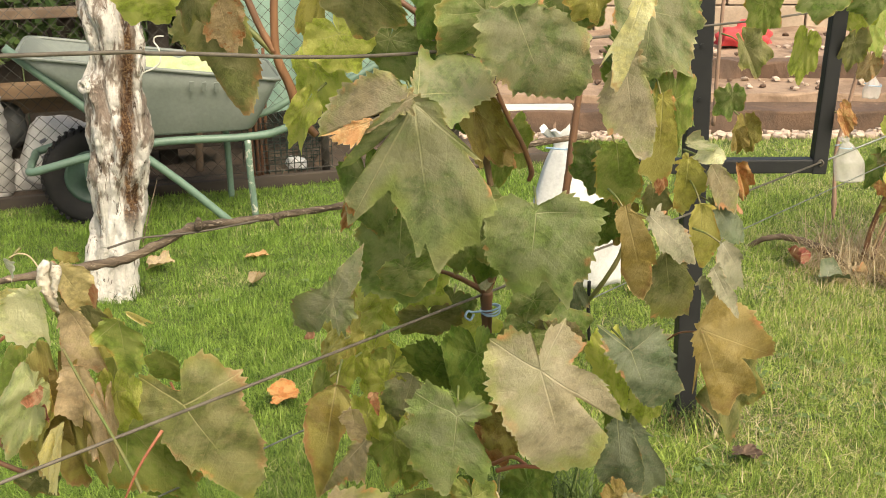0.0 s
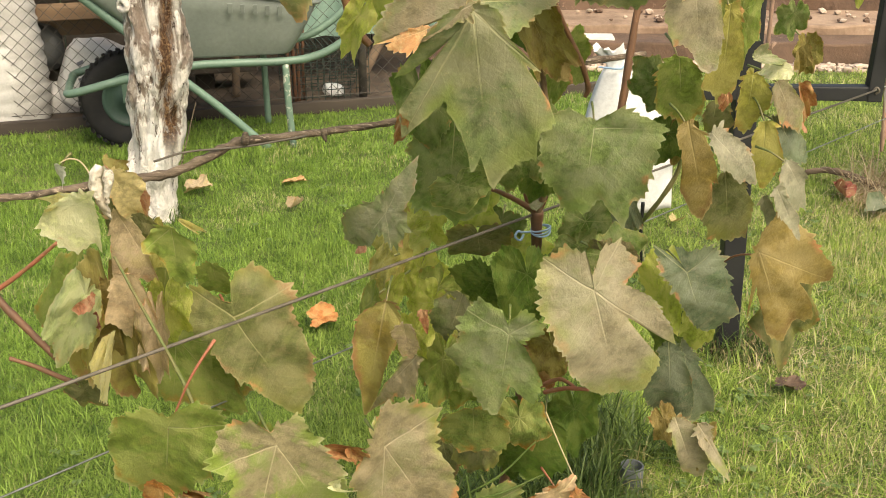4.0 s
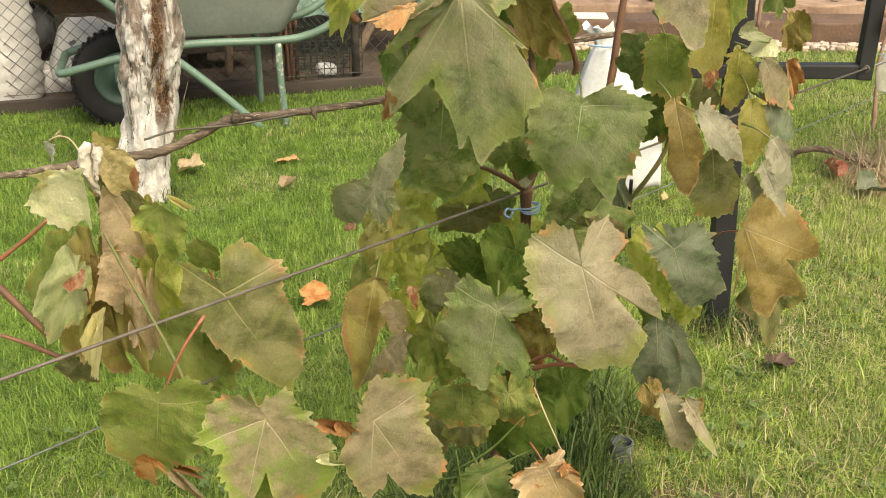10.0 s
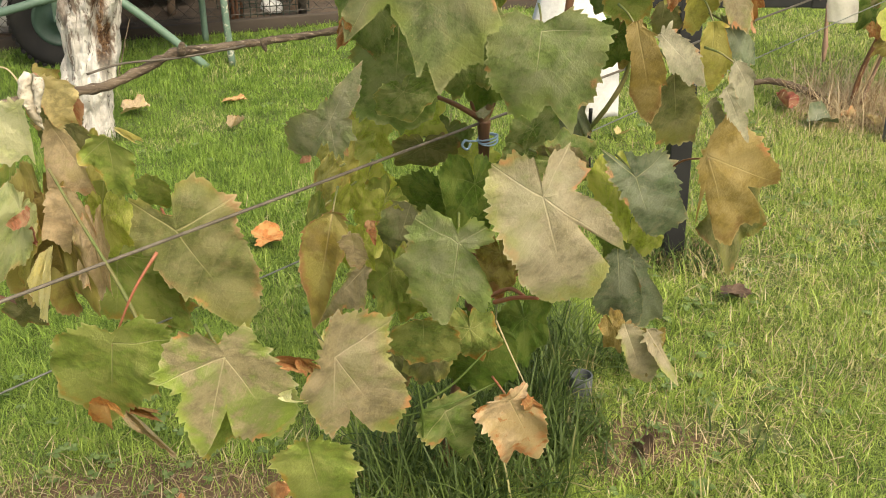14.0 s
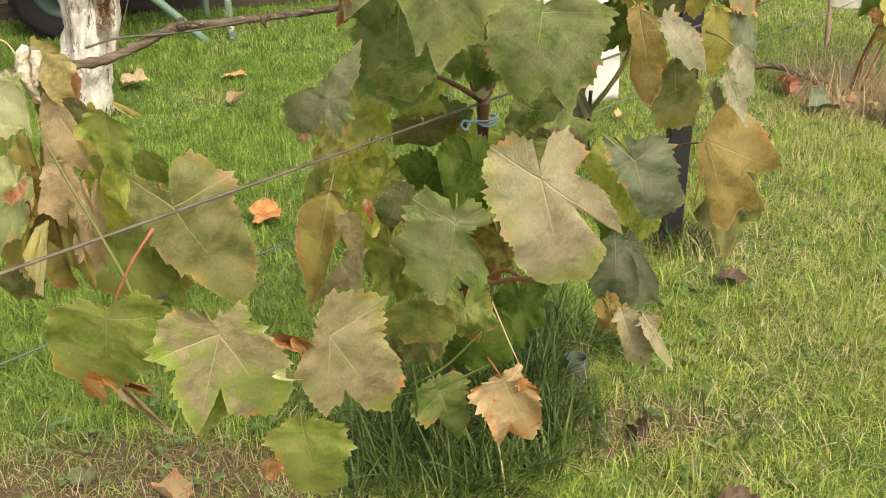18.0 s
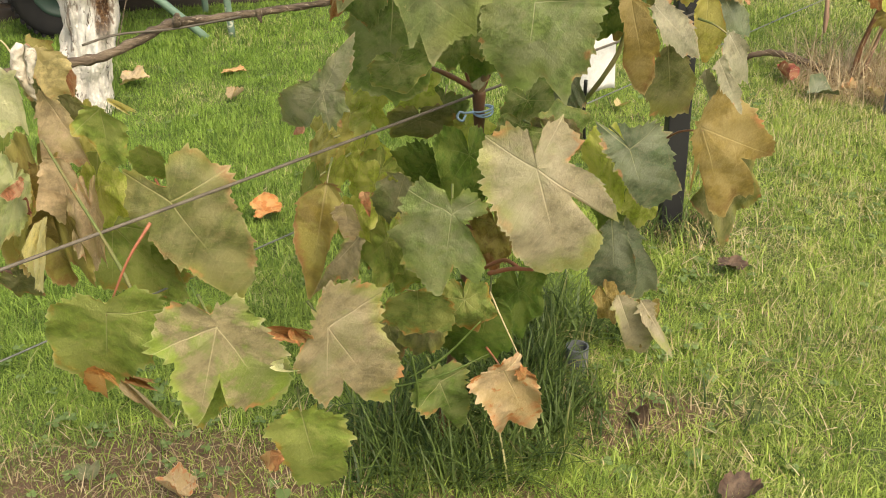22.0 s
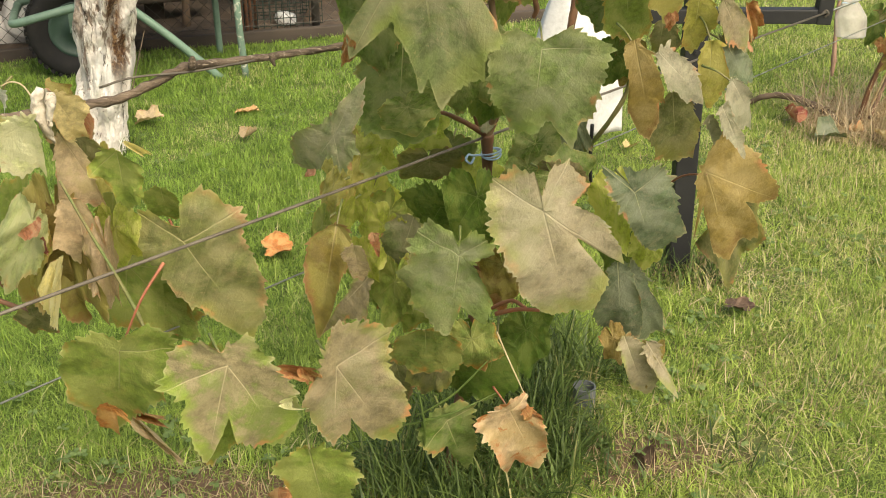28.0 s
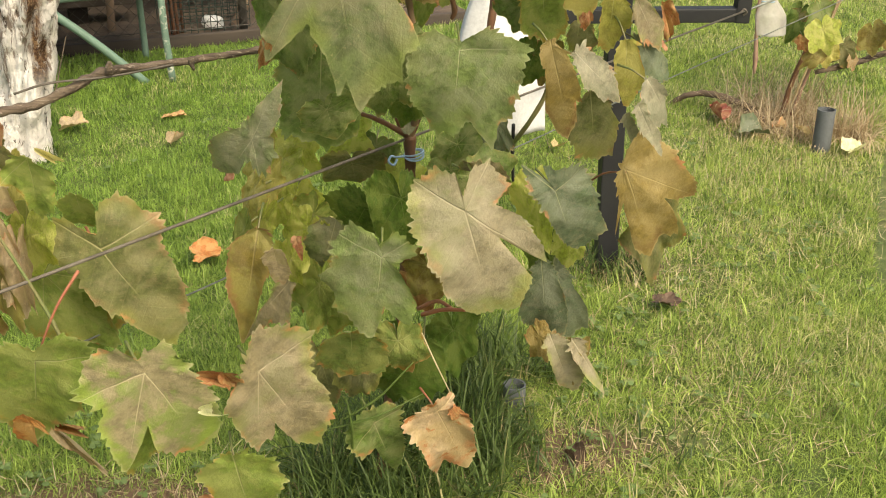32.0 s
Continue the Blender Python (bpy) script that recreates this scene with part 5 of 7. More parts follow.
leaf(vine, (0.328, 1.460, 0.695), (0.357, 1.490, 0.582), 0.073, "light", roll=15, plen=0)
leaf(vine, (0.365, 1.580, 0.555), (0.383, 1.610, 0.433), 0.075, "dark", plen=0)
leaf(vine, (-0.081, 1.350, 0.697), (-0.120, 1.380, 0.495), 0.063, "brown", fold=0.1, form=((-100, 0.07), (-55, 0.15), (-15, 0.42), (-7, 0.67), (0, 1.0), (10, 0.66), (45, 0.26), (68, 0.09), (113, 0.04)))
leaf(vine, (-0.036, 1.250, 0.662), (-0.095, 1.280, 0.582), 0.043, "tan", plen=0, fold=0.1, form=((-90, 0.12), (-45, 0.5), (-14, 0.7), (-2, 1.36), (1, 1.0), (11, 0.35), (56, 0.12)))
leaf(vine, (-0.046, 1.200, 0.738), (-0.042, 1.230, 0.671), 0.032, "blush", label="small curled tan leaf", plen=0, fold=0.2, nr=5, form=((-88, 0.12), (-43, 0.31), (-10, 0.94), (0, 1.0), (10, 0.89), (54, 0.29), (99, 0.12)))
leaf(vine, (-0.130, 1.060, 0.640), (-0.088, 1.090, 0.611), 0.018, "rust", plen=0, fold=0.5, base=0.3)
leaf(vine, (-0.102, 1.070, 0.637), (-0.088, 1.100, 0.598), 0.021, "rust", plen=0, fold=0.4, base=0.3)
leaf(vine, (-0.383, 1.300, 0.413), (-0.326, 1.330, 0.306), 0.011, "blush", label="narrow dried leaf hanging at the foot", plen=0, fold=0.3, lobing=0.2, base=0.3)
leaf(vine, (-0.106, 0.930, 0.677), (-0.101, 0.960, 0.659), 0.025, "pale", plen=0, curl=1.5)
leaf(vine, (-0.338, 1.150, 0.522), (-0.300, 1.180, 0.489), 0.011, "rust", plen=0, curl=1.2)
# leaves at the middle height
leaf(vine, (0.067, 1.600, 0.620), (0.039, 1.630, 0.557), 0.124, "dark", form=((-156, 0.91), (-131, 0.93), (-64, 0.62), (0, 1.0), (27, 1.18), (61, 1.09), (129, 0.64), (165, 0.42)))
leaf(vine, (0.025, 1.450, 0.664), (-0.009, 1.480, 0.546), 0.076, "grey", plen=0, form=((-112, 0.09), (-67, 0.18), (-22, 0.71), (0, 1.0), (13, 0.91), (35, 0.58), (82, 0.2), (127, 0.1)))
leaf(vine, (0.125, 1.550, 0.658), (0.142, 1.580, 0.544), 0.099, "dark", plen=0, lobing=0.6)
leaf(vine, (-0.062, 1.630, 0.699), (-0.127, 1.660, 0.627), 0.074, "light", fold=0.2)
leaf(vine, (-0.045, 1.630, 0.634), (-0.068, 1.660, 0.538), 0.089, "light", fold=0.2)
leaf(vine, (-0.089, 1.480, 0.659), (-0.121, 1.510, 0.573), 0.074, "light", roll=20)
leaf(vine, (-0.084, 1.550, 0.696), (-0.117, 1.580, 0.600), 0.062, "gold", plen=0)
leaf(vine, (-0.024, 1.550, 0.609), (-0.054, 1.580, 0.534), 0.082, "light", plen=0)
leaf(vine, (-0.004, 1.460, 0.553), (-0.015, 1.490, 0.446), 0.079, "fresh", plen=0)
leaf(vine, (-0.039, 1.480, 0.563), (-0.025, 1.510, 0.466), 0.062, "green", plen=0)
leaf(vine, (-0.130, 1.085, 0.441), (-0.172, 1.115, 0.413), 0.024, "rust", plen=0, nr=5, wave=0.15, curl=0.4, form=((-165, 0.06), (-120, 0.12), (-72, 0.33), (-34, 0.55), (-10, 0.81), (0, 1.0), (10, 0.58), (55, 0.12)))
leaf(vine, (0.030, 1.650, 0.750), (0.025, 1.680, 0.663), 0.097, "light")
leaf(vine, (0.048, 1.670, 0.674), (0.053, 1.700, 0.616), 0.104, "olive", plen=0, lobing=0.4)
leaf(vine, (0.218, 1.600, 0.730), (0.246, 1.630, 0.665), 0.102, "green", lobing=0.6)
leaf(vine, (0.237, 1.450, 0.734), (0.296, 1.480, 0.685), 0.088, "green", roll=15)
leaf(vine, (0.239, 1.440, 0.744), (0.232, 1.470, 0.696), 0.067, "tan", plen=0, lobing=0.5)
leaf(vine, (0.270, 1.550, 0.785), (0.299, 1.580, 0.692), 0.048, "teal", plen=0)
leaf(vine, (0.170, 1.580, 0.524), (0.189, 1.610, 0.433), 0.084, "brown", plen=0)
leaf(vine, (0.154, 1.620, 0.472), (0.188, 1.650, 0.389), 0.077, "rust", plen=0)
leaf(vine, (0.126, 1.710, 0.644), (0.138, 1.740, 0.589), 0.088, "light", plen=0)
leaf(vine, (0.045, 1.440, 0.583), (-0.004, 1.470, 0.548), 0.052, "olive", plen=0)
leaf(vine, (0.107, 1.600, 0.350), (0.150, 1.630, 0.237), 0.119, "dark", plen=0)
leaf(vine, (-0.007, 1.500, 0.387), (0.010, 1.530, 0.279), 0.093, "olive", plen=0)
leaf(vine, (-0.064, 1.300, 0.498), (-0.081, 1.330, 0.565), 0.049, "green", plen=0)
leaf(vine, (-0.094, 1.460, 0.713), (-0.124, 1.490, 0.650), 0.052, "gold", roll=25, plen=0.03)
leaf(vine, (-0.073, 1.570, 0.649), (-0.090, 1.600, 0.576), 0.060, "light", roll=-20, plen=0.03, fold=0.2)
leaf(vine, (-0.109, 1.420, 0.667), (-0.127, 1.450, 0.587), 0.050, "fresh", roll=30, plen=0.03)
leaf(vine, (-0.016, 1.590, 0.616), (-0.045, 1.620, 0.546), 0.074, "fresh", roll=-15, plen=0.03)
leaf(vine, (-0.045, 1.450, 0.602), (-0.058, 1.480, 0.523), 0.062, "light", roll=12, plen=0.03)
leaf(vine, (0.014, 1.470, 0.621), (0.000, 1.500, 0.533), 0.066, "light", plen=0.03)
leaf(vine, (0.206, 1.570, 0.698), (0.233, 1.600, 0.635), 0.086, "green", plen=0.03, lobing=0.6)
leaf(vine, (0.087, 1.700, 0.693), (0.077, 1.730, 0.636), 0.086, "green", plen=0.03, lobing=0.5)
# shoot on the near side
leaf(vine, (-0.383, 1.170, 0.890), (-0.352, 1.200, 0.793), 0.060, "blush", label="tan leaf hanging folded", plen=0, fold=0.10, wave=0.08, form=((-98, 0.07), (-53, 0.14), (-14, 0.46), (-4, 0.7), (0, 1.0), (23, 1.01), (32, 0.86), (42, 0.34), (87, 0.12)))
leaf(vine, (-0.379, 1.170, 0.814), (-0.384, 1.200, 0.668), 0.059, "blush", label="pinkish tan leaf hanging folded", plen=0, fold=0.12, wave=0.08, form=((-110, 0.06), (-65, 0.12), (-32, 0.33), (-13, 0.69), (0, 1.0), (3, 0.6), (7, 0.78), (29, 0.46), (56, 0.19), (101, 0.1)))
leaf(vine, (-0.417, 1.220, 0.755), (-0.423, 1.250, 0.570), 0.103, "brown", label="brown and yellow leaf hanging folded", plen=0, fold=0.3)
leaf(vine, (-0.398, 1.094, 0.816), (-0.425, 1.112, 0.786), 0.019, "coral", plen=0, nr=5, wave=0.1, form=((-101, 0.1), (-56, 0.19), (-17, 0.54), (0, 1.0), (12, 1.05), (19, 0.65), (64, 0.12)))
leaf(vine, (-0.399, 1.150, 0.734), (-0.430, 1.180, 0.622), 0.013, "cream", plen=0, fold=0.5, base=0.3, lobing=0.2)
leaf(vine, (-0.417, 1.120, 0.807), (-0.480, 1.150, 0.691), 0.061, "lime", roll=-12, plen=0, lobing=0.5, base=0.3)
leaf(vine, (-0.376, 1.140, 0.952), (-0.354, 1.170, 0.887), 0.046, "yellow", label="yellow leaf with rusty edges", plen=0, wave=0.08, fold=0.1, form=((-157, 0.1), (-112, 0.19), (-72, 0.31), (-38, 0.57), (-17, 0.81), (0, 1.0), (17, 0.87), (22, 0.67), (67, 0.12)))
leaf(vine, (-0.334, 1.130, 0.931), (-0.353, 1.160, 0.890), 0.018, "coral", plen=0, nr=5, form=((-90, 0.09), (-45, 0.18), (-13, 0.64), (0, 1.0), (10, 1.05), (21, 0.54), (66, 0.12)))
leaf(vine, (-0.376, 1.115, 0.969), (-0.381, 1.145, 0.896), 0.021, "white", label="whitish dried leaf rolled into a tube", plen=0, curl=0.6, wave=0.12, form=((-142, 0.04), (-97, 0.08), (0, 0.48), (3, 0.76), (6, 1.0), (9, 0.84), (19, 0.55), (37, 0.23), (69, 0.04), (114, 0.02)))
leaf(vine, (-0.307, 1.120, 0.894), (-0.311, 1.150, 0.802), 0.068, "fresh", label="yellow-green crumpled leaf", plen=0, fold=0.12, wave=0.14, droop=0.05, form=((-122, 0.07), (-77, 0.13), (-60, 0.32), (-19, 0.68), (-7, 0.86), (0, 1.0), (13, 0.62), (30, 0.54), (44, 0.55), (53, 0.53), (71, 0.29), (116, 0.12)))
leaf(vine, (-0.348, 1.220, 0.799), (-0.379, 1.250, 0.702), 0.044, "fresh", plen=0, wave=0.08, form=((-147, 0.06), (-102, 0.11), (-54, 0.3), (-18, 0.61), (0, 1.0), (16, 0.65), (38, 0.22), (83, 0.11)))
leaf(vine, (-0.368, 1.240, 0.826), (-0.380, 1.270, 0.734), 0.052, "gold", plen=0)
leaf(vine, (-0.385, 1.080, 0.943), (-0.393, 1.110, 0.856), 0.078, "pale", label="pale yellow-green leaf", plen=0, wave=0.06, curl=0.25, form=((-145, 0.13), (-100, 0.07), (-57, 0.12), (-12, 0.33), (0, 1.0), (3, 0.75), (16, 0.97), (33, 0.89), (52, 0.97), (68, 0.58), (107, 0.2)))
leaf(vine, (-0.423, 1.115, 0.926), (-0.457, 1.145, 0.900), 0.027, "cream", plen=0, wave=0.15, curl=0.8)
leaf(vine, (-0.426, 1.270, 0.928), (-0.404, 1.300, 0.905), 0.019, "brown", label="olive brown leaf", plen=0, form=((-72, 0.12), (-27, 0.24), (-18, 0.75), (0, 1.0), (21, 0.57), (54, 0.24), (99, 0.12)))
leaf(vine, (-0.446, 1.170, 0.952), (-0.462, 1.200, 0.910), 0.023, "white", label="small white dried leaf on a thread", plen=0.02, nr=5, wave=0.1, form=((-178, 0.08), (-133, 0.16), (-24, 0.41), (0, 1.0), (10, 0.87), (29, 0.53), (63, 0.16), (108, 0.08)))
leaf(vine, (-0.476, 1.240, 0.765), (-0.533, 1.270, 0.639), 0.076, "fresh", roll=-20, plen=0)
leaf(vine, (-0.387, 1.200, 0.888), (-0.379, 1.230, 0.817), 0.064, "olive", plen=0)
leaf(vine, (-0.358, 1.190, 0.739), (-0.372, 1.220, 0.628), 0.045, "blush", plen=0, fold=0.3)
leaf(vine, (-0.350, 1.330, 0.608), (-0.352, 1.360, 0.499), 0.104, "fresh", plen=0, form=((-113, 0.41), (-53, 0.73), (-21, 0.88), (0, 1.0), (37, 0.57), (123, 0.18)))
leaf(vine, (-0.464, 1.200, 0.742), (-0.503, 1.230, 0.649), 0.061, "gold", plen=0, lobing=0.5)
leaf(vine, (-0.344, 1.200, 0.765), (-0.353, 1.230, 0.687), 0.059, "light", plen=0, lobing=0.5)
leaf(vine, (-0.486, 1.250, 0.609), (-0.471, 1.280, 0.565), 0.049, "olive", plen=0)
leaf(vine, (-0.303, 1.280, 0.782), (-0.304, 1.310, 0.719), 0.048, "fresh", plen=0, form=((-121, 0.12), (-76, 0.27), (-28, 0.59), (-12, 0.92), (0, 1.0), (20, 0.91), (63, 0.47), (74, 0.27), (119, 0.12)))
# upper leaves
leaf(vine, (-0.411, 1.185, 0.789), (-0.423, 1.215, 0.666), 0.051, "amber", plen=0, wave=0.08, form=((-57, 0.12), (-12, 0.57), (-8, 0.29), (-5, 0.93), (0, 1.0), (14, 1.15), (17, 0.5), (20, 0.84), (33, 0.22), (78, 0.11)))

leaf(vine, (0.128, 1.500, 1.035), (0.188, 1.530, 0.972), 0.043, "amber", plen=0, wave=0.1, form=((-74, 0.12), (-29, 0.37), (-13, 0.72), (0, 1.0), (9, 0.8), (32, 0.55), (39, 0.3), (120, 0.14), (165, 0.07)))
leaf(vine, (0.450, 1.380, 1.027), (0.413, 1.410, 1.017), 0.032, "pale", label="cream leaf rolled up", plen=0, curl=0.5, wave=0.1, form=((-158, 0.12), (-113, 0.3), (-45, 0.44), (-19, 0.78), (0, 1.0), (20, 0.79), (39, 0.54), (54, 0.24), (99, 0.12)))
leaf(vine, (0.140, 1.620, 0.743), (0.142, 1.650, 0.777), 0.043, "grey", plen=0, form=((-108, 0.12), (-63, 0.29), (-36, 0.81), (0, 1.0), (33, 0.86), (49, 0.38), (94, 0.12)))
leaf(vine, (-0.032, 1.400, 0.660), (-0.026, 1.430, 0.608), 0.013, "coral", plen=0, nr=5, form=((-65, 0.12), (-20, 0.31), (0, 1.0), (20, 0.33), (65, 0.12)))
leaf(vine, (0.486, 1.415, 0.941), (0.506, 1.445, 0.922), 0.011, "coral", plen=0, nr=5, form=((-57, 0.12), (-12, 0.66), (0, 1.0), (37, 0.24), (82, 0.12)))
leaf(vine, (0.443, 1.340, 0.872), (0.493, 1.370, 0.784), 0.027, "silver", plen=0, fold=0.2, nr=5, form=((-62, 0.09), (-17, 0.18), (-12, 0.61), (0, 1.0), (3, 0.74), (26, 0.3), (71, 0.12)))
leaf(vine, (0.430, 1.360, 0.853), (0.453, 1.390, 0.798), 0.016, "silver", plen=0, fold=0.2, nr=5, form=((-63, 0.12), (-18, 0.6), (0, 1.0), (6, 0.55), (51, 0.12)))
leaf(vine, (0.038, 1.300, 1.112), (0.065, 1.330, 0.868), 0.209, "grey", label="long grey-green leaf with a straight midrib", wave=0.04, form=((-131, 0.06), (-86, 0.12), (-46, 0.23), (-40, 0.5), (-36, 0.39), (-33, 0.63), (-30, 0.73), (-27, 0.77), (-23, 0.73), (-20, 0.78), (-17, 0.88), (-11, 0.88), (-4, 0.95), (0, 1.0), (3, 0.79), (6, 0.91), (9, 0.73), (12, 0.66), (15, 0.63), (19, 0.56), (22, 0.49), (25, 0.56), (28, 0.62), (31, 0.71), (34, 0.8), (42, 0.68), (45, 0.21), (48, 0.36), (51, 0.47), (55, 0.55), (100, 0.12)))
leaf(vine, (-0.054, 1.327, 0.966), (-0.066, 1.357, 0.929), 0.018, "rust", plen=0, base=0.4, lobing=0.3)
leaf(vine, (-0.033, 1.420, 0.981), (-0.023, 1.450, 0.884), 0.079, "green", plen=0, lobing=0.4)
leaf(vine, (0.013, 1.460, 0.931), (0.001, 1.490, 0.769), 0.125, "green", form=((-97, 0.12), (-52, 0.41), (-22, 0.94), (0, 1.0), (18, 1.0), (47, 0.55), (68, 0.34), (113, 0.12)))
leaf(vine, (0.018, 1.440, 0.843), (0.029, 1.470, 0.790), 0.089, "green", plen=0, lobing=0.4)
leaf(vine, (-0.075, 1.300, 0.849), (-0.121, 1.330, 0.784), 0.093, "mist", label="pale dusty leaf with a pink tip", fold=0.05, form=((-169, 0.73), (-149, 0.43), (-105, 0.48), (-73, 0.56), (-51, 0.57), (-30, 0.4), (-16, 0.45), (-13, 0.69), (0, 1.0), (16, 1.17), (31, 1.03), (43, 0.8), (62, 0.45), (93, 0.25), (150, 0.48), (163, 0.84), (169, 1.11), (178, 0.94)))
leaf(vine, (-0.102, 1.295, 0.800), (-0.124, 1.325, 0.785), 0.011, "coral", plen=0, nr=5, form=((-59, 0.12), (-14, 0.42), (-4, 0.92), (0, 1.0), (14, 0.67), (59, 0.12)))
leaf(vine, (-0.054, 1.335, 0.859), (-0.066, 1.365, 0.784), 0.024, "gold", plen=0, form=((-173, 0.83), (-150, 0.19), (-105, 0.1), (-57, 0.12), (-12, 0.55), (0, 1.0), (17, 0.63), (62, 0.12), (108, 0.12), (153, 0.23)))
leaf(vine, (-0.043, 1.630, 0.724), (-0.056, 1.660, 0.653), 0.069, "light", plen=0)
leaf(vine, (0.107, 1.500, 0.910), (0.088, 1.530, 0.805), 0.108, "green", lobing=0.5)
leaf(vine, (0.134, 1.540, 0.863), (0.128, 1.570, 0.768), 0.077, "dark", plen=0, lobing=0.5)
leaf(vine, (0.203, 1.400, 0.938), (0.195, 1.430, 0.796), 0.166, "sage", label="broad dusty green leaf", wave=0.05, form=((-172, 0.09), (-138, 0.34), (-96, 0.66), (-71, 0.65), (-44, 0.84), (-33, 0.91), (-21, 1.03), (-11, 0.77), (0, 1.0), (12, 0.97), (28, 0.83), (52, 0.61), (96, 0.46), (127, 0.32), (153, 0.09)))
leaf(vine, (0.317, 1.330, 0.960), (0.359, 1.360, 0.812), 0.052, "amber", label="narrow amber leaf hanging folded", fold=0.03, wave=0.05, form=((-110, 0.05), (-65, 0.1), (-26, 0.36), (-14, 0.67), (0, 1.0), (6, 0.84), (15, 0.62), (22, 0.28), (67, 0.12)))
leaf(vine, (0.397, 1.450, 0.862), (0.420, 1.480, 0.734), 0.082, "olive", form=((-96, 0.12), (-51, 0.23), (-32, 0.57), (-15, 0.93), (0, 1.0), (17, 0.86), (33, 0.57), (60, 0.15), (105, 0.07)))
leaf(vine, (0.363, 1.385, 0.934), (0.444, 1.415, 0.852), 0.047, "silver", label="silvery leaf turned over", wave=0.04, form=((-86, 0.12), (-41, 0.24), (-21, 0.51), (-10, 0.75), (0, 1.0), (12, 0.71), (31, 0.4), (51, 0.16), (96, 0.08)))
leaf(vine, (0.453, 1.350, 0.909), (0.508, 1.380, 0.827), 0.046, "silver", label="silvery leaf turned over", fold=0.15, wave=0.08, form=((-92, 0.07), (-47, 0.13), (-18, 0.43), (0, 1.0), (14, 0.78), (33, 0.56), (59, 0.31), (104, 0.12)))
leaf(vine, (0.434, 1.410, 0.948), (0.449, 1.440, 0.834), 0.047, "gold", fold=0.05, form=((-89, 0.1), (-44, 0.19), (-26, 0.51), (-19, 0.65), (-8, 0.93), (0, 1.0), (11, 0.65), (35, 0.3), (62, 0.13), (107, 0.07)))
leaf(vine, (0.459, 1.440, 0.940), (0.512, 1.470, 0.871), 0.045, "teal", form=((-79, 0.12), (-34, 0.39), (-16, 0.84), (-7, 1.03), (0, 1.0), (21, 0.7), (38, 0.32), (83, 0.12)))
leaf(vine, (0.375, 1.450, 0.964), (0.376, 1.480, 0.897), 0.044, "olive", form=((-113, 0.12), (-68, 0.3), (-38, 0.66), (-19, 0.93), (0, 1.0), (13, 0.71), (55, 0.24), (100, 0.12)))
leaf(vine, (0.317, 1.480, 0.910), (0.308, 1.510, 0.855), 0.075, "dark", stalk="red_stem")
leaf(vine, (0.302, 1.300, 1.166), (0.328, 1.330, 1.031), 0.078, "dusty", label="dusty tan leaf", fold=0.05, form=((-79, 0.12), (-34, 0.34), (-21, 0.64), (-9, 1.0), (0, 1.0), (19, 0.64), (35, 0.57), (52, 0.29), (97, 0.12)))
leaf(vine, (0.362, 1.360, 1.106), (0.368, 1.390, 0.966), 0.050, "gold", label="olive-yellow leaf with an orange tip", fold=0.06, form=((-82, 0.09), (-37, 0.18), (-18, 0.56), (-5, 0.88), (0, 1.0), (14, 0.75), (17, 0.35), (37, 0.1), (82, 0.05)))
leaf(vine, (0.367, 1.357, 0.994), (0.373, 1.387, 0.962), 0.016, "coral", plen=0, base=0.3, lobing=0.2)
leaf(vine, (0.385, 1.400, 1.098), (0.392, 1.430, 1.005), 0.055, "fresh", plen=0, lobing=0.4)
leaf(vine, (0.313, 1.250, 1.253), (0.281, 1.280, 1.135), 0.037, "cream", label="pale yellow curled leaf", wave=0.05, form=((-74, 0.12), (-29, 0.29), (-12, 0.63), (-5, 0.96), (0, 1.0), (9, 0.63), (12, 0.9), (15, 0.27), (60, 0.12)))
leaf(vine, (0.338, 1.350, 1.221), (0.406, 1.380, 1.132), 0.104, "grey", lobing=0.4)
leaf(vine, (0.339, 1.420, 1.139), (0.435, 1.450, 1.048), 0.086, "dark", lobing=0.6)
leaf(vine, (0.314, 1.420, 1.029), (0.331, 1.450, 0.927), 0.069, "fresh", form=((-98, 0.12), (-53, 0.34), (-21, 0.83), (0, 1.0), (22, 0.8), (51, 0.44), (89, 0.23), (134, 0.12)))
leaf(vine, (0.296, 1.460, 0.994), (0.285, 1.490, 0.935), 0.074, "green", plen=0, lobing=0.5)
leaf(vine, (0.173, 1.300, 1.203), (0.211, 1.330, 1.109), 0.144, "grey", label="grey-green leaf with yellow spots", form=((-172, 0.32), (-147, 0.32), (-87, 0.57), (-59, 0.86), (-31, 1.17), (-16, 1.21), (0, 1.0), (31, 0.78), (44, 0.66), (95, 0.63), (140, 0.6)))
leaf(vine, (0.130, 1.360, 1.221), (0.146, 1.390, 1.143), 0.141, "green", lobing=0.5)
leaf(vine, (0.042, 1.340, 1.117), (0.151, 1.370, 1.118), 0.122, "grey", label="green and tan leaf beside the long one", wave=0.06, form=((-123, 0.12), (-78, 0.65), (-58, 0.54), (-53, 0.73), (-36, 0.87), (-20, 1.0), (0, 1.0), (10, 0.73), (37, 0.58), (53, 0.55), (58, 0.25), (103, 0.12)))
leaf(vine, (0.024, 1.300, 1.115), (-0.098, 1.330, 1.061), 0.075, "tan", label="tan leaf with an orange tip", wave=0.08, form=((-56, 0.12), (-11, 0.72), (-4, 0.4), (-1, 0.14), (2, 1.0), (18, 0.82), (43, 0.61), (82, 0.35), (127, 0.12)))
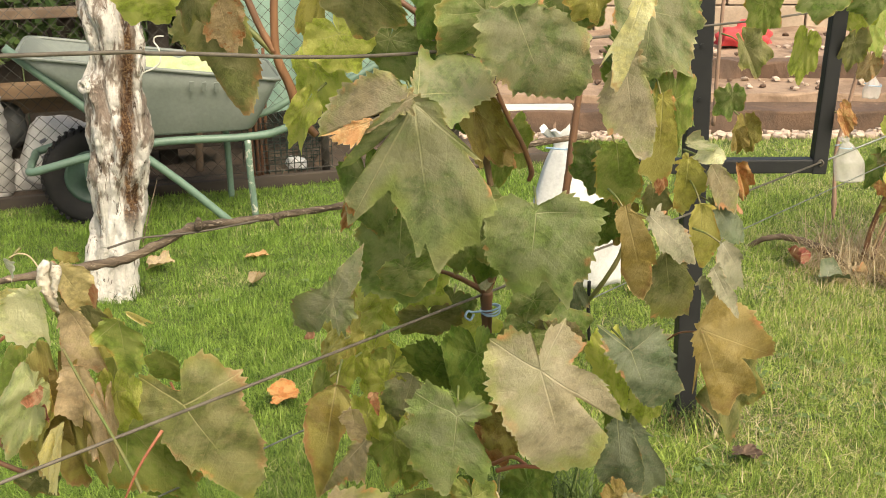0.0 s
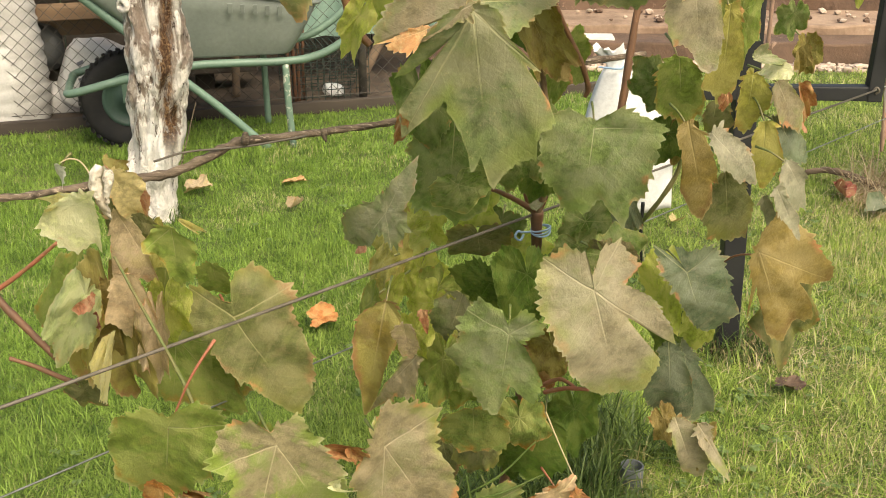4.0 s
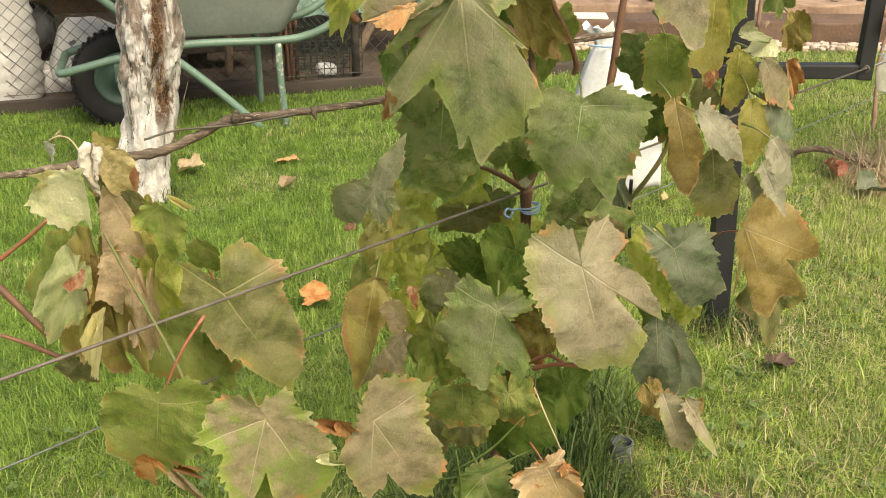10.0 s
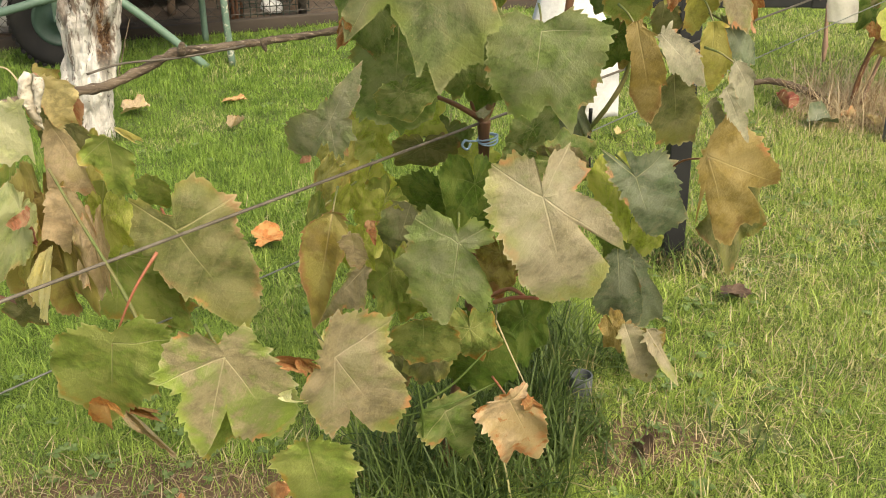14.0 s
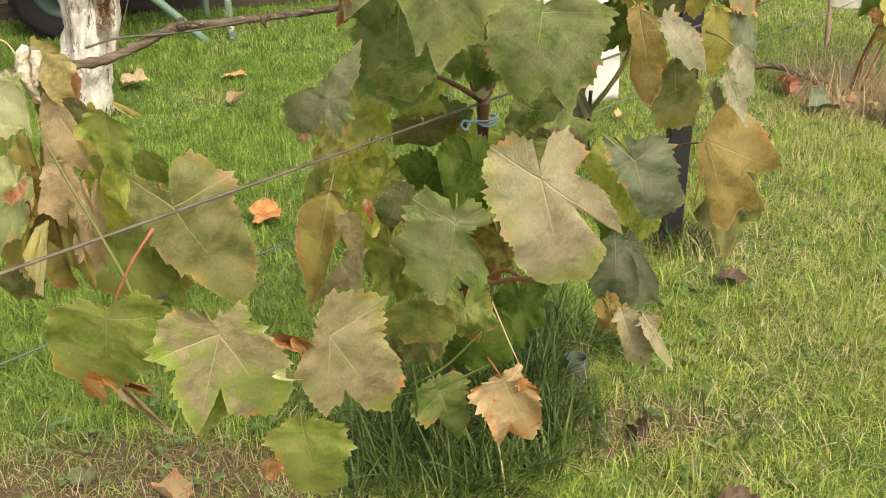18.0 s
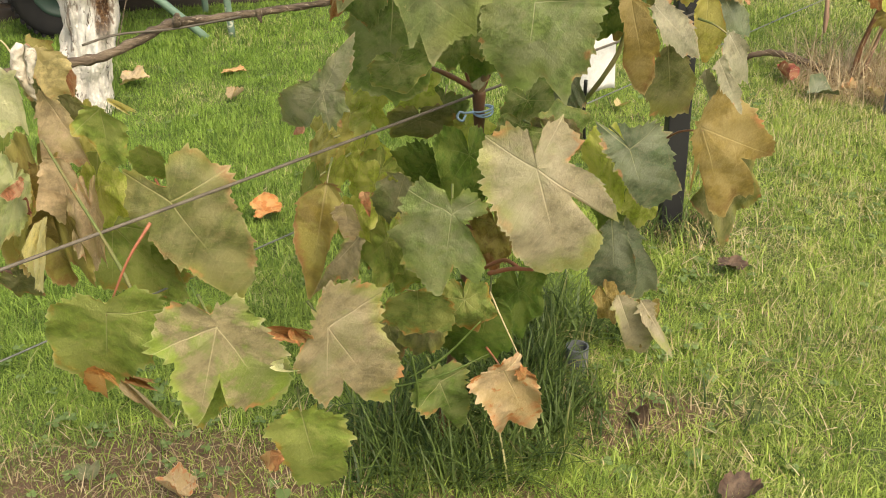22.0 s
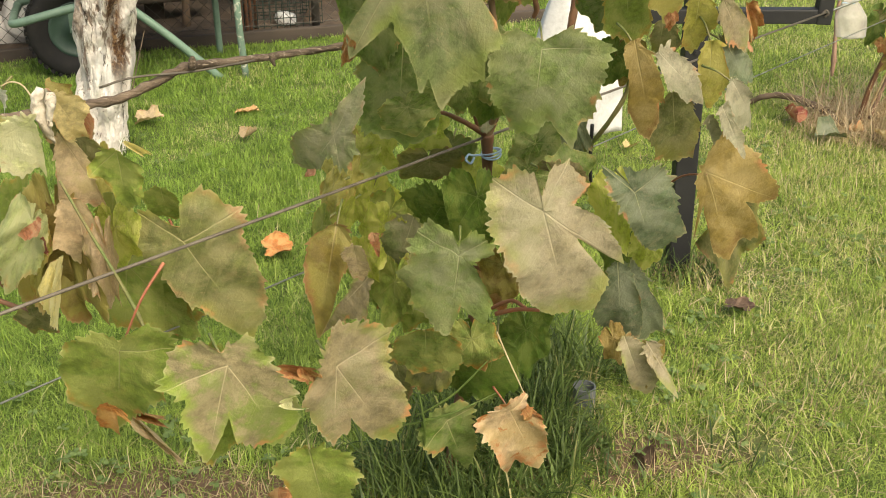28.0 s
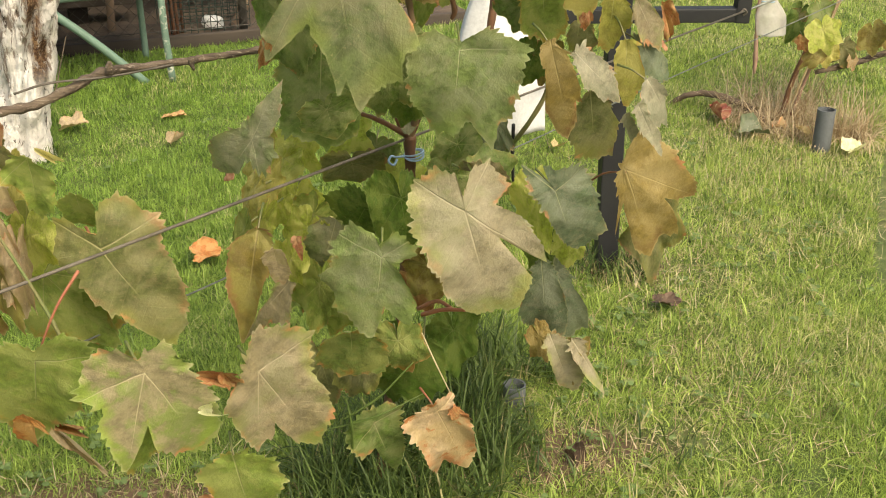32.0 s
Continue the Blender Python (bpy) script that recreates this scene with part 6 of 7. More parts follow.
leaf(vine, (-0.025, 1.295, 1.089), (-0.092, 1.325, 1.060), 0.028, "peach", plen=0, nr=5, wave=0.12, form=((-105, 0.12), (-60, 0.27), (-40, 0.44), (-17, 0.55), (-7, 0.72), (-2, 0.76), (1, 0.61), (4, 1.0), (11, 0.37), (25, 0.18), (70, 0.09)))
leaf(vine, (-0.019, 1.300, 1.259), (-0.034, 1.330, 1.191), 0.117, "olive", lobing=0.6)
leaf(vine, (-0.088, 1.420, 1.245), (-0.119, 1.450, 1.144), 0.046, "gold", fold=0.2)
leaf(vine, (-0.063, 1.400, 1.188), (-0.037, 1.430, 1.130), 0.084, "light", plen=0, lobing=0.5)
leaf(vine, (0.001, 1.460, 1.172), (-0.018, 1.490, 1.104), 0.119, "green", plen=0, lobing=0.4)
leaf(vine, (-0.101, 1.450, 1.135), (-0.091, 1.480, 1.057), 0.072, "light", plen=0)
leaf(vine, (-0.204, 1.310, 1.253), (-0.193, 1.340, 1.170), 0.053, "dry", label="orange-tan hanging leaf", fold=0.1, form=((-103, 0.12), (-58, 0.35), (-21, 0.76), (0, 1.0), (10, 0.92), (30, 0.62), (56, 0.19), (101, 0.1)))
leaf(vine, (-0.223, 1.330, 1.249), (-0.184, 1.360, 1.081), 0.094, "olive", fold=0.06, form=((-112, 0.12), (-67, 0.23), (-29, 0.48), (-18, 0.7), (0, 1.0), (5, 0.84), (12, 0.69), (17, 0.55), (32, 0.46), (60, 0.35), (105, 0.12)))
leaf(vine, (-0.259, 1.200, 1.276), (-0.245, 1.230, 1.222), 0.088, "light", lobing=0.6)
leaf(vine, (-0.216, 1.250, 1.268), (-0.238, 1.280, 1.198), 0.063, "olive", plen=0)
leaf(vine, (-0.112, 1.400, 1.091), (-0.143, 1.430, 1.027), 0.047, "light", fold=0.2)
leaf(vine, (0.117, 1.420, 1.080), (0.160, 1.450, 0.984), 0.066, "brown", curl=0.6)
leaf(vine, (0.127, 1.500, 1.052), (0.120, 1.530, 1.003), 0.066, "dark", plen=0)
leaf(vine, (0.076, 1.360, 1.249), (0.090, 1.390, 1.140), 0.103, "dark", lobing=0.6)
leaf(vine, (0.131, 1.400, 1.252), (0.125, 1.430, 1.198), 0.091, "light", plen=0)
leaf(vine, (0.237, 1.420, 1.235), (0.234, 1.450, 1.164), 0.131, "green", plen=0, lobing=0.4)
leaf(vine, (0.263, 1.360, 1.245), (0.279, 1.390, 1.198), 0.067, "gold", plen=0)
leaf(vine, (0.371, 1.380, 1.246), (0.395, 1.410, 1.184), 0.084, "grey", plen=0)
leaf(vine, (0.405, 1.360, 1.045), (0.445, 1.390, 1.036), 0.028, "mist", label="small pale curled leaf", plen=0, curl=0.5, base=0.4, lobing=0.3)
leaf(vine, (0.447, 1.420, 1.001), (0.495, 1.450, 0.921), 0.050, "tan", wave=0.10, form=((-108, 0.06), (-63, 0.12), (-24, 0.5), (-20, 0.77), (-7, 0.92), (0, 1.0), (9, 0.79), (25, 0.61), (33, 0.38), (78, 0.12)))
leaf(vine, (0.417, 1.430, 1.005), (0.421, 1.460, 0.911), 0.048, "gold", plen=0, form=((-119, 0.09), (-74, 0.17), (-44, 0.44), (-29, 0.63), (-12, 0.78), (0, 1.0), (10, 0.89), (19, 0.53), (59, 0.17), (104, 0.09)))
leaf(vine, (0.338, 1.500, 0.905), (0.337, 1.530, 0.842), 0.051, "brown", plen=0)
leaf(vine, (0.547, 1.660, 0.937), (0.578, 1.690, 0.871), 0.032, "rust", label="rusty curled dry leaf", plen=0, fold=0.4, base=0.2)
leaf(vine, (0.538, 1.660, 0.995), (0.556, 1.690, 0.948), 0.034, "amber", plen=0, fold=0.4, base=0.2)
leaf(vine, (0.691, 2.100, 1.145), (0.697, 2.130, 1.071), 0.069, "fresh")
leaf(vine, (0.607, 1.900, 1.096), (0.645, 1.930, 1.029), 0.063, "olive", label="dull leaf with a reddish tip", fold=0.35)
leaf(vine, (0.565, 1.800, 1.025), (0.574, 1.830, 0.967), 0.052, "green", plen=0)
leaf(vine, (0.878, 2.400, 1.035), (0.871, 2.430, 0.913), 0.061, "light", roll=30, plen=0, lobing=0.5, base=0.4)
leaf(vine, (0.833, 2.200, 1.158), (0.844, 2.230, 1.093), 0.122, "green", plen=0)
leaf(vine, (0.171, 1.550, 1.015), (0.156, 1.580, 0.928), 0.081, "fresh", plen=0)
cane(vine, "cane", [(0.723, 2.550, 1.157), (0.720, 2.550, 0.975), (0.719, 2.550, 0.810)], [0.004, 0.0045, 0.005], "pink_cane", 22, "thin pale cane behind the post")
leaf(vine, (0.619, 1.900, 0.952), (0.635, 1.930, 0.892), 0.049, "brown", plen=0.04, fold=0.3, lobing=0.5)
leaf(vine, (1.062, 2.600, 1.085), (1.064, 2.630, 1.001), 0.087, "light", roll=20, plen=0.05, lobing=0.6)
leaf(vine, (1.137, 2.700, 1.032), (1.176, 2.730, 0.937), 0.097, "fresh", roll=-25, plen=0.05, lobing=0.6)
leaf(vine, (1.054, 2.600, 0.999), (1.056, 2.630, 0.922), 0.067, "olive", plen=0.05, lobing=0.5, fold=0.2)
leaf(vine, (1.043, 2.600, 0.821), (1.081, 2.630, 0.759), 0.044, "rust", plen=0.03, lobing=0.3, fold=0.3)
leaf(vine, (1.057, 2.500, 1.121), (1.060, 2.530, 1.054), 0.098, "green", plen=0.05, lobing=0.6)
leaf(vine, (1.025, 2.600, 1.118), (1.027, 2.630, 1.069), 0.072, "green", plen=0.05, lobing=0.6)
leaf(vine, (1.172, 2.800, 0.919), (1.176, 2.830, 0.855), 0.057, "dry", plen=0.03, lobing=0.4, fold=0.2)
leaf(vine, (-0.292, 1.110, 0.907), (-0.277, 1.140, 0.881), 0.009, "cream", plen=0, curl=0.8, base=0.3, lobing=0.2)
leaf(vine, (0.414, 1.520, 0.398), (0.403, 1.550, 0.289), 0.042, "brown", plen=0, lobing=0.3, base=0.3)
leaf(vine, (-0.400, 1.108, 0.789), (-0.422, 1.138, 0.755), 0.020, "red", plen=0, nr=5, wave=0.1, form=((-134, 0.1), (-89, 0.21), (-26, 0.52), (0, 1.0), (11, 0.89), (20, 0.34), (65, 0.12)))
leaf(vine, (0.033, 1.470, 0.528), (0.008, 1.500, 0.440), 0.074, "fresh", roll=-10, plen=0.03, lobing=0.5)
leaf(vine, (0.116, 1.460, 0.452), (0.125, 1.490, 0.363), 0.083, "scorch", plen=0.03, lobing=0.5)
leaf(vine, (-0.096, 1.500, 0.734), (-0.114, 1.530, 0.685), 0.040, "gold", roll=20, plen=0.03)
leaf(vine, (0.392, 1.500, 0.600), (0.396, 1.530, 0.532), 0.050, "light", plen=0.03, lobing=0.5)
leaf(vine, (0.216, 1.620, 0.378), (0.230, 1.650, 0.263), 0.091, "dark", plen=0.03, lobing=0.5)
leaf(vine, (0.106, 1.550, 0.357), (0.100, 1.580, 0.256), 0.093, "dark", plen=0.03, lobing=0.5)
leaf(vine, (0.051, 1.460, 0.411), (0.033, 1.490, 0.314), 0.071, "olive", plen=0.03, lobing=0.5)


def vine_tie():
    """The plastic tie that holds the stem to the wire."""
    tie = bmesh.new()
    for k in range(3):
        pts = [(0.016 * math.cos(a) + 0.010, -0.055 + 0.017 * math.sin(a), 0.696 + 0.002 * k + 0.004 * math.sin(a + k)) for a in [i * 2 * math.pi / 14 for i in range(15)]]
        tube_bm(pts, [0.0015, 0.0015], 6, 40, bm=tie)
    tube_bm([(-0.006, -0.062, 0.697), (-0.020, -0.068, 0.698), (-0.028, -0.075, 0.702), (-0.032, -0.078, 0.694), (-0.024, -0.078, 0.688), (-0.018, -0.074, 0.697)], [0.002, 0.002], 6, 24, bm=tie)
    part("tie", tie, M["tie"], vine, "blue plastic tie", True)


vine_tie()


# ---------------------------------------------------------------- wheelbarrow
def wheelbarrow():
    t = thing("wheelbarrow", (-0.82, 4.60, 0.0), "parked wheelbarrow with a grey-green tray and green tube frame", "wheelbarrow", turn=15.08)
    # tray: four sloping sides and a floor, open above
    bm = bmesh.new()
    lo = [(-0.42, -0.20), (0.06, -0.20), (0.06, 0.20), (-0.42, 0.20)]
    hi = [(-0.82, -0.29), (0.17, -0.27), (0.17, 0.27), (-0.82, 0.29)]
    zl, zh = (0.395, 0.395, 0.395, 0.395), (0.745, 0.605, 0.605, 0.745)

    def ringat(u, inset=0.0):
        out = []
        for (ax, ay), (bx, by), za, zb in zip(lo, hi, zl, zh):
            out.append(Vector((ax + (bx - ax) * u, (ay + (by - ay) * u), za + (zb - za) * u)))
        c = sum(out, Vector()) / 4
        res = []
        for i in range(4):
            a, b, d = out[i - 1], out[i], out[(i + 1) % 4]
            r = 0.07
            p, q = b + (a - b).normalized() * r, b + (d - b).normalized() * r
            for k in range(7):
                s = k / 6
                res.append((p * (1 - s) ** 2 + b * 2 * s * (1 - s) + q * s * s))
        if inset:
            res = [v + (c - v).normalized() * inset for v in res]
        return res

    levels = [(0.0, 0.02), (0.0, 0.0), (0.03, -0.004), (0.35, -0.006), (0.7, -0.004), (1.0, 0.0)]
    rings = [[bm.verts.new(v) for v in ringat(u, i)] for u, i in levels]
    inner = [[bm.verts.new(v + Vector((0, 0, 0.003))) for v in ringat(u, i)] for u, i in ((1.0, 0.006), (0.5, 0.006), (0.02, 0.008), (0.01, 0.03))]
    allr = rings + inner
    for a, b in zip(allr, allr[1:]):
        n = len(a)
        for k in range(n):
            bm.faces.new((a[k], a[(k + 1) % n], b[(k + 1) % n], b[k]))
    bm.faces.new(allr[0][::-1])
    bm.faces.new(allr[-1])
    tray = part("tray", bm, M["barrow_paint"], t, "grey-green enamelled tray", True)
    rim = ringat(1.0, -0.004)
    part("tray_rim", tube_bm(rim + [rim[0]], [0.009, 0.009], 8, 0, smooth_line=False), M["barrow_paint"], tray, smooth=True)
    # raised maker's mark as plain bars
    for i, (w, h) in enumerate(((0.030, 0.030), (0.026, 0.030), (0.028, 0.030), (0.026, 0.030), (0.030, 0.030))):
        u = 0.80
        y = -0.20 + (-0.30 + 0.20) * u - 0.004
        bar = box_bm((w * 0.6, 0.005, h * 1.35), (-0.18 + i * 0.048, y + 0.002, 0.60 - 0.004 * i), 0.0008, Matrix.Rotation(radians(17), 4, "X"))
        part("raised_mark", bar, M["barrow_paint"], tray)
    net = bmesh.new()
    bmesh.ops.create_icosphere(net, subdivisions=4, radius=1.0)
    for v in net.verts:
        p = v.co.copy()
        q = p * (1 + 0.30 * noise.noise(p * 2.2) + 0.22 * noise.noise(p * 5.5))
        v.co = Vector((q.x * 0.30 - 0.27, q.y * 0.15 - 0.03, max(q.z * 0.11, -0.10) + 0.575))
    nt_ = part("netting", net, M["netting"], None, smooth=True)
    nt_.matrix_world = t.matrix_world
    tagged(nt_, "crumpled pale green netting lying in the wheelbarrow tray", "netting")
    # frame tubes with handles, one each side, joined in front of the wheel
    for s in (-1, 1):
        pts = [(-0.835, 0.0, 0.268), (-0.83, s * 0.10, 0.27), (-0.81, s * 0.19, 0.277), (-0.60, s * 0.20, 0.325), (-0.33, s * 0.20, 0.367), (0.02, s * 0.20, 0.366), (0.16, s * 0.205, 0.385), (0.27, s * 0.21, 0.440), (0.42, s * 0.22, 0.56), (0.62, s * 0.225, 0.66)]
        part("frame_tube", tube_bm(pts, [0.0165, 0.0165], 14, 80), M["frame_paint"], t, smooth=True)
        part("leg", tube_bm([(0.0 - 0.03 * s, s * 0.20, 0.355), (0.004 - 0.03 * s, s * 0.20, 0.20), (0.012 - 0.035 * s, s * 0.19, 0.0)], [0.0145, 0.0145], 12, 14), M["worn_paint" if s < 0 else "frame_paint"], t, "leg with worn paint", True)
        if s < 0:
            part("strut", tube_bm([(-0.43, s * 0.20, 0.352), (-0.25, s * 0.20, 0.195), (-0.055, s * 0.19, 0.0)], [0.0165, 0.0165], 12, 14), M["frame_paint"], t, smooth=True)
        part("bracket", box_bm((0.05, 0.012, 0.09), (-0.60, s * 0.10, 0.25), 0.003), M["frame_paint"], t)
    part("tray_stay", tube_bm([(-0.86, -0.235, 0.775), (-0.46, -0.225, 0.405)], [0.017, 0.017], 12, 6), M["frame_paint"], t, "green tube that carries the tray's nose", True)
    # wheel
    w = part("tyre", lathe_bm([(0.108, -0.030), (0.140, -0.046), (0.172, -0.050), (0.192, -0.044), (0.199, -0.028), (0.201, 0.0), (0.199, 0.028), (0.192, 0.044), (0.172, 0.050), (0.140, 0.046), (0.108, 0.030), (0.108, -0.030)], 56, axis="Y"), M["rubber"], t, "black pneumatic tyre with tread", True)
    w.location = (-0.60, 0.0, 0.200)
    for k in range(40):
        a = 2 * math.pi * k / 40
        for s in (-1, 1):
            lug = box_bm((0.014, 0.036, 0.012), (0, s * 0.031, 0.1995), 0.002, Matrix.Rotation(radians(s * 14), 4, "Z"))
            bmesh.ops.transform(lug, matrix=Matrix.Rotation(a, 4, "Y"), verts=lug.verts)
            part("tread_lug", lug, M["rubber"], w)
    rimp = lathe_bm([(0.006, -0.052), (0.022, -0.050), (0.024, -0.034), (0.055, -0.022), (0.084, -0.018), (0.098, -0.030), (0.112, -0.036), (0.114, -0.030), (0.107, 0.0), (0.114, 0.030), (0.112, 0.036), (0.098, 0.030), (0.055, 0.022), (0.024, 0.034), (0.022, 0.05), (0.006, 0.052)], 40, axis="Y")
    r = part("rim", rimp, M["rim_paint"], t, "dark green steel rim, scuffed", True)
    r.location = w.location
    part("axle", tube_bm([(-0.60, -0.13, 0.2), (-0.60, 0.13, 0.2)], [0.009, 0.009], 10, 4), M["rust_rod"], t, smooth=True)


wheelbarrow()


# ---------------------------------------------------------------- fence and the store of odds and ends behind it
FA = radians(17.46)              # the fence runs this way
FX, FY = -0.442, 5.10


def behind(name, u, off, label, category, kind="", group="", z=0.0):
    """A thing at u along the fence and off metres behind it."""
    x = FX + u * math.cos(FA) - off * math.sin(FA)
    y = FY + u * math.sin(FA) + off * math.cos(FA)
    return thing(name, (x, y, z), label, category, group, kind, math.degrees(FA))


def fence():
    t = behind("chain_link_fence", 0, 0, "dark chain-link fence with diamond mesh behind the wheelbarrow", "fence")
    bm = bmesh.new()
    W0, W1, H, cell = -3.2, 0.62, 1.02, 0.060
    for sgn in (1, -1):
        u = W0 - H
        while u < W1 + H:
            a = [(u, 0.06), (u + sgn * H, 0.06 + H)]
            (ux, uz), (vx, vz) = a
            # clip to the panel
            pts = []
            for s in range(0, 41):
                x, z = ux + (vx - ux) * s / 40, uz + (vz - uz) * s / 40
                if W0 <= x <= W1:
                    pts.append((x, 0.002 * sgn, z))
            if len(pts) > 1:
                tube_bm([pts[0], pts[-1]], [0.0015, 0.0015], 4, 2, bm=bm)
            u += cell
    part("mesh", bm, M["dark_wire"], t, "diamond wire mesh")
    for u in (-3.0, -0.05, 0.60):
        part("fence_post", tube_bm([(u, 0.03, 0.0), (u, 0.03, 1.1)], [0.020, 0.020], 12, 4), M["dark_wire"] if u else M["log"], t, smooth=True)
    part("tension_wire", tube_bm([(W0, 0, 1.06), (W1, 0, 1.06)], [0.002, 0.002], 6, 3), M["dark_wire"], t)
    part("tension_wire", tube_bm([(W0, 0, 0.07), (W1, 0, 0.07)], [0.002, 0.002], 6, 3), M["dark_wire"], t)
    b = behind("edge_board", -1.0, -0.03, "weathered edge board lying along the fence foot, coloured darker for shade", "board")
    part("board", box_bm((4.4, 0.035, 0.06), (0, 0, 0.025), 0.006), M["old_board"], b)


fence()


def store():
    # dark backdrop wall, added to close the space behind in place of deep shade
    wl = behind("wall_backdrop", -1.2, 1.25, "dark backdrop boards behind the stored things, standing in for deep shade", "wall", "structure")
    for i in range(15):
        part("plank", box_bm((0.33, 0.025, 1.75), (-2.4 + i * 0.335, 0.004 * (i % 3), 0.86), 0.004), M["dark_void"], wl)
    # stacked beams
    for u, off, z, ln, h, mm in ((-1.55, 0.35, 0.80, 1.9, 0.040, "log"), (-1.45, 0.30, 0.462, 1.7, 0.060, "plank"), (-1.4, 0.42, 0.385, 1.6, 0.085, "plank"), (-1.3, 0.45, 0.16, 1.6, 0.09, "old_board"), (-0.3, 0.55, 0.52, 1.5, 0.05, "old_board")):
        b = behind("timber_beam", u, off, "stacked brown timber beam behind the fence", "timber", group="stacked beams", z=z)
        part("beam", box_bm((ln, 0.12, h), (0, 0, 0), 0.006), M[mm], b)
    for u in (-2.15, -0.75):
        b = behind("timber_stand", u, 0.50, "upright timber that carries the beams, coloured darker for shade", "timber")
        part("upright", box_bm((0.09, 0.09, 0.86), (0, 0, 0.43), 0.006), M["old_board"], b)
    # woven sack standing tall, and printed sacks
    s = behind("woven_sack", -1.66, 0.17, "tall white woven bulk sack standing behind the fence", "sack")
    bm = bmesh.new()
    rings = []
    for i in range(44):
        z = 0.02 + 0.86 * i / 43
        r = 0.17 + 0.010 * math.sin(z * 9) - 0.05 * max(0, (z - 0.78) / 0.1) ** 2
        rings.append([bm.verts.new((r * 1.15 * math.cos(a) * (1 + 0.02 * noise.noise(Vector((math.cos(a) * 3, z * 22, 0)))), r * math.sin(a), z + 0.006 * math.sin(3 * a + z * 20))) for a in [2 * math.pi * k / 40 for k in range(40)]])
    for i, rg in enumerate(rings):
        if i % 3 == 1:
            for v in rg:
                v.co.x *= 1.035
                v.co.y *= 1.035
    for a, b in zip(rings, rings[1:]):
        for k in range(40):
            bm.faces.new((a[k], a[(k + 1) % 40], b[(k + 1) % 40], b[k]))
    bm.faces.new(rings[-1])
    bm.faces.new(rings[0][::-1])
    part("sack", bm, M["sack"], s, smooth=True)

    def lumpy(name, u, off, size, label, tilt, m, seed, category="sack", z=0.0):
        b = behind(name, u, off, label, category, z=z)
        bm = bmesh.new()
        bmesh.ops.create_icosphere(bm, subdivisions=4, radius=1.0)
        for v in bm.verts:
            p = v.co.copy()
            q = Vector([math.copysign(abs(c) ** 0.62, c) for c in p])
            q *= 1 + 0.10 * noise.noise(p * 1.7 + Vector((seed, 0, 0))) + 0.05 * noise.noise(p * 5 + Vector((seed, 2, 0)))
            v.co = Vector((q.x * size[0], q.y * size[1], q.z * size[2] + size[2]))
        bmesh.ops.transform(bm, matrix=Matrix.Rotation(radians(tilt), 4, "Y"), verts=bm.verts)
        lowest = min(v.co.z for v in bm.verts)
        for v in bm.verts:
            v.co.z -= lowest
        part("sack", bm, M[m], b, smooth=True)
        return b

    sk = lumpy("printed_sack", -1.29, 0.18, (0.18, 0.10, 0.16), "white plastic sack with dark print slumped against the fence", 22, "sack", 1)
    for i in range(3):
        for j in range(4):
            if (i + j) % 5 == 4:
                continue
            br = box_bm((0.030, 0.004, 0.016), (-0.02 + j * 0.042, -0.112 + 0.012 * i, 0.20 + i * 0.034 + 0.012 * j), 0.001, Matrix.Rotation(radians(-24), 4, "Y") @ Matrix.Rotation(radians(-12), 4, "X"))
            part("print_bar", br, M["print"], sk)
    lumpy("printed_sack", -1.44, 0.25, (0.12, 0.09, 0.07), "white plastic sack lying flat", 5, "sack", 4)
    lumpy("grey_bundle", -1.52, 0.40, (0.13, 0.10, 0.11), "grey crumpled bundle behind the sacks", 0, "barrel", 7, "bundle", 0.18)
    lumpy("white_bag", -0.17, 0.18, (0.05, 0.04, 0.03), "white crumpled plastic bag on the ground", 10, "bag", 9, "bag", 0.02)
    # wire cage, rods, logs
    c = behind("wire_cage", -0.20, 0.12, "dark green wire mesh cage behind the fence", "cage")
    bm = bmesh.new()
    for i in range(14):
        u = -0.20 + 0.40 * i / 13
        for o in (0.0, 0.22):
            tube_bm([(u, o, 0.0), (u, o, 0.27)], [0.0026, 0.0026], 4, 2, bm=bm)
        tube_bm([(u, 0, 0.27), (u, 0.22, 0.27)], [0.0026, 0.0026], 4, 2, bm=bm)
    for i in range(9):
        z = 0.27 * i / 8
        for o in (0.0, 0.22):
            tube_bm([(-0.20, o, z), (0.20, o, z)], [0.0026, 0.0026], 4, 2, bm=bm)
    part("mesh", bm, M["cage"], c)
    for i, u in enumerate((-0.385, -0.36, -0.34, -0.315)):
        r = behind("rusty_rod", u, 0.08 + 0.02 * i, "upright rusty steel rod", "rod", group="rusty rods")
        part("rod", tube_bm([(0, 0, 0.0), (0.01 * (i - 1.5), 0.02, 0.62)], [0.008, 0.008], 8, 4, 0.1), M["rust_rod"], r, smooth=True)
    for u, off, a, b2, rr in ((-0.62, 0.30, (0, 0, 0), (0.02, 0, 0.46), 0.020), (-0.05, 0.20, (-0.02, 0, 0.0), (0.16, 0.05, 0.30), 0.025), (-0.9, 0.35, (0, 0, 0), (-0.03, 0, 0.45), 0.03)):
        lg = behind("wooden_stake", u, off, "rough brown wooden stake leaning behind the fence", "stake")
        part("stake", tube_bm([a, b2], [rr, rr * 0.9], 12, 10, 0.2, 2), M["log"], lg, smooth=True)
    sh = behind("tarpaulin", 0.02, 0.42, "teal green tarpaulin hung behind the fence", "tarpaulin")
    bm = bmesh.new()
    g = [[bm.verts.new((-0.45 + 0.95 * i / 30, 0.03 * math.sin(i * 0.9) + 0.01 * math.sin(i * 2.3 + j), 0.26 + 0.8 * j / 16)) for i in range(31)] for j in range(17)]
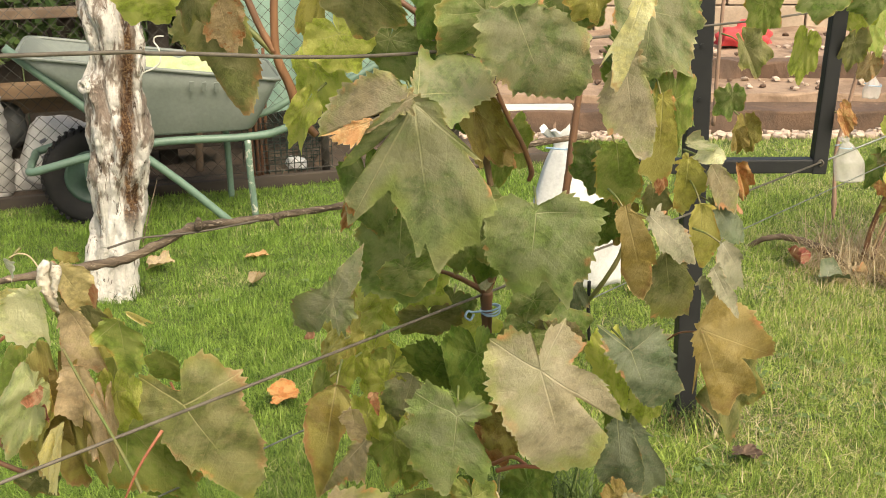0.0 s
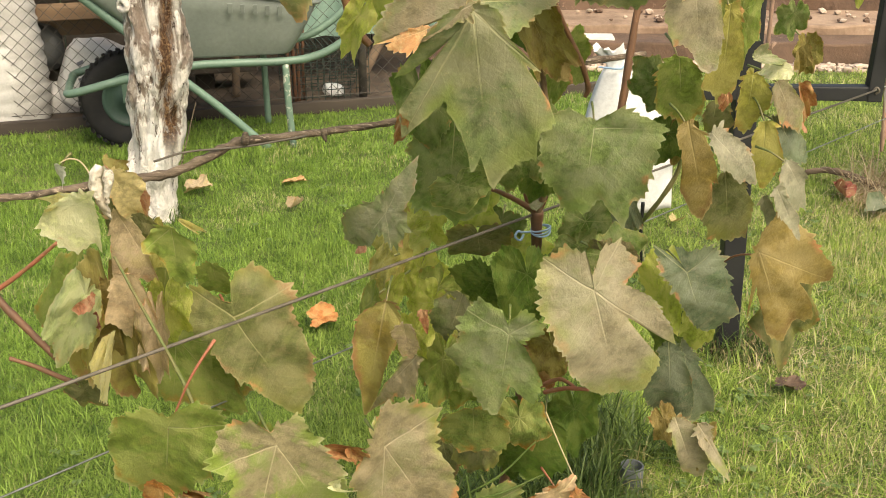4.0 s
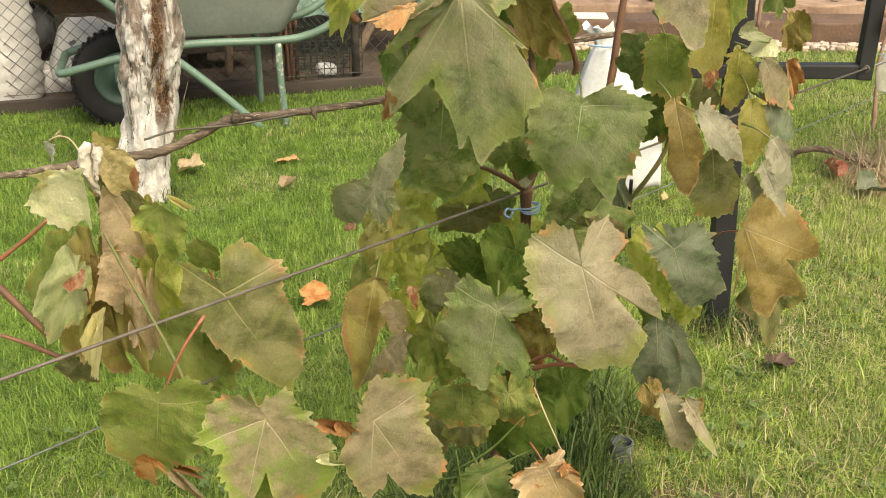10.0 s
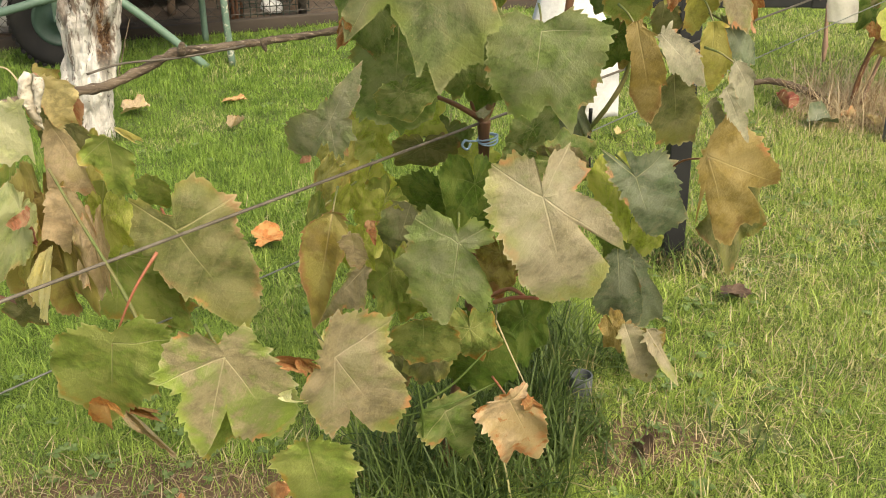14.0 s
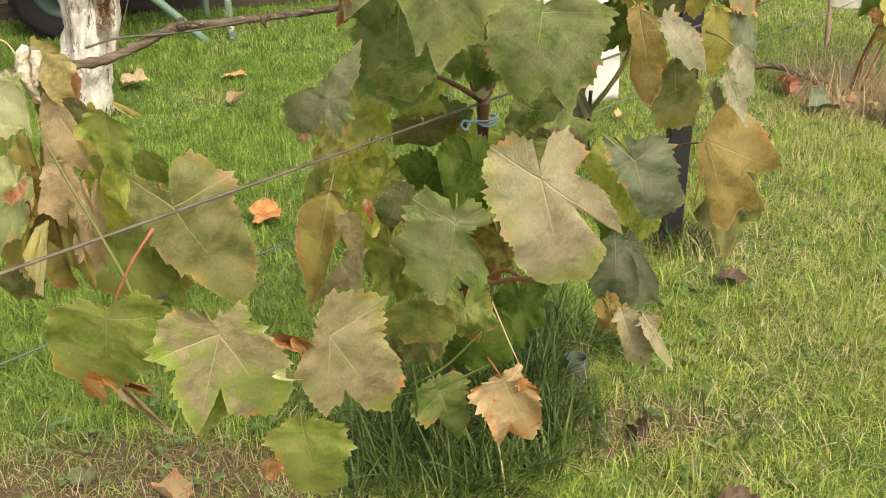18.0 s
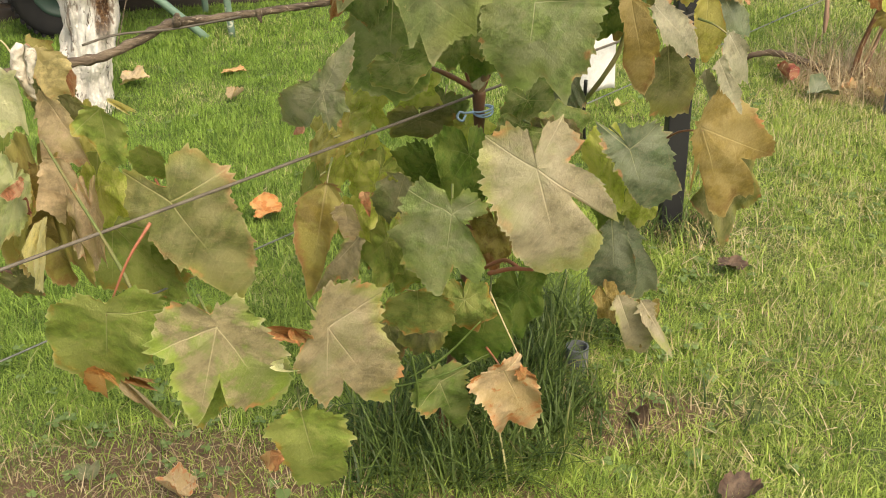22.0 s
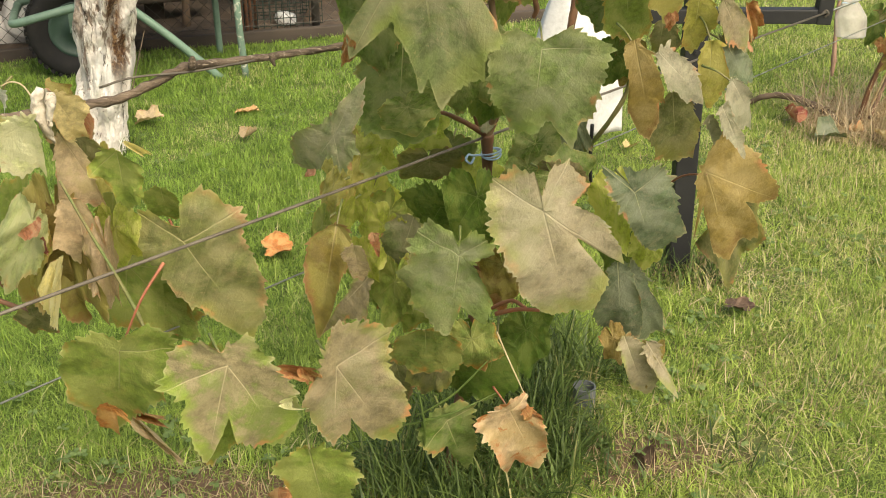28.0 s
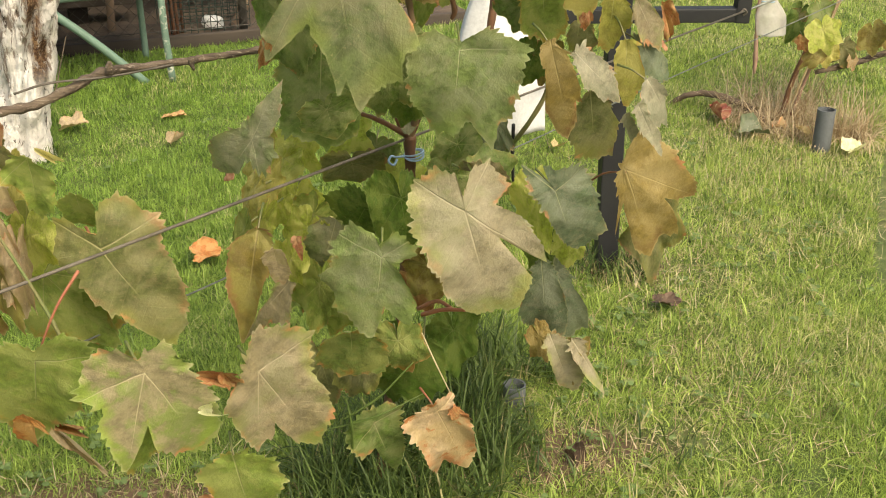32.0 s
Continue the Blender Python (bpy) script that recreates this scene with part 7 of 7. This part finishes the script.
    for a, b in zip(g, g[1:]):
        for i in range(30):
            bm.faces.new((a[i], a[i + 1], b[i + 1], b[i]))
    part("sheet", bm, M["teal_sheet"], sh, smooth=True)
    # hedge behind all
    rng = np.random.default_rng(12)
    n = 9000
    u, o, z = rng.uniform(-3.4, 0.6, n), rng.uniform(0.78, 1.18, n), rng.uniform(0.50, 1.9, n)
    x = FX + u * math.cos(FA) - o * math.sin(FA)
    y = FY + u * math.sin(FA) + o * math.cos(FA)
    blades("hedge", np.stack([x, y, z], 1), rng.uniform(0.05, 0.10, n), rng.uniform(0.03, 0.06, n), 1.4, M["hedge"], "dark green leafy hedge in front of the backdrop boards", "hedge", 41, seg=2)
    gd = behind("ground_litter", -1.0, 0.6, "brown litter of soil and bark behind the fence", "soil", "structure")
    bm = bmesh.new()
    g = [[bm.verts.new((-2.4 + 4.5 * i / 60, -0.58 + 1.25 * j / 16, 0.022 + 0.02 * noise.noise(Vector((i * 0.4, j * 0.5, 1))))) for i in range(61)] for j in range(17)]
    for a, b in zip(g, g[1:]):
        for i in range(60):
            bm.faces.new((a[i], a[i + 1], b[i + 1], b[i]))
    part("litter", bm, M["litter"], gd, smooth=True)


store()


# ---------------------------------------------------------------- terrace behind the lawn
def terrace():
    rng = random.Random(3)
    ed = thing("edging", (0, 0, 0), "row of pale irregular edging stones along the lawn", "edging", kind="structure")
    for i in range(98):
        x = -0.2 + i * 0.047
        for row in range(3):
            w = rng.uniform(0.030, 0.060)
            st = box_bm((w, rng.uniform(0.03, 0.05), rng.uniform(0.022, 0.042)), (0, 0, 0), 0.006)
            for v in st.verts:
                v.co += Vector((rng.uniform(-0.006, 0.006), rng.uniform(-0.006, 0.006), rng.uniform(-0.005, 0.005)))
            s = part("stone", st, M["stone"], ed, smooth=True)
            s.location = (x + row * 0.02 + rng.uniform(-0.014, 0.014), 5.90 + row * 0.045 + rng.uniform(-0.012, 0.012), 0.004 + rng.uniform(-0.006, 0.012))
            s.rotation_euler = (rng.uniform(-0.2, 0.2), rng.uniform(-0.2, 0.2), rng.uniform(-0.8, 0.8))

    def slab(name, size, at, m, label, cat, bump=0.012, nx=90, ny=10):
        """A long uneven block of earth or masonry."""
        bm = box_bm(size, (0, 0, 0), 0.012)
        bmesh.ops.subdivide_edges(bm, edges=[e for e in bm.edges if abs((e.verts[0].co - e.verts[1].co).x) > 0.5], cuts=nx, use_grid_fill=True)
        for v in bm.verts:
            v.co += Vector((0, noise.noise(Vector((v.co.x * 4, v.co.z * 9, 1))) * bump, noise.noise(Vector((v.co.x * 5, v.co.y * 7, 4))) * bump))
        ob = part(name, bm, m, smooth=False)
        ob.location = at
        return tagged(ob, label, cat, kind="structure")

    slab("terrace_step", (5.2, 0.30, 0.13), (2.3, 6.22, 0.055), M["clay"], "brown clay step above the edging", "step")
    slab("terrace_path", (5.2, 0.75, 0.16), (2.3, 6.70, 0.09), M["earth"], "tan earth path on the terrace", "path", 0.02)
    slab("terrace_bank", (5.2, 0.20, 0.14), (2.3, 6.92, 0.20), M["clay"], "dark earth bank", "bank", 0.03)
    slab("terrace_path", (5.2, 1.6, 0.10), (2.3, 7.75, 0.20), M["earth"], "tan earth path with rubble", "path", 0.04)
    wl = thing("wall_blocks", (0, 0, 0), "low wall of tan blocks", "wall", kind="structure")
    for row in range(2):
        for i in range(12):
            b = part("block", box_bm((0.385, 0.19, 0.185), (0, 0, 0), 0.008), M["block"], wl)
            b.location = (0.2 + i * 0.40 + row * 0.2, 8.6, 0.33 + row * 0.195)
    k = thing("concrete_kerb", (0.58, 6.20, 0.03), "pale concrete kerb piece lying beside the terrace", "kerb")
    part("kerb", box_bm((0.44, 0.14, 0.10), (0, 0, 0.05), 0.01), M["concrete"], k)
    # loose rubble
    for i in range(170):
        x, y = rng.uniform(0.6, 3.6), rng.choice((rng.uniform(6.4, 6.75), rng.uniform(6.98, 8.3), rng.uniform(6.98, 7.5)))
        r = rng.uniform(0.010, 0.035)
        bm = bmesh.new()
        bmesh.ops.create_icosphere(bm, subdivisions=1, radius=r)
        for v in bm.verts:
            v.co *= rng.uniform(0.7, 1.25)
            v.co.z *= 0.6
        s = part("pebble", bm, rng.choice((M["stone"], M["clay"], M["block"])))
        s.location = (x, y, (0.175 if y < 7 else 0.255) + r * 0.3)
        tagged(s, "small loose stone on the terrace", "stone", "loose stones")
    c = thing("red_cloth", (2.16, 7.75, 0.25), "crumpled red cloth lying on the terrace", "cloth")
    bm = bmesh.new()
    bmesh.ops.create_icosphere(bm, subdivisions=4, radius=1)
    for v in bm.verts:
        p = v.co.copy()
        q = p * (1 + 0.35 * noise.noise(p * 1.8) + 0.2 * noise.noise(p * 4))
        v.co = Vector((q.x * 0.19, q.y * 0.13, max(q.z, -0.2) * 0.13 + 0.02))
    part("cloth", bm, M["red_cloth"], c, smooth=True)
    d = thing("dark_sheet", (2.85, 8.6, 0.622), "dark folded sheet lying on the block wall", "sheet")
    part("sheet", box_bm((0.6, 0.18, 0.06), (0, 0, 0.03), 0.02), M["black_steel"], d)


terrace()


# ---------------------------------------------------------------- white fruit bags
def fruit_bag(at, size, label, seed, lean=0.0, m="bag"):
    t = thing("fruit_bag", at, label, "fruit bag", "fruit bags")
    bm = bmesh.new()
    rings = []
    for i in range(30):
        u = i / 29
        w = size[0] * (0.17 + 0.83 * min(1, (u - 0.10) / 0.45) ** 0.7 if u > 0.10 else 0.36 - 1.9 * u) * (1 - 0.08 * max(0, (u - 0.7) / 0.3))
        ring = []
        for k in range(36):
            a = 2 * math.pi * k / 36
            c, s = math.cos(a), math.sin(a)
            fold = 1 + 0.16 * noise.noise(Vector((c * 2.2 + seed, s * 2.2, u * 1.5))) * u + 0.06 * math.sin(7 * a + seed) * (1 - u)
            ring.append(bm.verts.new((w * 0.5 * c * fold + lean * u ** 0.6, w * 0.24 * s * fold, -size[1] * u + (0.018 * (1 - 9 * u) if u < 0.1 else 0.008) * noise.noise(Vector((c * 2 + 5, s * 2, seed))))))
        rings.append(ring)
    for a, b in zip(rings, rings[1:]):
        for k in range(36):
            bm.faces.new((a[k], a[(k + 1) % 36], b[(k + 1) % 36], b[k]))
    bm.faces.new(rings[-1])
    part("bag", bm, M[m], t, smooth=True)
    part("string", tube_bm([(-0.02, -0.02, -0.03), (0.02, -0.025, -0.032), (0.025, 0.02, -0.03), (-0.02, 0.02, -0.03)], [0.002, 0.002], 6, 12), M["tie"], t)


fruit_bag((0.285, 1.98, 0.928), (0.170, 0.305), "white cloth bag tied over a grape cluster", 1, 0.055)
fruit_bag((1.415, 3.60, 0.535), (0.105, 0.150), "thin clear plastic bag tied on the second vine", 2, 0.035, "film")
fruit_bag((1.49, 3.60, 0.745), (0.06, 0.075), "thin clear plastic bag tied on the second vine", 3, 0.0, "film")


# ---------------------------------------------------------------- second vine along the row
def second_vine():
    v = thing("grapevine", (1.60, 3.80, 0.0), "smaller grapevine with sparse green leaves and bare canes", "grapevine")
    b = Vector((1.60, 3.80, 0.0))

    def cane(pts, radii, m, seed):
        part("cane", tube_bm([Vector(p) - b for p in pts], radii, 10, 0, 0.25, seed), M[m], v, smooth=True)

    # a pruned cane that hangs from the wires, and the stems that fan out of the dry clump
    cane([(1.462, 3.75, 0.205), (1.460, 3.75, 0.26), (1.452, 3.75, 0.36), (1.449, 3.75, 0.47), (1.50, 3.74, 0.80), (1.56, 3.75, 1.2)], [0.004, 0.0095, 0.0055, 0.0065, 0.006, 0.005], "pink_cane", 1)
    cane([(1.600, 3.79, 0.02), (1.615, 3.78, 0.15), (1.650, 3.76, 0.30), (1.690, 3.74, 0.45), (1.740, 3.74, 0.70), (1.80, 3.74, 1.0)], [0.010, 0.009, 0.008, 0.007, 0.006, 0.005], "red_cane", 2)
    cane([(1.640, 3.80, 0.03), (1.68, 3.79, 0.20), (1.72, 3.77, 0.38), (1.77, 3.76, 0.62)], [0.007, 0.006, 0.005, 0.004], "pink_cane", 3)
    cane([(1.620, 3.78, 0.05), (1.655, 3.75, 0.22), (1.705, 3.73, 0.40), (1.735, 3.73, 0.55)], [0.004, 0.0035, 0.003, 0.003], "straw", 5)
    cane([(1.655, 3.80, 0.10), (1.700, 3.79, 0.28), (1.76, 3.78, 0.48)], [0.0035, 0.003, 0.0028], "straw", 6)
    cane([(1.690, 3.76, 0.205), (1.76, 3.75, 0.225), (1.84, 3.75, 0.245), (1.94, 3.76, 0.275), (2.15, 3.80, 0.33), (2.4, 3.9, 0.40)], [0.008, 0.011, 0.011, 0.012, 0.011, 0.010], "grey_wood", 4)
    rng = random.Random(6)
    kinds = ("green", "light", "olive", "gold", "brown", "olive", "rust", "dry", "dark")
    for i in range(40):
        x, y, z = 1.66 + rng.uniform(-0.06, 0.62), 3.75 + rng.uniform(-0.15, 0.15), rng.uniform(0.30, 1.15)
        if z > 0.62 and x < 1.72:
            x += 0.15
        s = rng.uniform(0.06, 0.11)
        leaf(v, (x, y, z), (x + rng.uniform(-0.05, 0.05), y + rng.uniform(-0.04, 0.02), z - s), s * rng.uniform(1.1, 1.5), rng.choice(kinds), roll=rng.uniform(-35, 35), na=72, nr=5, plen=0.05, fold=rng.uniform(0, 0.3))
    for x, z, s, kind in ((1.615, 0.335, 0.05, "rust"), (1.70, 0.30, 0.075, "gold"), (1.765, 0.31, 0.08, "olive"), (1.66, 0.44, 0.09, "green"), (1.80, 0.27, 0.05, "dry"), (1.86, 0.36, 0.09, "brown")):
        leaf(v, (x, 3.72, z), (x + 0.015, 3.72, z - s), s * 1.2, kind, roll=rng.uniform(-25, 25), na=96, nr=5, plen=0.05, fold=0.15)


second_vine()


# ---------------------------------------------------------------- small things on the lawn
def root():
    t = thing("dead_branch", (1.42, 3.98, 0.0), "brown dead vine branch arching out of the lawn", "branch")
    part("branch", tube_bm([(-0.20, 0.10, -0.03), (-0.15, 0.07, 0.010), (-0.115, 0.04, 0.042), (-0.052, 0.0, 0.062), (0.019, -0.06, 0.057), (0.079, -0.12, 0.040), (0.111, -0.18, 0.018), (0.13, -0.22, -0.02)], [0.008, 0.010, 0.011, 0.012, 0.013, 0.014, 0.013, 0.010], 14, 70, 0.4, 8), M["log"], t, smooth=True)


root()


def pipe(at, r, h, label, tilt=0.0):
    t = thing("drip_pipe", at, label, "pipe", "drip pipes")
    bm = lathe_bm([(r, -0.03), (r, h), (r * 0.86, h), (r * 0.86, -0.03)], 32)
    p = part("pipe", bm, M["pipe"], t, smooth=False)
    p.rotation_euler = (radians(tilt), radians(tilt), 0)


pipe((0.376, 1.94, 0.0), 0.024, 0.062, "grey plastic pipe end sticking out of the grass")
pipe((1.648, 3.510, 0.0), 0.031, 0.147, "grey plastic pipe standing in the dry grass")


def fallen(at, size, kind, turn, label, tilt=(0, 0), curl=0.6, fold=0.1, lobing=0.15, wide=1.1):
    LEAF_N[0] += 1
    me = leaf_mesh(size, size * wide, seed=LEAF_N[0], lobing=lobing, curl=curl, fold=fold, wave=0.10, droop=-0.12, na=120, nr=7)
    ob = link("fallen_leaf", me, M[kind])
    ob.matrix_world = pose(*at, tilt[0], tilt[1], turn)
    tagged(ob, label, "leaf", "fallen leaves")


fallen((-0.38, 2.68, 0.036), 0.062, "orange", -70, "orange fallen leaf lying on the lawn", (0, 17), 0.25, 0.02, 0.0, 1.05)
fallen((-0.99, 3.79, 0.028), 0.07, "blush", -80, "faded tan fallen leaf lying on the lawn", (10, 6), 0.3)
fallen((-0.655, 3.93, 0.018), 0.062, "peach", -85, "orange-brown fallen leaf lying on the lawn", (0, 2), 0.1, 0.0, 0.1, 0.8)
fallen((-0.60, 3.62, 0.026), 0.044, "blush", -40, "small curled dry leaf on the lawn", (6, 10), 1.1)
fallen((0.80, 2.36, 0.030), 0.052, "dead", -100, "dark brown curled dead leaf in the grass", (-4, 4), 0.3, 0.02, 0.3)
fallen((1.36, 3.79, 0.035), 0.06, "red", 40, "red-brown fallen leaf in the grass", (30, 15), 0.8)
fallen((1.45, 3.62, 0.03), 0.075, "teal", 100, "dark green fallen leaf in the grass", (10, -10), 0.5)
fallen((1.62, 3.60, 0.03), 0.04, "yellow", 20, "small yellow fallen leaf", (20, 0), 0.6)
fallen((1.72, 3.42, 0.03), 0.06, "pale", -60, "pale green fallen leaf", (10, 0), 0.5)
fallen((1.55, 3.66, 0.03), 0.04, "dry", 120, "small dry leaf in the straw", (20, 20), 1.0)
fallen((-0.39, 1.52, 0.025), 0.050, "dry", 60, "small dry leaf on bare earth", (10, 10), 1.0)
fallen((-0.566, 1.577, 0.022), 0.036, "mist", 10, "dull green leaf on bare earth", (6, 0), 0.3)
fallen((-0.30, 1.50, 0.02), 0.04, "dry", 200, "small dry leaf on bare earth", (0, 10), 1.0)
fallen((0.47, 1.73, 0.012), 0.035, "dead", 30, "dark dry leaf on bare earth", (10, 10), 1.2)
fallen((0.61, 1.50, 0.025), 0.052, "dead", -60, "dark red-brown fallen leaf in the grass", (12, 4), 0.5)
fallen((0.36, 2.75, 0.03), 0.045, "dry", 75, "small dry leaf on the lawn", (10, 0), 0.9)
fallen((0.72, 3.5, 0.03), 0.04, "yellow", 140, "small yellow fallen leaf", (10, 0), 0.5)
fallen((-1.35, 2.6, 0.03), 0.06, "rust", 140, "orange fallen leaf lying on the lawn", (10, 0), 0.8)


def weeds():
    """Low broad-leaved weeds: a few dull oval leaves spreading from one root."""
    rng = random.Random(17)
    spots = [(0.62, 2.28), (0.70, 2.34), (0.57, 1.98), (0.64, 1.93), (0.90, 2.50), (1.02, 2.58), (1.10, 2.72), (1.25, 2.80), (0.98, 2.86), (0.60, 1.72), (-0.50, 1.88), (-0.56, 1.93), (-0.66, 1.50), (-0.46, 1.62), (-0.20, 1.50), (0.56, 1.62), (0.42, 1.58), (1.20, 3.05), (0.85, 2.95), (1.40, 3.10)]
    for x, y in spots:
        bm = bmesh.new()
        for k in range(rng.randint(4, 7)):
            t, ln, up = rng.uniform(0, 6.28), rng.uniform(0.014, 0.028), rng.uniform(0.2, 0.8)
            d, s = Vector((math.cos(t), math.sin(t), 0)), Vector((-math.sin(t), math.cos(t), 0))
            rows = []
            for j in range(6):
                u = j / 5
                c = d * (0.006 + ln * u) + Vector((0, 0, 0.012 + ln * (up * u - 0.5 * u * u)))
                w = ln * 0.32 * math.sin(math.pi * (0.10 + 0.86 * u)) ** 0.8
                rows.append([bm.verts.new(c - s * w + Vector((0, 0, 0.2 * w))), bm.verts.new(c), bm.verts.new(c + s * w + Vector((0, 0, 0.2 * w)))])
            for a, b in zip(rows, rows[1:]):
                for i in range(2):
                    bm.faces.new((a[i], a[i + 1], b[i + 1], b[i]))
        w = part("weed_plant", bm, M["clover"], smooth=True)
        w.location = (x, y, ground_height(x, y))
        tagged(w, "small grey-green weed with oval leaves in the lawn", "weed", "weeds")


weeds()
